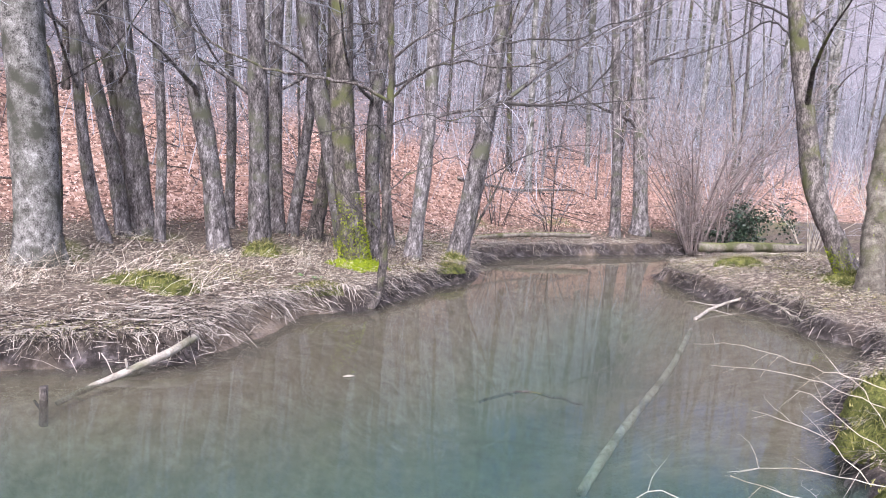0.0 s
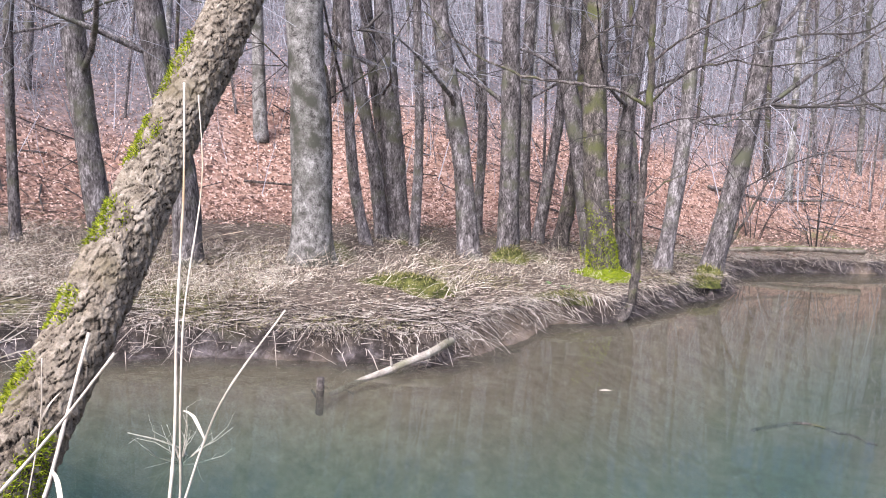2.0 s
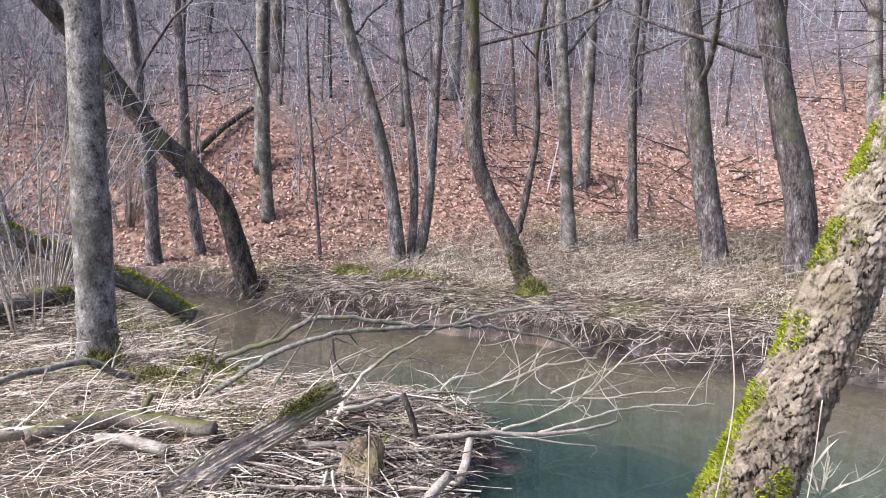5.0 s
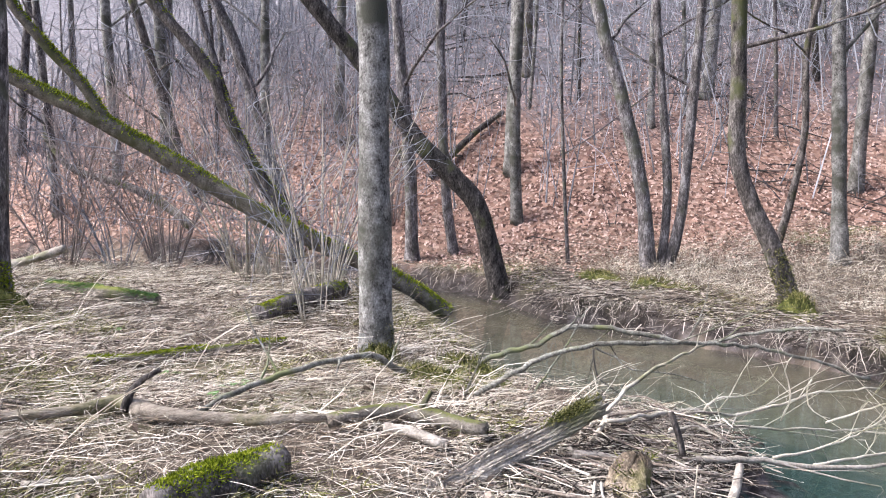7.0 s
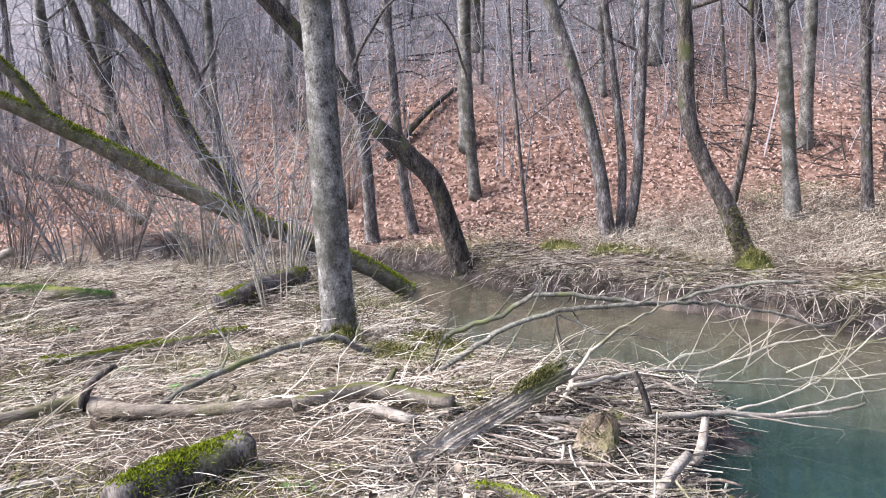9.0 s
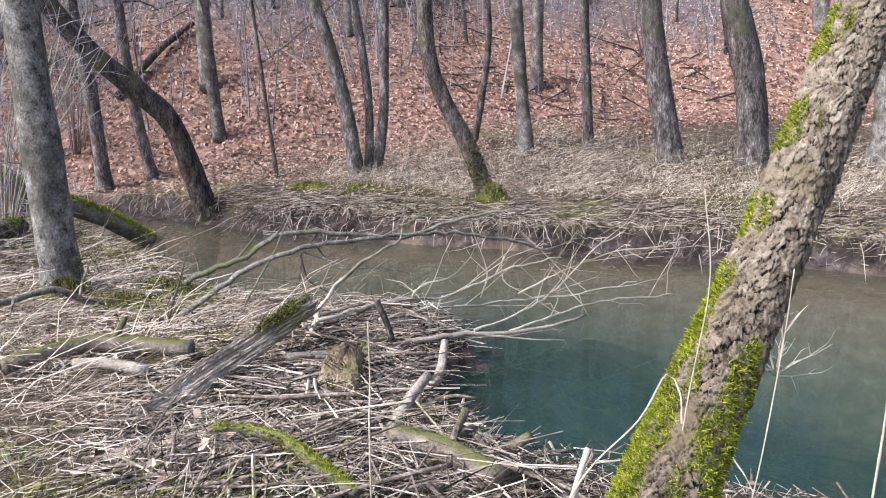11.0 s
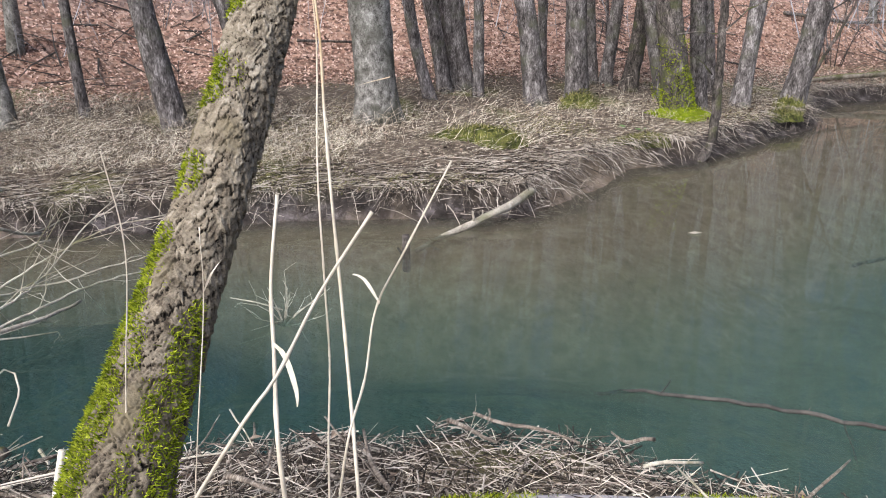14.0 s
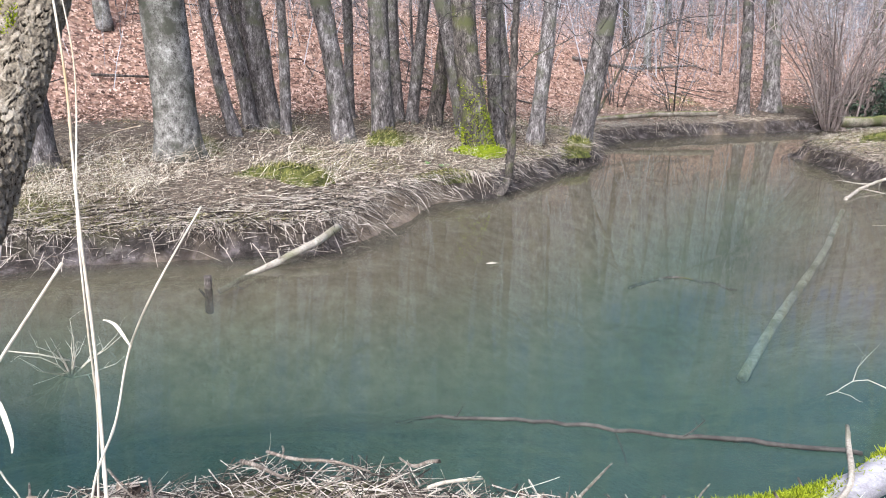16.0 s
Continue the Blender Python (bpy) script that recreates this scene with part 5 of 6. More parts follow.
# ---- reeds and stalks close to the camera ----
def stalk(label, pts, r, seed, leaf=None, ground_it=True, name="reed_stalk", mat=None):
    """A dry jointed stalk, carried down to the ground, with a hanging leaf where it has one."""
    rng = np.random.RandomState(seed)
    p = [np.array(q, float) for q in pts]
    if ground_it:
        d = p[-1] - p[-2]
        d = d / np.linalg.norm(d) * np.array([0.6, 0.6, 1])
        while p[-1][2] > z_at(p[-1][0], p[-1][1]) - 0.03:
            p.append(p[-1] + d * 0.15)
    r = r * 0.72
    line = spline(p, 0.02)
    n = len(line)
    radii = r * (0.55 + 0.45 * np.linspace(0, 1, n)) * (1 + 0.28 * (np.arange(n) % 9 == 0))
    root = thing(name, label, "reed", "dry reed stalks by the leaning tree")
    root.location = line[-1]
    soup = Soup()
    add_tube(soup, line - line[-1], radii, 8, 0.03, rng)
    part("stem", soup, mat or M_REED, root)
    if leaf:
        lf = spline(leaf, 0.015) - line[-1]
        w = 0.003 * np.sin(np.linspace(0.25, 2.9, len(lf)))[:, None]
        s = np.array([[0.86, 0.5, 0]])
        v = np.vstack([lf - s * w, lf + s * w + [0, 0, 0.002]])
        k = np.arange(len(lf) - 1)
        f = np.column_stack([k, k + 1, k + 1 + len(lf), k + len(lf)])
        soup = Soup()
        soup.add(v, f)
        part("leaf", soup, M_REED, root)


stalk("thick broken reed stalk with a hanging leaf", [(-2.297, 1.606, 1.638), (-2.282, 1.534, 1.543), (-2.239, 1.437, 1.493), (-2.190, 1.327, 1.447), (-2.185, 1.323, 1.333), (-2.197, 1.331, 1.158)], 0.0056, 201, [(-2.242, 1.442, 1.501), (-2.218, 1.421, 1.495), (-2.200, 1.404, 1.463), (-2.196, 1.395, 1.448)])
stalk("tall thin reed stalk", [(-2.667, 2.685, 2.060), (-2.624, 2.627, 1.819), (-2.553, 2.398, 1.506), (-2.533, 2.345, 1.244), (-2.542, 2.367, 1.016), (-2.541, 2.322, 0.821)], 0.0048, 202)
stalk("tall reed stalk with a side shoot", [(-2.505, 2.286, 2.060), (-2.434, 2.154, 1.829), (-2.416, 2.108, 1.684), (-2.384, 2.035, 1.528), (-2.350, 1.967, 1.331), (-2.279, 1.796, 1.161), (-2.255, 1.741, 1.002)], 0.0058, 203, [(-2.416, 2.108, 1.684), (-2.362, 2.124, 1.723), (-2.290, 2.140, 1.743)])
stalk("slender reed stalk leaning over the water", [(-2.145, 2.011, 1.609), (-2.197, 1.874, 1.485), (-2.272, 1.930, 1.350), (-2.264, 1.827, 1.263), (-2.256, 1.705, 1.213), (-2.305, 1.755, 1.006)], 0.0042, 204, [(-2.257, 1.908, 1.369), (-2.290, 1.925, 1.407), (-2.314, 1.933, 1.412)])
stalk("broken reed stalk slanting across the others", [(-2.069, 1.303, 1.703), (-2.114, 1.280, 1.632), (-2.125, 1.205, 1.588), (-2.141, 1.171, 1.562), (-2.215, 1.179, 1.448), (-2.315, 1.243, 1.281)], 0.0036, 205)
stalk("thin dry stalk before the leaning trunk", [(-2.787, 1.926, 1.628), (-2.777, 1.941, 1.426), (-2.818, 1.939, 1.145), (-2.850, 1.901, 0.737)], 0.0030, 206)
stalk("thin dry stalk with a side shoot", [(-2.592, 1.905, 1.497), (-2.610, 1.919, 1.338), (-2.616, 1.851, 1.084), (-2.672, 1.876, 0.808)], 0.0027, 207, [(-2.609, 1.917, 1.358), (-2.587, 1.923, 1.403), (-2.574, 1.941, 1.423)])
stalk("pale leaning stalk over the dam", [(-3.163, 1.338, 1.427), (-3.184, 1.349, 1.302), (-3.156, 1.317, 1.209), (-3.165, 1.315, 1.042)], 0.0037, 208)
stalk("nodding stalk with a curled dry tip", [(-2.470, 1.279, 1.462), (-2.508, 1.342, 1.469), (-2.536, 1.355, 1.484), (-2.521, 1.264, 1.456), (-2.581, 1.235, 1.371)], 0.0026, 209)
stalk("pale stick leaning in the dry grass", [(-3.099, 1.720, 0.945), (-3.221, 1.655, 0.879), (-3.341, 1.600, 0.805)], 0.0045, 210)
stalk("short pale stick by the leaning tree", [(-3.109, 1.720, 0.955), (-3.107, 1.732, 0.857), (-3.095, 1.748, 0.756)], 0.0047, 211)


# ---- the leaning tree with scaly bark ----
def leaning_tree():
    rng = np.random.RandomState(301)
    root = thing("leaning_tree", "leaning tree with scaly bark and bright moss", "tree")
    pts = [(-2.790, 1.161, 0.266), (-2.807, 1.421, 0.499), (-2.821, 1.644, 0.699), (-2.833, 1.831, 0.865), (-2.852, 1.989, 0.989), (-2.857, 2.198, 1.194), (-2.837, 2.414, 1.435), (-2.823, 2.620, 1.706), (-2.821, 2.697, 1.806), (-2.775, 2.983, 2.214), (-2.701, 3.348, 2.807), (-2.579, 3.822, 3.679), (-2.402, 4.376, 4.842), (-2.178, 4.944, 6.211)]
    base = np.array(pts[0])
    root.location = base
    lower = spline(pts, 0.0034)
    line = np.vstack([lower[lower[:, 2] < 2.6], lower[lower[:, 2] >= 2.6][::9]]) - base
    n, sides = len(line), 250
    s = np.concatenate([[0], np.cumsum(np.linalg.norm(np.diff(line, axis=0), axis=1))])
    r = np.interp(s, [0, 0.45, 1.05, 1.45, 1.65, 2.3, 3.4, 5.0, s[-1]], [0.165, 0.124, 0.098, 0.083, 0.077, 0.074, 0.073, 0.066, 0.045])
    v, f, tris = tube(line, r, sides)
    ang = np.linspace(0, 2 * np.pi, sides, endpoint=False)
    # scaly plates: uneven cells, raised, with deep cracks between
    U, V = np.meshgrid(ang * 0.1, s, indexing="xy")
    wrap, cu, cv = 2 * np.pi * 0.1, 0.0180, 0.028
    nu = int(round(wrap / cu))
    ring = U / wrap * 2 * np.pi
    wu = U + 0.005 * np.sin(V * 40 + 3 * ring) + 0.0025 * np.sin(V * 137 + 5 * ring) + 0.0012 * np.sin(V * 410 + 17 * ring)
    wv = V + 0.010 * np.sin(6 * ring + V * 13) + 0.004 * np.sin(19 * ring + V * 61) + 0.002 * np.sin(53 * ring + V * 90)
    gu, gv = np.floor(wu / cu).astype(int), np.floor(wv / cv).astype(int)
    rows = gv.max() + 4
    ju, jv, jh = rng.rand(rows, nu), rng.rand(rows, nu), rng.rand(rows, nu)
    tu, tv = rng.randn(rows, nu), rng.randn(rows, nu)
    d1, d2 = np.full(U.shape, 9.0), np.full(U.shape, 9.0)
    hi, tilt, low = np.zeros(U.shape), np.zeros(U.shape), np.zeros(U.shape)
    for a in (-1, 0, 1):
        for b in (-1, 0, 1):
            iu, iv = (gu + a), np.clip(gv + b, 0, rows - 1)
            px, py = (iu + ju[iv, iu % nu]) * cu, (iv + jv[iv, iu % nu]) * cv
            du, dv = (wu - px) / cu, (wv - py) / cv
            d = 0.55 * np.maximum(np.abs(du + 0.35 * dv), np.abs(dv)) + 0.45 * np.hypot(du, dv)
            closer = d < d1
            d2 = np.where(closer, d1, np.minimum(d2, d))
            hi = np.where(closer, jh[iv, iu % nu], hi)
            tilt = np.where(closer, du * tu[iv, iu % nu] + dv * tv[iv, iu % nu], tilt)
            low = np.where(closer, -dv, low)
            d1 = np.where(closer, d, d1)
    gap = d2 - d1 - 0.07 * noise2(8 * ring, V * 55, 8) - 0.03 * noise2(24 * ring, V * 160, 18)
    plate = smooth(-0.03, 0.06, gap)
    lump = 0.004 * np.sin(V * 9 + 3 * np.sin(ring)) + 0.002 * np.sin(V * 23 + 4 * ring)
    out = plate * (0.006 + 0.005 * hi + 0.002 * tilt + 0.007 * low) + lump + 0.0003 * rng.randn(*U.shape)
    axis = np.repeat(line, sides, 0)
    body = v[: n * sides]
    normal = body - axis
    normal /= np.linalg.norm(normal, axis=1)[:, None]
    body += normal * (out.reshape(-1, 1) * 0.9)
    v[: n * sides] = body
    soup = Soup()
    soup.add(v, f)
    soup.f.append(tris)
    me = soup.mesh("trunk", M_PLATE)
    # tone: random by plate; cracks get inner bark plus painted shade; darker lower down
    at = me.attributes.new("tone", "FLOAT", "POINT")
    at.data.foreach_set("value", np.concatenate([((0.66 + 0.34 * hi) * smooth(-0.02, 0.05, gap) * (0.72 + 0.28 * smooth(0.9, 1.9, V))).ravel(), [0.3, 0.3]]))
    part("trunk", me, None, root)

    # moss: many short shoots standing on the bark
    left, front = np.array((-0.86, -0.5, 0.0)), np.array((0.5, -0.86, 0.0))
    nrm = normal.reshape(n, sides, 3)
    pos = body.reshape(n, sides, 3)

    def moss(s0, s1, toward, width, count, label, ragged=0.25):
        i = rng.randint(np.searchsorted(s, s0), np.searchsorted(s, s1), count * 6)
        j = rng.randint(0, sides, count * 6)
        k = nrm[i, j] @ toward
        edge = width - ragged * np.sin(s[i] * 21) * np.sin(s[i] * 8.3 + j * 0.2) + 0.10 * rng.randn(len(i))
        mid = np.abs(s[i] - (s0 + s1) / 2) / ((s1 - s0) / 2)
        keep = np.where(k > 1 - edge * np.sqrt(np.clip(1 - mid**3, 0, 1)))[0][:count]
        i, j = i[keep], j[keep]
        m = len(i)
        sticks(pos[i, j] - nrm[i, j] * 0.004, nrm[i, j] + rng.randn(m, 3) * 0.45 + [0, 0, 0.15], 0.006 + 0.009 * rng.rand(m), 0.0020 + 0.0014 * rng.rand(m), rng.randn(m, 3) * 0.3, M_MOSS, "moss", label, "", root, 3, 0.2)

    def unit(a):
        return a / np.linalg.norm(a)

    moss(0.1, 1.62, unit(left + front * 0.25), 0.47, 24000, "bright green moss sheath")
    moss(0.1, 1.42, unit(front - left * 0.55), 0.24, 10000, "green moss strip")
    moss(1.66, 1.80, unit(left + front * 0.45), 0.30, 1000, "green moss cushion")
    moss(1.92, 2.08, unit(left + front * 0.5), 0.36, 1300, "green moss cushion")
    moss(2.2, 2.38, unit(left + front * 0.3), 0.30, 1200, "green moss cushion")
    moss(2.45, 2.72, unit(left + front * 0.2), 0.26, 1400, "green moss cushion")
    moss(2.85, 3.1, unit(left + front * 0.3), 0.22, 1000, "green moss cushion")
    moss(3.2, 3.7, unit(left + front * 0.2), 0.2, 1200, "green moss cushion")
    for z, w, size in ((4.4, (-0.6, 0.3, 0.6), 1.6), (5.0, (0.7, 0.3, 0.5), 1.8), (5.6, (0.1, 0.8, 0.7), 1.5)):
        i = int(np.argmin(np.abs(line[:, 2] + base[2] - z)))
        sp = Soup()
        branching(sp, rng, line[i], w, size, 0.03, 2, 6)
        part("limb", sp, M_BARK, root)


leaning_tree()


# ---- moss cushions, mossy feet and logs on the banks ----
def cushion(label, x, y, rx, ry, h, seed, turn=0.0, mat=None, tufts=260, lift=0.0):
    """A low, lumpy cushion of moss with shoots."""
    rng = np.random.RandomState(seed)
    root = thing("moss_cushion", label, "moss", "moss cushions")
    root.location = (x, y, z_at(x, y) + lift - 0.02)
    root.rotation_euler = (0, 0, radians(turn))
    n, m = 9, 26
    g = np.linspace(0, 6.283, m, endpoint=False)
    v, tops = [(0, 0, h)], []
    for i in range(1, n):
        t = i / (n - 1)
        k = t * (1 + 0.16 * np.sin(3 * g + seed) + 0.09 * np.sin(7 * g + 2 * seed) * t)
        hz = h * np.clip(1 - t**2.2, 0, 1) * (1 + 0.25 * np.sin(5 * g + i) * t) - 0.05 * (t > 0.95) + 0.008 * rng.randn(m)
        for a in range(m):
            v.append((rx * k[a] * math.cos(g[a]), ry * k[a] * math.sin(g[a]), hz[a]))
    f3 = np.array([(0, 1 + a, 1 + (a + 1) % m) for a in range(m)])
    f4 = np.array([(1 + i * m + a, 1 + (i + 1) * m + a, 1 + (i + 1) * m + (a + 1) % m, 1 + i * m + (a + 1) % m) for i in range(n - 2) for a in range(m)])
    soup = Soup()
    soup.add(v, f4)
    soup.f.append(f3)
    part("cushion", soup, mat or M_MOSS, root)
    v = np.array(v)[: 1 + (n - 2) * m]
    pick = v[rng.randint(0, len(v), tufts)] + rng.randn(tufts, 3) * [0.03 * rx / 0.3, 0.03 * ry / 0.3, 0.004]
    sticks(pick, np.column_stack([rng.randn(tufts, 2) * 0.5, np.ones(tufts)]), 0.02 + 0.05 * rng.rand(tufts), 0.002 + 0.003 * rng.rand(tufts), rng.randn(tufts, 3) * 0.2, mat or M_MOSS, "moss", "", "", root, 3, 0.2)


cushion("mossy hump among dry grass", -3.35, 9.39, 0.55, 0.22, 0.16, 401, -5, mat=M_TURF, tufts=700)
cushion("bright moss round the foot of alders", -0.98, 12.10, 0.48, 0.3, 0.14, 402)
cushion("mossy foot of a straight tree", -2.39, 12.05, 0.3, 0.2, 0.2, 405, mat=M_TURF, tufts=600)
cushion("moss at the foot of the leaning tree on the point", 0.79, 13.78, 0.26, 0.2, 0.18, 406, mat=M_TURF, tufts=600)
cushion("green edge of the bank", -1.53, 10.50, 0.5, 0.25, 0.06, 407, 40, mat=M_TURF, tufts=700)
cushion("green turf on the point", 0.55, 13.09, 0.5, 0.25, 0.07, 408, 50, mat=M_TURF, tufts=700)
cushion("moss round the foot of a curved dark tree", -7.87, 6.79, 0.24, 0.2, 0.22, 409, mat=M_TURF, tufts=600)
cushion("green hump on the far bank", -9.49, 6.36, 0.5, 0.16, 0.08, 410, 20, mat=M_TURF, tufts=500)
cushion("green hump on the grassy bank", -10.43, 6.14, 0.4, 0.15, 0.08, 411, 15, mat=M_TURF, tufts=500)
cushion("moss round the foot of a thick tree", -9.86, -0.70, 0.34, 0.3, 0.24, 412, mat=M_TURF, tufts=600)
cushion("moss at the foot of a grey tree", -7.75, 2.18, 0.24, 0.2, 0.14, 413, mat=M_TURF, tufts=600)
cushion("mossy top of the river bank", 6.19, 13.80, 0.5, 0.3, 0.14, 414, mat=M_TURF, tufts=700)
cushion("bright moss by a leaning tree", 6.81, 11.57, 0.45, 0.3, 0.2, 415, mat=M_TURF, tufts=1200)
cushion("mossy hump at the near bank", 2.42, 4.80, 0.42, 0.42, 0.26, 416, mat=M_TURF, tufts=1500)
cushion("moss on the undercut bank", 2.02, 4.00, 0.36, 0.36, 0.24, 417, mat=M_TURF, tufts=1500)
cushion("moss on the edge of the bank", 2.98, 5.72, 0.4, 0.34, 0.28, 418, mat=M_TURF, tufts=600)
cushion("moss cushion beside a pale stick", -0.07, 3.17, 0.26, 0.18, 0.12, 419, tufts=900)
cushion("mossy sod at the dam", -7.38, 2.81, 0.5, 0.2, 0.14, 420, 10, mat=M_TURF, tufts=700)
cushion("mossy sod on the bank", -7.11, 2.35, 0.4, 0.2, 0.12, 421, 30, mat=M_TURF, tufts=700)
mossy_log("low log overgrown with moss in the grass", [(-7.98, 0.07, 0.57), (-8.11, 0.44, 0.51), (-8.28, 0.78, 0.47), (-8.37, 1.14, 0.46), (-8.53, 1.62, 0.41)], (0.03, 0.045, 0.03), 430, 2600)
mossy_log("mossy log half buried in the grass", [(-11.18, -0.36, 0.64), (-10.80, 0.01, 0.61), (-10.29, 0.33, 0.63), (-10.06, 0.69, 0.58)], (0.06, 0.08, 0.05), 431, 2600, moss=M_HERB)
mossy_log("mossy stump-like log at the channel", [(-9.35, 1.53, 0.50), (-9.85, 2.01, 0.49), (-10.28, 2.45, 0.47), (-10.66, 2.72, 0.43)], (0.08, 0.11, 0.10), 432, 2600, stem=M_DARKBARK)
log("pale broken log in the brush", [(-11.99, -1.07, 0.75), (-11.76, -0.57, 0.84), (-11.54, -0.17, 0.97)], (0.05, 0.045), M_WOOD, 433, stubs=2)
log("grey log lying in the grass", [(-6.78, -0.53, 0.64), (-6.72, -0.16, 0.60), (-6.77, 0.15, 0.58), (-6.78, 0.31, 0.59), (-6.56, 0.48, 0.57), (-6.40, 0.81, 0.54), (-6.26, 1.17, 0.53), (-6.21, 1.42, 0.51)], (0.022, 0.034, 0.050, 0.032, 0.026), M_PLANK, 434, rough=0.12)
log("mossy sod edge over the water", [(1.74, 17.42, 0.32), (3.09, 17.75, 0.41), (4.65, 17.98, 0.43)], (0.05, 0.06), M_MOSSLOG, 435, rough=0.1)
log("mossy log behind the river bank", [(5.76, 14.75, 0.58), (6.78, 14.63, 0.64), (8.04, 14.85, 0.65)], (0.09, 0.1, 0.08), M_MOSSLOG, 436, rough=0.1)
mossy_log("thick mossy dead trunk beside a leaning tree", [(6.63, 10.92, 0.10), (6.61, 10.94, 2.22), (6.68, 10.88, 3.20)], (0.2, 0.17, 0.13), 443, 6500, "dead_tree", "tree", cover=2.0)
log("broken dark snag in the grass", [(-5.88, -0.36, 0.55), (-5.89, -0.29, 0.65), (-5.90, -0.22, 0.71)], (0.016, 0.012), M_DARKBARK, 437, name="snag", category="stick")
log("curved dark snag on a log", [(-6.68, 0.31, 0.57), (-6.68, 0.34, 0.67), (-6.68, 0.42, 0.75), (-6.68, 0.51, 0.79)], (0.03, 0.014), M_DARKBARK, 438, name="snag", category="stick")
log("dead trunk lying on the slope", [(-15.35, 5.78, z_at(-15.35, 5.78) + 0.1), (-15.60, 6.70, z_at(-15.60, 6.70) + 0.2), (-15.93, 7.59, z_at(-15.93, 7.59) + 0.15)], (0.07, 0.05), M_DARKBARK, 439, stubs=3)
log("fallen trunk on the slope among brush", [(-17.80, 4.75, z_at(-17.80, 4.75) + 0.1), (-16.90, 5.40, z_at(-16.90, 5.40) + 0.12), (-15.80, 5.60, z_at(-15.80, 5.60) + 0.1)], (0.1, 0.09), M_DARKBARK, 440, stubs=3)
log("dark fallen branch on the leaves", [(-7.90, 15.20, z_at(-7.90, 15.20) + 0.08), (-7.00, 15.60, z_at(-7.00, 15.60) + 0.1), (-6.30, 15.70, z_at(-6.30, 15.70) + 0.1)], (0.028, 0.016), M_DARKBARK, 441, stubs=2)
log("fallen trunk low on the far slope", [(1.94, 21.23, z_at(1.94, 21.23) + 0.1), (3.73, 21.90, z_at(3.73, 21.90) + 0.12), (5.76, 23.02, z_at(5.76, 23.02) + 0.1)], (0.045, 0.025), M_DARKBARK, 442, stubs=2)


def foot_moss(label, foot, head, radius, high, count, seed, mat=None, way=(0.3, -0.95)):
    """A ragged sleeve of moss shoots on the lower trunk of a tree."""
    rng = np.random.RandomState(seed)
    root = thing("moss_sleeve", label, "moss", "moss on tree feet")
    a, b = np.array((*foot, z_at(*foot) - 0.05)), np.array(head, float)
    root.location = a
    h = high * rng.rand(count) ** 1.5
    g = rng.rand(count) * 6.283
    k = np.cos(g) * way[0] + np.sin(g) * way[1]
    keep = k + 0.5 * np.sin(h * 9 + 2 * g + seed) + 0.3 * rng.randn(count) > 1.2 * h / high - 0.25
    h, g = h[keep], g[keep]
    n = len(h)
    out = np.column_stack([np.cos(g), np.sin(g), 0 * g])
    r = radius * (1 + 0.35 * np.exp(-h / 0.22)) * 1.0
    p = np.outer(h / (b[2] - a[2]), b - a) + out * r[:, None]
    sticks(p, out + rng.randn(n, 3) * 0.5 + [0, 0, 0.2], 0.012 + 0.022 * rng.rand(n), 0.004 + 0.003 * rng.rand(n), rng.randn(n, 3) * 0.3, mat or M_MOSS, "moss", "", "", root, 3, 0.25)


foot_moss("bright moss up the foot of a dark alder", (-0.98, 12.25), (-1.25, 12.25, 2.18), 0.201, 1.1, 5000, 451)
foot_moss("moss up the foot of a leaning alder", (-1.09, 13.23), (-1.47, 13.24, 2.18), 0.161, 0.6, 2500, 452)
foot_moss("moss on the foot of a straight tree", (-2.41, 12.20), (-2.49, 12.19, 2.51), 0.162, 0.3, 1500, 453, M_TURF)
foot_moss("moss on the foot of a curved tree", (-7.97, 6.90), (-8.16, 6.72, 0.97), 0.100, 0.7, 2500, 454, M_TURF, (0.8, -0.6))
foot_moss("bright moss on the foot of a thick tree", (-10.01, -0.72), (-10.02, -0.62, 1.98), 0.131, 0.5, 3500, 455, None, (1.0, 0.1))
foot_moss("moss on the foot of a tree at the dam", (-7.89, 2.22), (-7.89, 2.23, 1.39), 0.113, 0.35, 2000, 456, M_TURF, (0.9, 0.4))
foot_moss("moss on the foot of a rough leaning tree", (6.90, 11.69), (6.64, 11.87, 1.03), 0.186, 0.6, 3000, 457, None, (-0.7, -0.7))


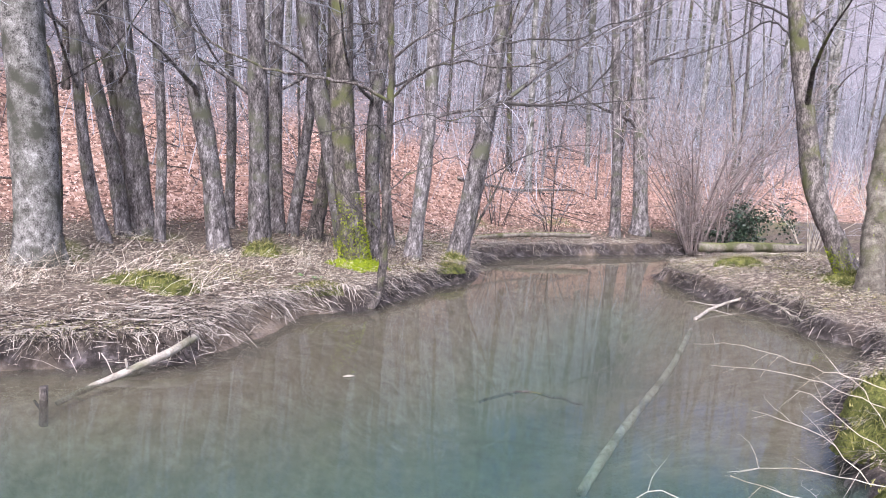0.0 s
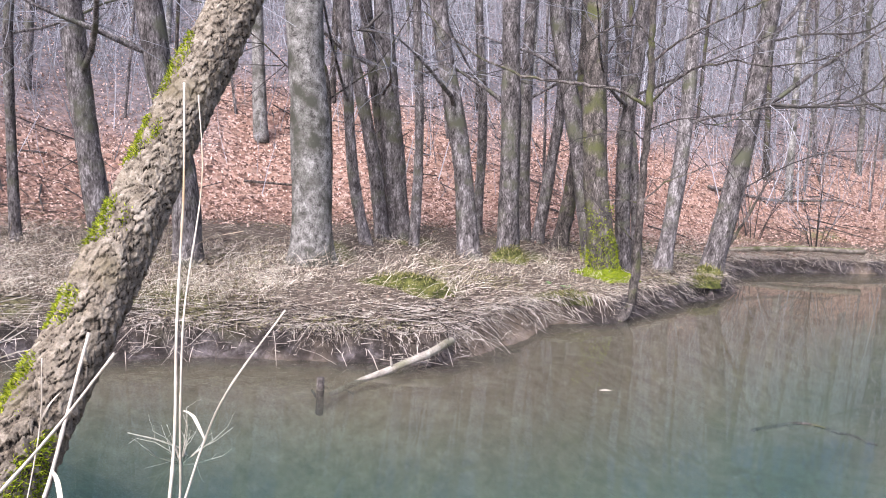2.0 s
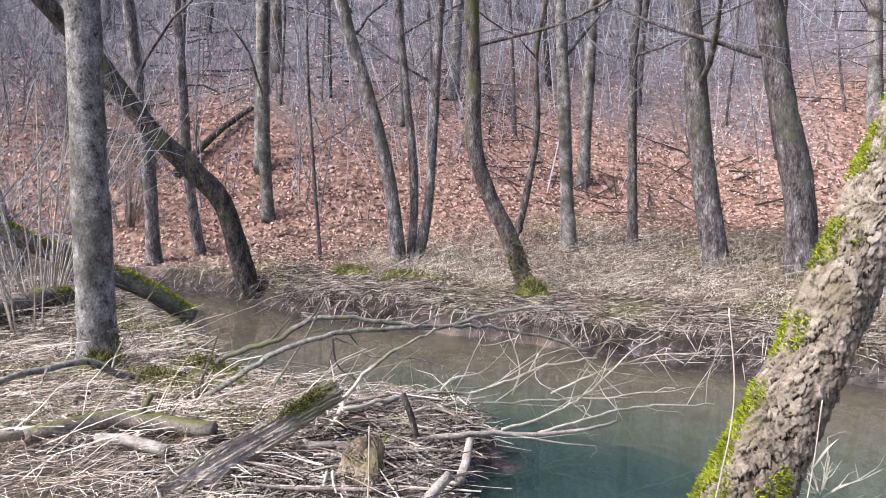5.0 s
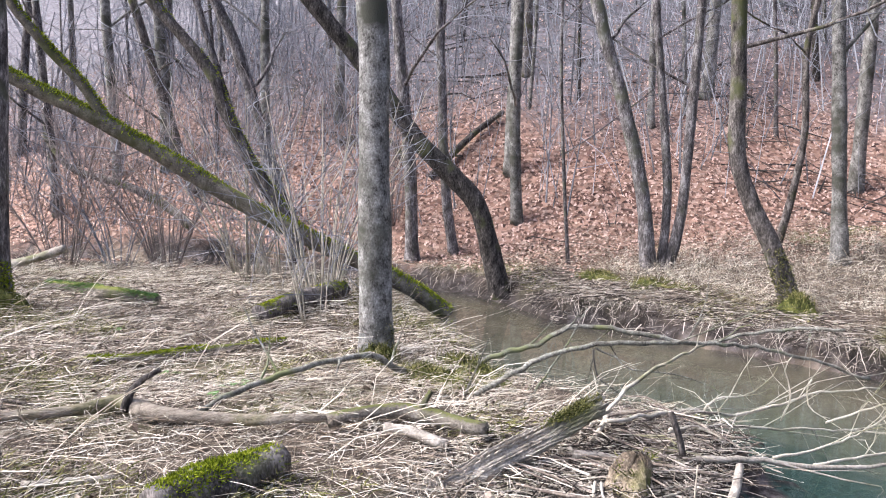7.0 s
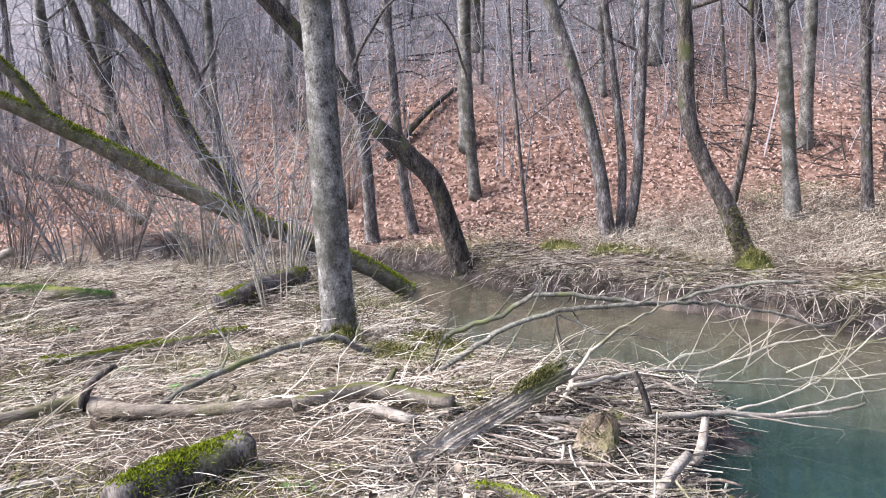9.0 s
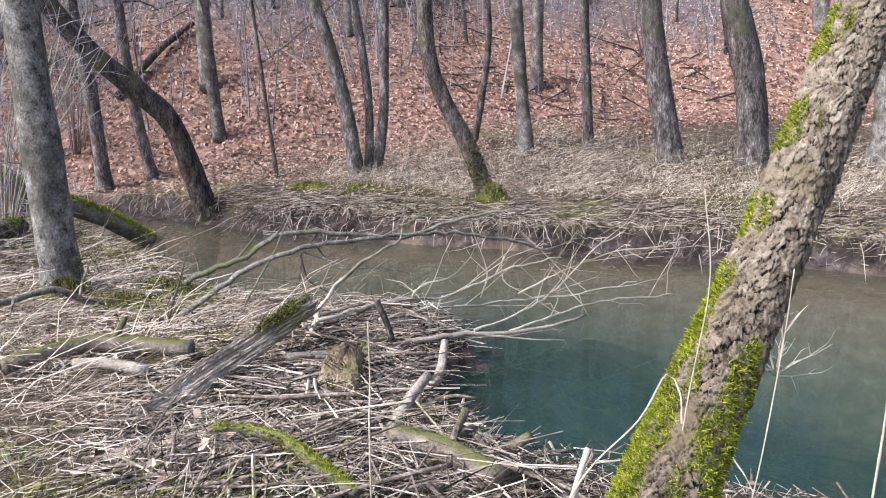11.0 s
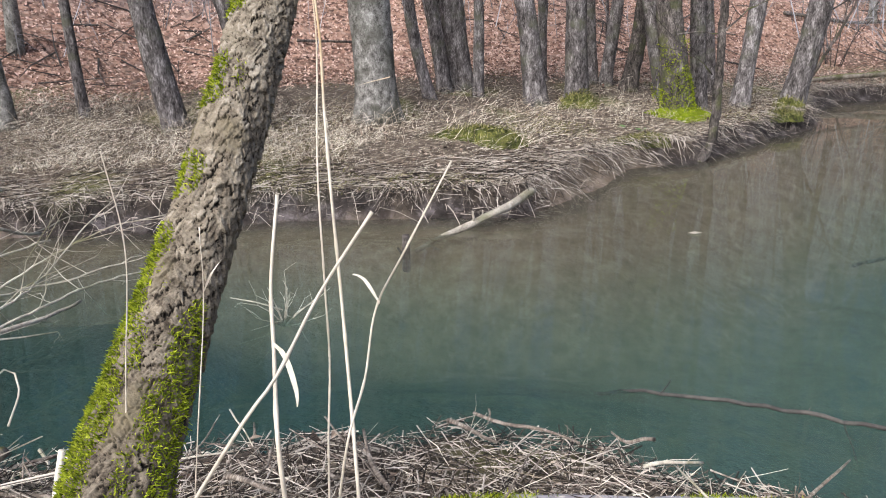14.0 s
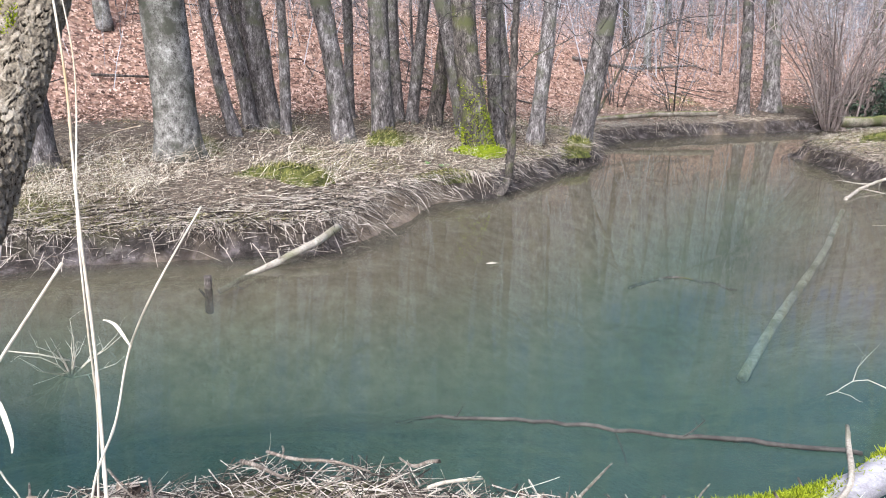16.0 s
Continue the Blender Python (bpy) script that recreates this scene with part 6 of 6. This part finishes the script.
# ---- the fallen mossy tree ----
def fallen_tree():
    rng = np.random.RandomState(501)
    root = thing("fallen_tree", "fallen tree with mossy trunk leaning over the channel", "tree")
    base = np.array((-10.71, 4.09, -0.02))
    root.location = base

    def limb(name, pts, radii, label="", mat=None, shoots=26):
        soup = Soup()
        add_tube(soup, spline(pts, 0.08) - base, radii, 14, 0.05, rng)
        stem = part(name, soup, mat or M_MOSSTRUNK, root, label)
        line = spline(pts, 0.03) - base
        k = rng.randint(1, len(line) - 1, int(len(line) * shoots))
        k = k[(np.sin(k * 0.11) + 0.7 * np.sin(k * 0.043 + 1) + rng.randn(len(k)) * 0.5) > -0.7]
        d = line[k + 1] - line[k - 1]
        side = np.cross(d, (0, 0, 1.0))
        side /= np.linalg.norm(side, axis=1)[:, None]
        up = np.cross(side, d)
        up /= np.linalg.norm(up, axis=1)[:, None]
        g = rng.randn(len(k)) * 0.62
        out = side * np.sin(g)[:, None] + up * np.cos(g)[:, None]
        r = np.interp(k / len(line), np.linspace(0, 1, len(radii)), radii)
        p = line[k] + out * (r * 0.95)[:, None]
        sticks(p, out + rng.randn(len(k), 3) * 0.45, 0.015 + 0.02 * rng.rand(len(k)), 0.005 + 0.004 * rng.rand(len(k)), rng.randn(len(k), 3) * 0.3, M_MOSS, "moss", "", "", stem, 3, 0.25)
        return stem

    limb("trunk", [(-10.71, 4.09, -0.02), (-10.84, 3.49, 0.43), (-11.19, 2.26, 1.10), (-11.41, 1.56, 1.54), (-11.70, 0.34, 2.34), (-11.96, -0.61, 2.87), (-12.14, -1.50, 3.41)], (0.105, 0.1, 0.07))
    limb("limb", [(-11.70, 0.33, 2.38), (-11.70, 0.09, 2.80), (-11.74, -0.24, 3.21), (-11.77, -0.53, 3.63), (-11.85, -0.68, 4.14)], (0.06, 0.045))
    limb("limb", [(-11.13, 2.54, 0.90), (-11.29, 2.29, 1.19), (-11.46, 1.92, 1.82), (-11.61, 1.63, 2.50), (-11.62, 1.51, 2.90), (-11.76, 1.20, 3.36), (-11.88, 0.85, 3.83), (-12.00, 0.60, 4.41)], (0.085, 0.06), "dark curved limb with moss", M_DARKBARK, 8)
    tw = Soup()
    for k in range(16):
        t = rng.rand()
        p = np.array((-11.43, 2.42, 0.9)) * (1 - t) + np.array((-13.2, -2.0, 3.4)) * t
        branching(tw, rng, p - base, rng.randn(3) + [0, 0, 1], 0.5 + rng.rand() * 0.7, 0.01, 1, 3)
    tagged(part("twig_spray", tw, M_TWIG, root), kind="stuff")


fallen_tree()
tree("leaning grey tree at the bend of the channel", [(-15.10, 3.21, 0), (-15.19, 2.78, 2.00), (-15.26, 2.36, 3.67), (-15.31, 2.03, 4.47)], 0.119, None, 9, 4, 510, "trees behind the channel")
tree("thin leaning grey tree at the bend", [(-16.47, 3.17, 0), (-16.46, 2.53, 2.25), (-16.79, 1.94, 4.64)], 0.08, None, 9, 4, 511, "trees behind the channel")
tree("crooked dark tree behind the channel", [(-18.37, 2.41, 0), (-18.14, 1.86, 1.3), (-18.37, 1.44, 2.89), (-18.26, 1.03, 4.48)], 0.11, M_DARKBARK, 9, 5, 512, "trees behind the channel", low=1.8)
tree("slim grey tree behind the channel", [(-19.38, -0.63, 0), (-19.38, -0.7, 2.52), (-19.5, -0.77, 4.79)], 0.1, None, 9, 5, 513, "trees behind the channel", low=1.8)
tree("grey tree among brush behind the channel", [(-16.96, -2.37, 0), (-17.02, -2.34, 2.49), (-17.08, -2.41, 4.62)], 0.12, None, 9, 5, 514, "trees behind the channel", low=2)
tree("slim dark tree among brush", [(-15.39, -2.82, 0), (-15.51, -2.68, 2.45), (-15.72, -2.54, 4.6)], 0.07, M_DARKBARK, 8, 5, 515, "trees behind the channel", low=1.6)
tree("pale grey tree among brush", [(-19.5, 1.5, 0), (-19.6, 1.52, 2.99), (-19.7, 1.48, 5.52)], 0.14, M_BEECH, 10, 5, 516, "trees behind the channel", low=2)
log("crooked dead tree fallen in the brush", [(-16.47, 1.62, 0.69), (-16.91, 1.29, 1), (-17.25, 0.62, 1.41), (-17.7, -0.27, 1.73), (-18.04, -0.71, 2.36)], (0.09, 0.07, 0.05), M_DARKBARK, 517, stubs=4)


# ---- the thin tree at the water's edge, with its long branches ----
def river_tree():
    rng = np.random.RandomState(601)
    root = thing("thin_tree", "thin mossy tree with long spreading branches at the water", "tree")
    base = np.array((-0.86, 10.46, -0.02))
    root.location = base

    def limb(name, pts, radii, mat, sides=7):
        soup = Soup()
        line = spline(pts, 0.1) - base
        line[1:-1] += rng.randn(len(line) - 2, 3) * 0.008
        add_tube(soup, line, radii, sides, 0.05, rng)
        part(name, soup, mat, root)
        return line

    limb("trunk", [(-0.86, 10.46, -0.02), (-0.71, 10.55, 0.23), (-0.68, 10.55, 0.79), (-0.69, 10.55, 1.60), (-0.68, 10.55, 2.65), (-0.74, 10.55, 3.95), (-0.74, 10.55, 4.98)], (0.065, 0.05, 0.045, 0.04, 0.03), M_DARKBARK, 10)
    twigs = Soup()
    for pts, r in (
        ([(-0.68, 10.55, 2.65), (-1.06, 10.45, 2.84), (-1.67, 10.35, 2.90), (-2.27, 10.25, 2.97), (-2.88, 10.20, 3.22), (-3.47, 10.15, 3.66)], 0.024),
        ([(-0.66, 10.55, 2.73), (-0.30, 10.51, 3.07), (0.15, 10.46, 3.23), (0.76, 10.40, 3.20), (1.36, 10.34, 3.32)], 0.018),
        ([(-0.68, 10.55, 3.22), (-0.30, 10.45, 3.52), (0.29, 10.35, 3.82), (0.74, 10.30, 3.97)], 0.018),
        ([(-0.74, 10.55, 1.43), (-0.44, 10.45, 1.74), (0.02, 10.35, 1.98), (0.32, 10.30, 2.08)], 0.012),
        ([(-0.68, 10.55, 3.37), (-0.91, 10.45, 3.62), (-1.36, 10.40, 3.50), (-1.66, 10.35, 3.20)], 0.012),
        ([(-0.71, 10.55, 2.27), (-0.94, 10.35, 2.37), (-1.34, 10.15, 2.27), (-1.64, 10.05, 2.07)], 0.010),
        ([(-0.70, 10.55, 2.37), (-0.34, 10.25, 2.52), (0.06, 10.05, 2.47), (0.46, 9.95, 2.67)], 0.010),
        ([(-0.76, 10.55, 1.02), (-1.04, 10.45, 1.27), (-1.44, 10.35, 1.37)], 0.008),
    ):
        line = limb("limb", pts, (r, r * 0.35), M_DARKBARK)
        for k in range(2, len(line), 1):
            if rng.rand() < 0.8:
                branching(twigs, rng, line[k], line[k] - line[k - 1] + rng.randn(3) * 0.12, 0.25 + rng.rand() * 0.6, 0.0065, 1, 3)
    tagged(part("twig_spray", twigs, M_DARKTWIG, root), kind="stuff")


river_tree()
PALE = "bare boughs of the leaning tree"
branch("dark forked bough over the river", [(1.26, 13.85, 3.04), (2.13, 13.65, 3.02), (2.72, 13.48, 3.19), (3.17, 13.33, 3.70), (3.40, 13.25, 4.12)], 0.026, 0.01, M_DARKTWIG, 611, 12, 0.7, "bough", group=PALE, depth=2)
branch("long dark bough over the river", [(1.26, 13.85, 2.99), (1.99, 13.69, 3.00), (2.86, 13.43, 3.07), (3.90, 13.05, 3.21)], 0.022, 0.007, M_DARKTWIG, 612, 9, 0.6, "bough", group=PALE, depth=2)
branch("thin lower bough over the river", [(1.06, 13.89, 1.56), (1.68, 13.76, 1.99), (2.32, 13.60, 2.30), (3.09, 13.36, 2.38)], 0.013, 0.005, M_DARKTWIG, 613, 10, 0.5, "bough", group=PALE, depth=2)
branch("high dark bough over the river", [(1.31, 13.84, 4.00), (1.96, 13.69, 4.12), (2.60, 13.51, 4.13), (3.08, 13.36, 4.39), (3.63, 13.16, 4.54), (4.02, 13.00, 4.82)], 0.02, 0.007, M_DARKTWIG, 614, 12, 0.7, "bough", group=PALE, depth=2)
branch("thin stem forking from the leaning tree", [(1.02, 13.89, 0.61), (1.23, 13.86, 1.03), (1.47, 13.81, 1.59), (1.67, 13.76, 2.09)], 0.03, 0.012, M_DARKBARK, 615, 5, 0.5, "bough", group=PALE)
branch("bough reaching from the rough leaning tree", [(6.04, 12.27, 3.88), (5.59, 12.54, 4.51), (5.08, 12.82, 4.22), (4.46, 13.12, 3.95), (3.88, 13.37, 3.86)], 0.02, 0.006, M_DARKTWIG, 616, 9, 0.7, "bough", group="boughs of the rough tree", depth=2)
branch("high bough of the rough leaning tree", [(5.89, 12.36, 4.50), (5.42, 12.64, 4.78), (4.87, 12.93, 4.97), (4.03, 13.31, 5.25)], 0.02, 0.006, M_DARKTWIG, 617, 9, 0.7, "bough", group="boughs of the rough tree", depth=2)
branch("broken white-topped branch hanging in a tree", [(-4.09, 10.56, 3.73), (-4.25, 10.51, 3.53), (-4.38, 10.47, 3.48), (-4.14, 10.54, 3.46), (-4.09, 10.56, 3.37)], 0.022, 0.012, M_DARKTWIG, 618, 3, 0.2, "broken_branch", group="")
branch("dead horizontal stick caught in the alders", [(-1.12, 11.61, 1.44), (-0.84, 11.60, 1.47), (-0.40, 11.57, 1.43)], 0.012, 0.008, M_DARKBARK, 619, 1, 0.1, "dead_stick")


# ---- bushes of the far shore ----
def bush(label, x, y, stems, high, spreadness, mat, seed, thick=0.016, fine=0.005):
    rng = np.random.RandomState(seed)
    root = thing("bush", label, "bush", "bare bushes on the far shore")
    root.location = (x, y, z_at(x, y) - 0.05)
    twigs = Soup()
    for k in range(stems):
        a = rng.rand() * 6.283
        out = spreadness * (0.3 + rng.rand())
        h = high * (0.6 + 0.5 * rng.rand())
        s = np.array((math.cos(a) * 0.15, math.sin(a) * 0.15, 0))
        line = spline([s, s + [math.cos(a) * out * 0.3, math.sin(a) * out * 0.3, h * 0.4], s + [math.cos(a) * out * 0.8, math.sin(a) * out * 0.8, h * 0.8], s + [math.cos(a) * out, math.sin(a) * out, h]], 0.25)
        soup = Soup()
        add_tube(soup, line, (thick * (0.6 + 0.7 * rng.rand()), 0.004), 5, 0.04, rng)
        part("stem", soup, mat, root)
        for i in range(2, len(line)):
            branching(twigs, rng, line[i], line[i] - line[i - 1] + rng.randn(3) * 0.16, 0.35 + rng.rand() * 0.6, fine, 1, 3)
    tagged(part("twig_spray", twigs, M_BRUSH if mat is M_BRUSH else M_TWIG, root), kind="stuff")


bush("tall bare bush of many thin stems", 7.62, 18.84, 34, 4.2, 2.2, M_BRUSH, 701, 0.026, 0.009)
bush("bare brown bush on the shore", 8.02, 18.64, 24, 4.2, 2.0, M_BRUSH, 702, 0.026, 0.009)
bush("small bare bush on the far shore", 3.98, 18.97, 9, 1.6, 0.8, M_DARKTWIG, 703, 0.012)
bush("low bare bush at the foot of the slope", 2.75, 19.55, 8, 1.8, 0.8, M_DARKTWIG, 704, 0.012)
bush("thorny pale brush behind the grey tree", -12.12, 2.32, 12, 2.0, 0.9, M_PALETWIG, 705, 0.010)
bush("pale brush at the bend of the channel", -13.89, 0.38, 12, 1.8, 1.0, M_TWIG, 706, 0.010)
bush("bare brush at the edge of the wood", -14.00, -1.98, 12, 2.0, 1.1, M_TWIG, 707, 0.010)
bush("bare sapling clump on the bank", -9.44, 2.09, 5, 1.4, 0.4, M_PALETWIG, 708, 0.010)
bush("pale brush on the river bank", 9.92, 17.53, 14, 1.9, 1.2, M_PALETWIG, 709, 0.010)
bush("bare brush behind the leaning tree", 11.12, 16.68, 14, 2.6, 1.2, M_PALETWIG, 710, 0.012)

bush("dense pale brush under the fallen tree", -10.64, 2.47, 26, 2.2, 0.9, M_PALETWIG, 711, 0.011, 0.005)
bush("pale brush among grass at the channel", -12.39, 1.91, 26, 2.3, 1.1, M_PALETWIG, 712, 0.011, 0.005)
bush("tangled bare brush at the edge of the wood", -13.99, 1.02, 26, 2.6, 1.3, M_BRUSH, 713, 0.011, 0.005)
bush("tangled bare brush beside a thick tree", -13.99, -0.34, 26, 2.8, 1.4, M_BRUSH, 714, 0.011, 0.005)
bush("bare brush on the far side of the channel", -14.76, 4.73, 22, 2.4, 1.3, M_BRUSH, 715, 0.011, 0.005)


def holly():
    rng = np.random.RandomState(720)
    root = thing("holly_bush", "dark green holly bush at the foot of the slope", "bush")
    x, y = 8.81, 18.21
    root.location = (x, y, z_at(x, y))
    for k in range(6):
        soup = Soup()
        a = rng.rand() * 6.283
        add_tube(soup, [(0, 0, -0.05), (math.cos(a) * 0.2, math.sin(a) * 0.2, 0.6), (math.cos(a) * 0.4, math.sin(a) * 0.4, 1.2)], (0.02, 0.006), 6)
        part("stem", soup, M_DARKBARK, root)
    n = 2600
    c = rng.randn(26, 3) * [0.42, 0.42, 0.36] + [0, 0, 0.75]
    p = c[rng.randint(0, 26, n)] + rng.randn(n, 3) * 0.13
    p[:, 2] = np.maximum(p[:, 2], 0.05)
    a, b = rng.randn(n, 3), rng.randn(n, 3)
    a /= np.linalg.norm(a, axis=1)[:, None]
    b = np.cross(a, b)
    b /= np.linalg.norm(b, axis=1)[:, None]
    s = 0.035 + 0.02 * rng.rand(n)[:, None]
    v = np.stack([p - a * s, p - b * s * 0.5, p + a * s, p + b * s * 0.5], 1)
    soup = Soup()
    soup.add(v.reshape(-1, 3), np.arange(n)[:, None] * 4 + [0, 1, 2, 3])
    tagged(part("leaves", soup, M_HOLLY, root, smooth=False), kind="stuff")


holly()


def whips():
    """Thin pale shoots hanging over the water from the near bank."""
    for k, (pts, r) in enumerate((
        ([(2.33, 5.01, 0.62), (2.09, 5.20, 0.67), (1.85, 5.36, 0.71), (1.53, 5.56, 0.78), (1.29, 5.69, 0.73)], 0.0036),
        ([(2.15, 4.77, 0.57), (1.93, 4.95, 0.63), (1.64, 5.14, 0.69), (1.25, 5.36, 0.67)], 0.0036),
        ([(1.69, 4.25, 0.29), (1.49, 4.40, 0.51), (1.34, 4.50, 0.56), (1.16, 4.62, 0.59)], 0.0036),
        ([(1.56, 3.97, 0.40), (1.38, 4.11, 0.40), (1.19, 4.24, 0.39), (0.92, 4.41, 0.30)], 0.0036),
        ([(1.33, 4.02, 0.26), (1.15, 4.15, 0.27), (1.02, 4.23, 0.29), (0.88, 4.32, 0.32)], 0.0036),
        ([(1.98, 4.53, 0.52), (1.87, 4.61, 0.73), (1.76, 4.69, 0.81), (1.71, 4.73, 0.87)], 0.0036),
        ([(1.92, 4.44, 0.41), (1.76, 4.57, 0.52), (1.59, 4.69, 0.67), (1.50, 4.75, 0.68)], 0.0036),
        ([(0.56, 3.5, 0.36), (0.18, 3.67, 0.51), (-0.07, 3.52, 0.51)], 0.004),
    )):
        branch("thin pale shoot hanging over the water", pts, r * 0.7, 0.0012, M_REED, 740 + k, 4, 0.16, "shoot", "shoot", 0.3, "pale shoots over the water")


whips()


def twig_tuft():
    rng = np.random.RandomState(760)
    root = thing("twig_tuft", "tuft of pale twigs standing in the water", "twigs")
    root.location = (-3.84, 4.90, 0.00)
    for k in range(14):
        s = Soup()
        branching(s, rng, (0, 0, -0.05), (rng.randn() * 0.7, rng.randn() * 0.7, 0.8 + rng.rand() * 0.4), 0.2 + rng.rand() * 0.2, 0.005, 1, 4)
        part("twig", s, M_PALETWIG, root)
    s = Soup()
    add_tube(s, [(0, 0, 0.06), (-0.15, -0.05, 0.12), (-0.3, -0.1, 0.16)], (0.006, 0.003), 5)
    part("twig", s, M_PALETWIG, root)


twig_tuft()


def herbs():
    rng = np.random.RandomState(780)
    for x, y, n in ((-7.28, 1.01, 8), (-7.76, 0.59, 7), (-6.92, 0.80, 6), (-1.54, 10.91, 9), (-1.75, 11.02, 8), (-5.34, 1.19, 6), (-5.05, 0.88, 5), (-8.90, 0.27, 6)):
        root = thing("herb", "low green herb among dry grass", "plant", "green herbs")
        root.location = (x, y, z_at(x, y))
        for k in range(n):
            a, size = rng.rand() * 6.283, 0.035 + 0.03 * rng.rand()
            d, e = np.array((math.cos(a), math.sin(a), 0.5)), np.array((-math.sin(a), math.cos(a), 0))
            o = d * 0.03 + np.array((rng.randn() * 0.03, rng.randn() * 0.03, 0.02))
            v = [o, o + d * size * 0.5 + e * size * 0.4, o + d * size * 0.5 + (0, 0, -0.006), o + d * size * 0.5 - e * size * 0.4, o + d * size * (1.1, 1.1, 0.7)]
            s = Soup()
            s.add(v, np.array([(0, 1, 2), (0, 2, 3), (1, 4, 2), (2, 4, 3)]))
            part("leaf", s, M_HERB, root)


herbs()
leaf_soup = Soup()
leaf_soup.add([(-0.06, 0, 0.0), (-0.01, -0.035, 0.006), (0.0, 0, 0.002), (0.06, 0.01, 0.004), (0.0, 0.035, 0.008)], np.array([(0, 1, 2), (1, 3, 2), (2, 3, 4), (0, 2, 4)]))
floating = tagged(part("floating_leaf", leaf_soup, M_REED, None), "yellow leaf floating on the river", "leaf")
floating.location = (-1.16, 7.24, 0.006)
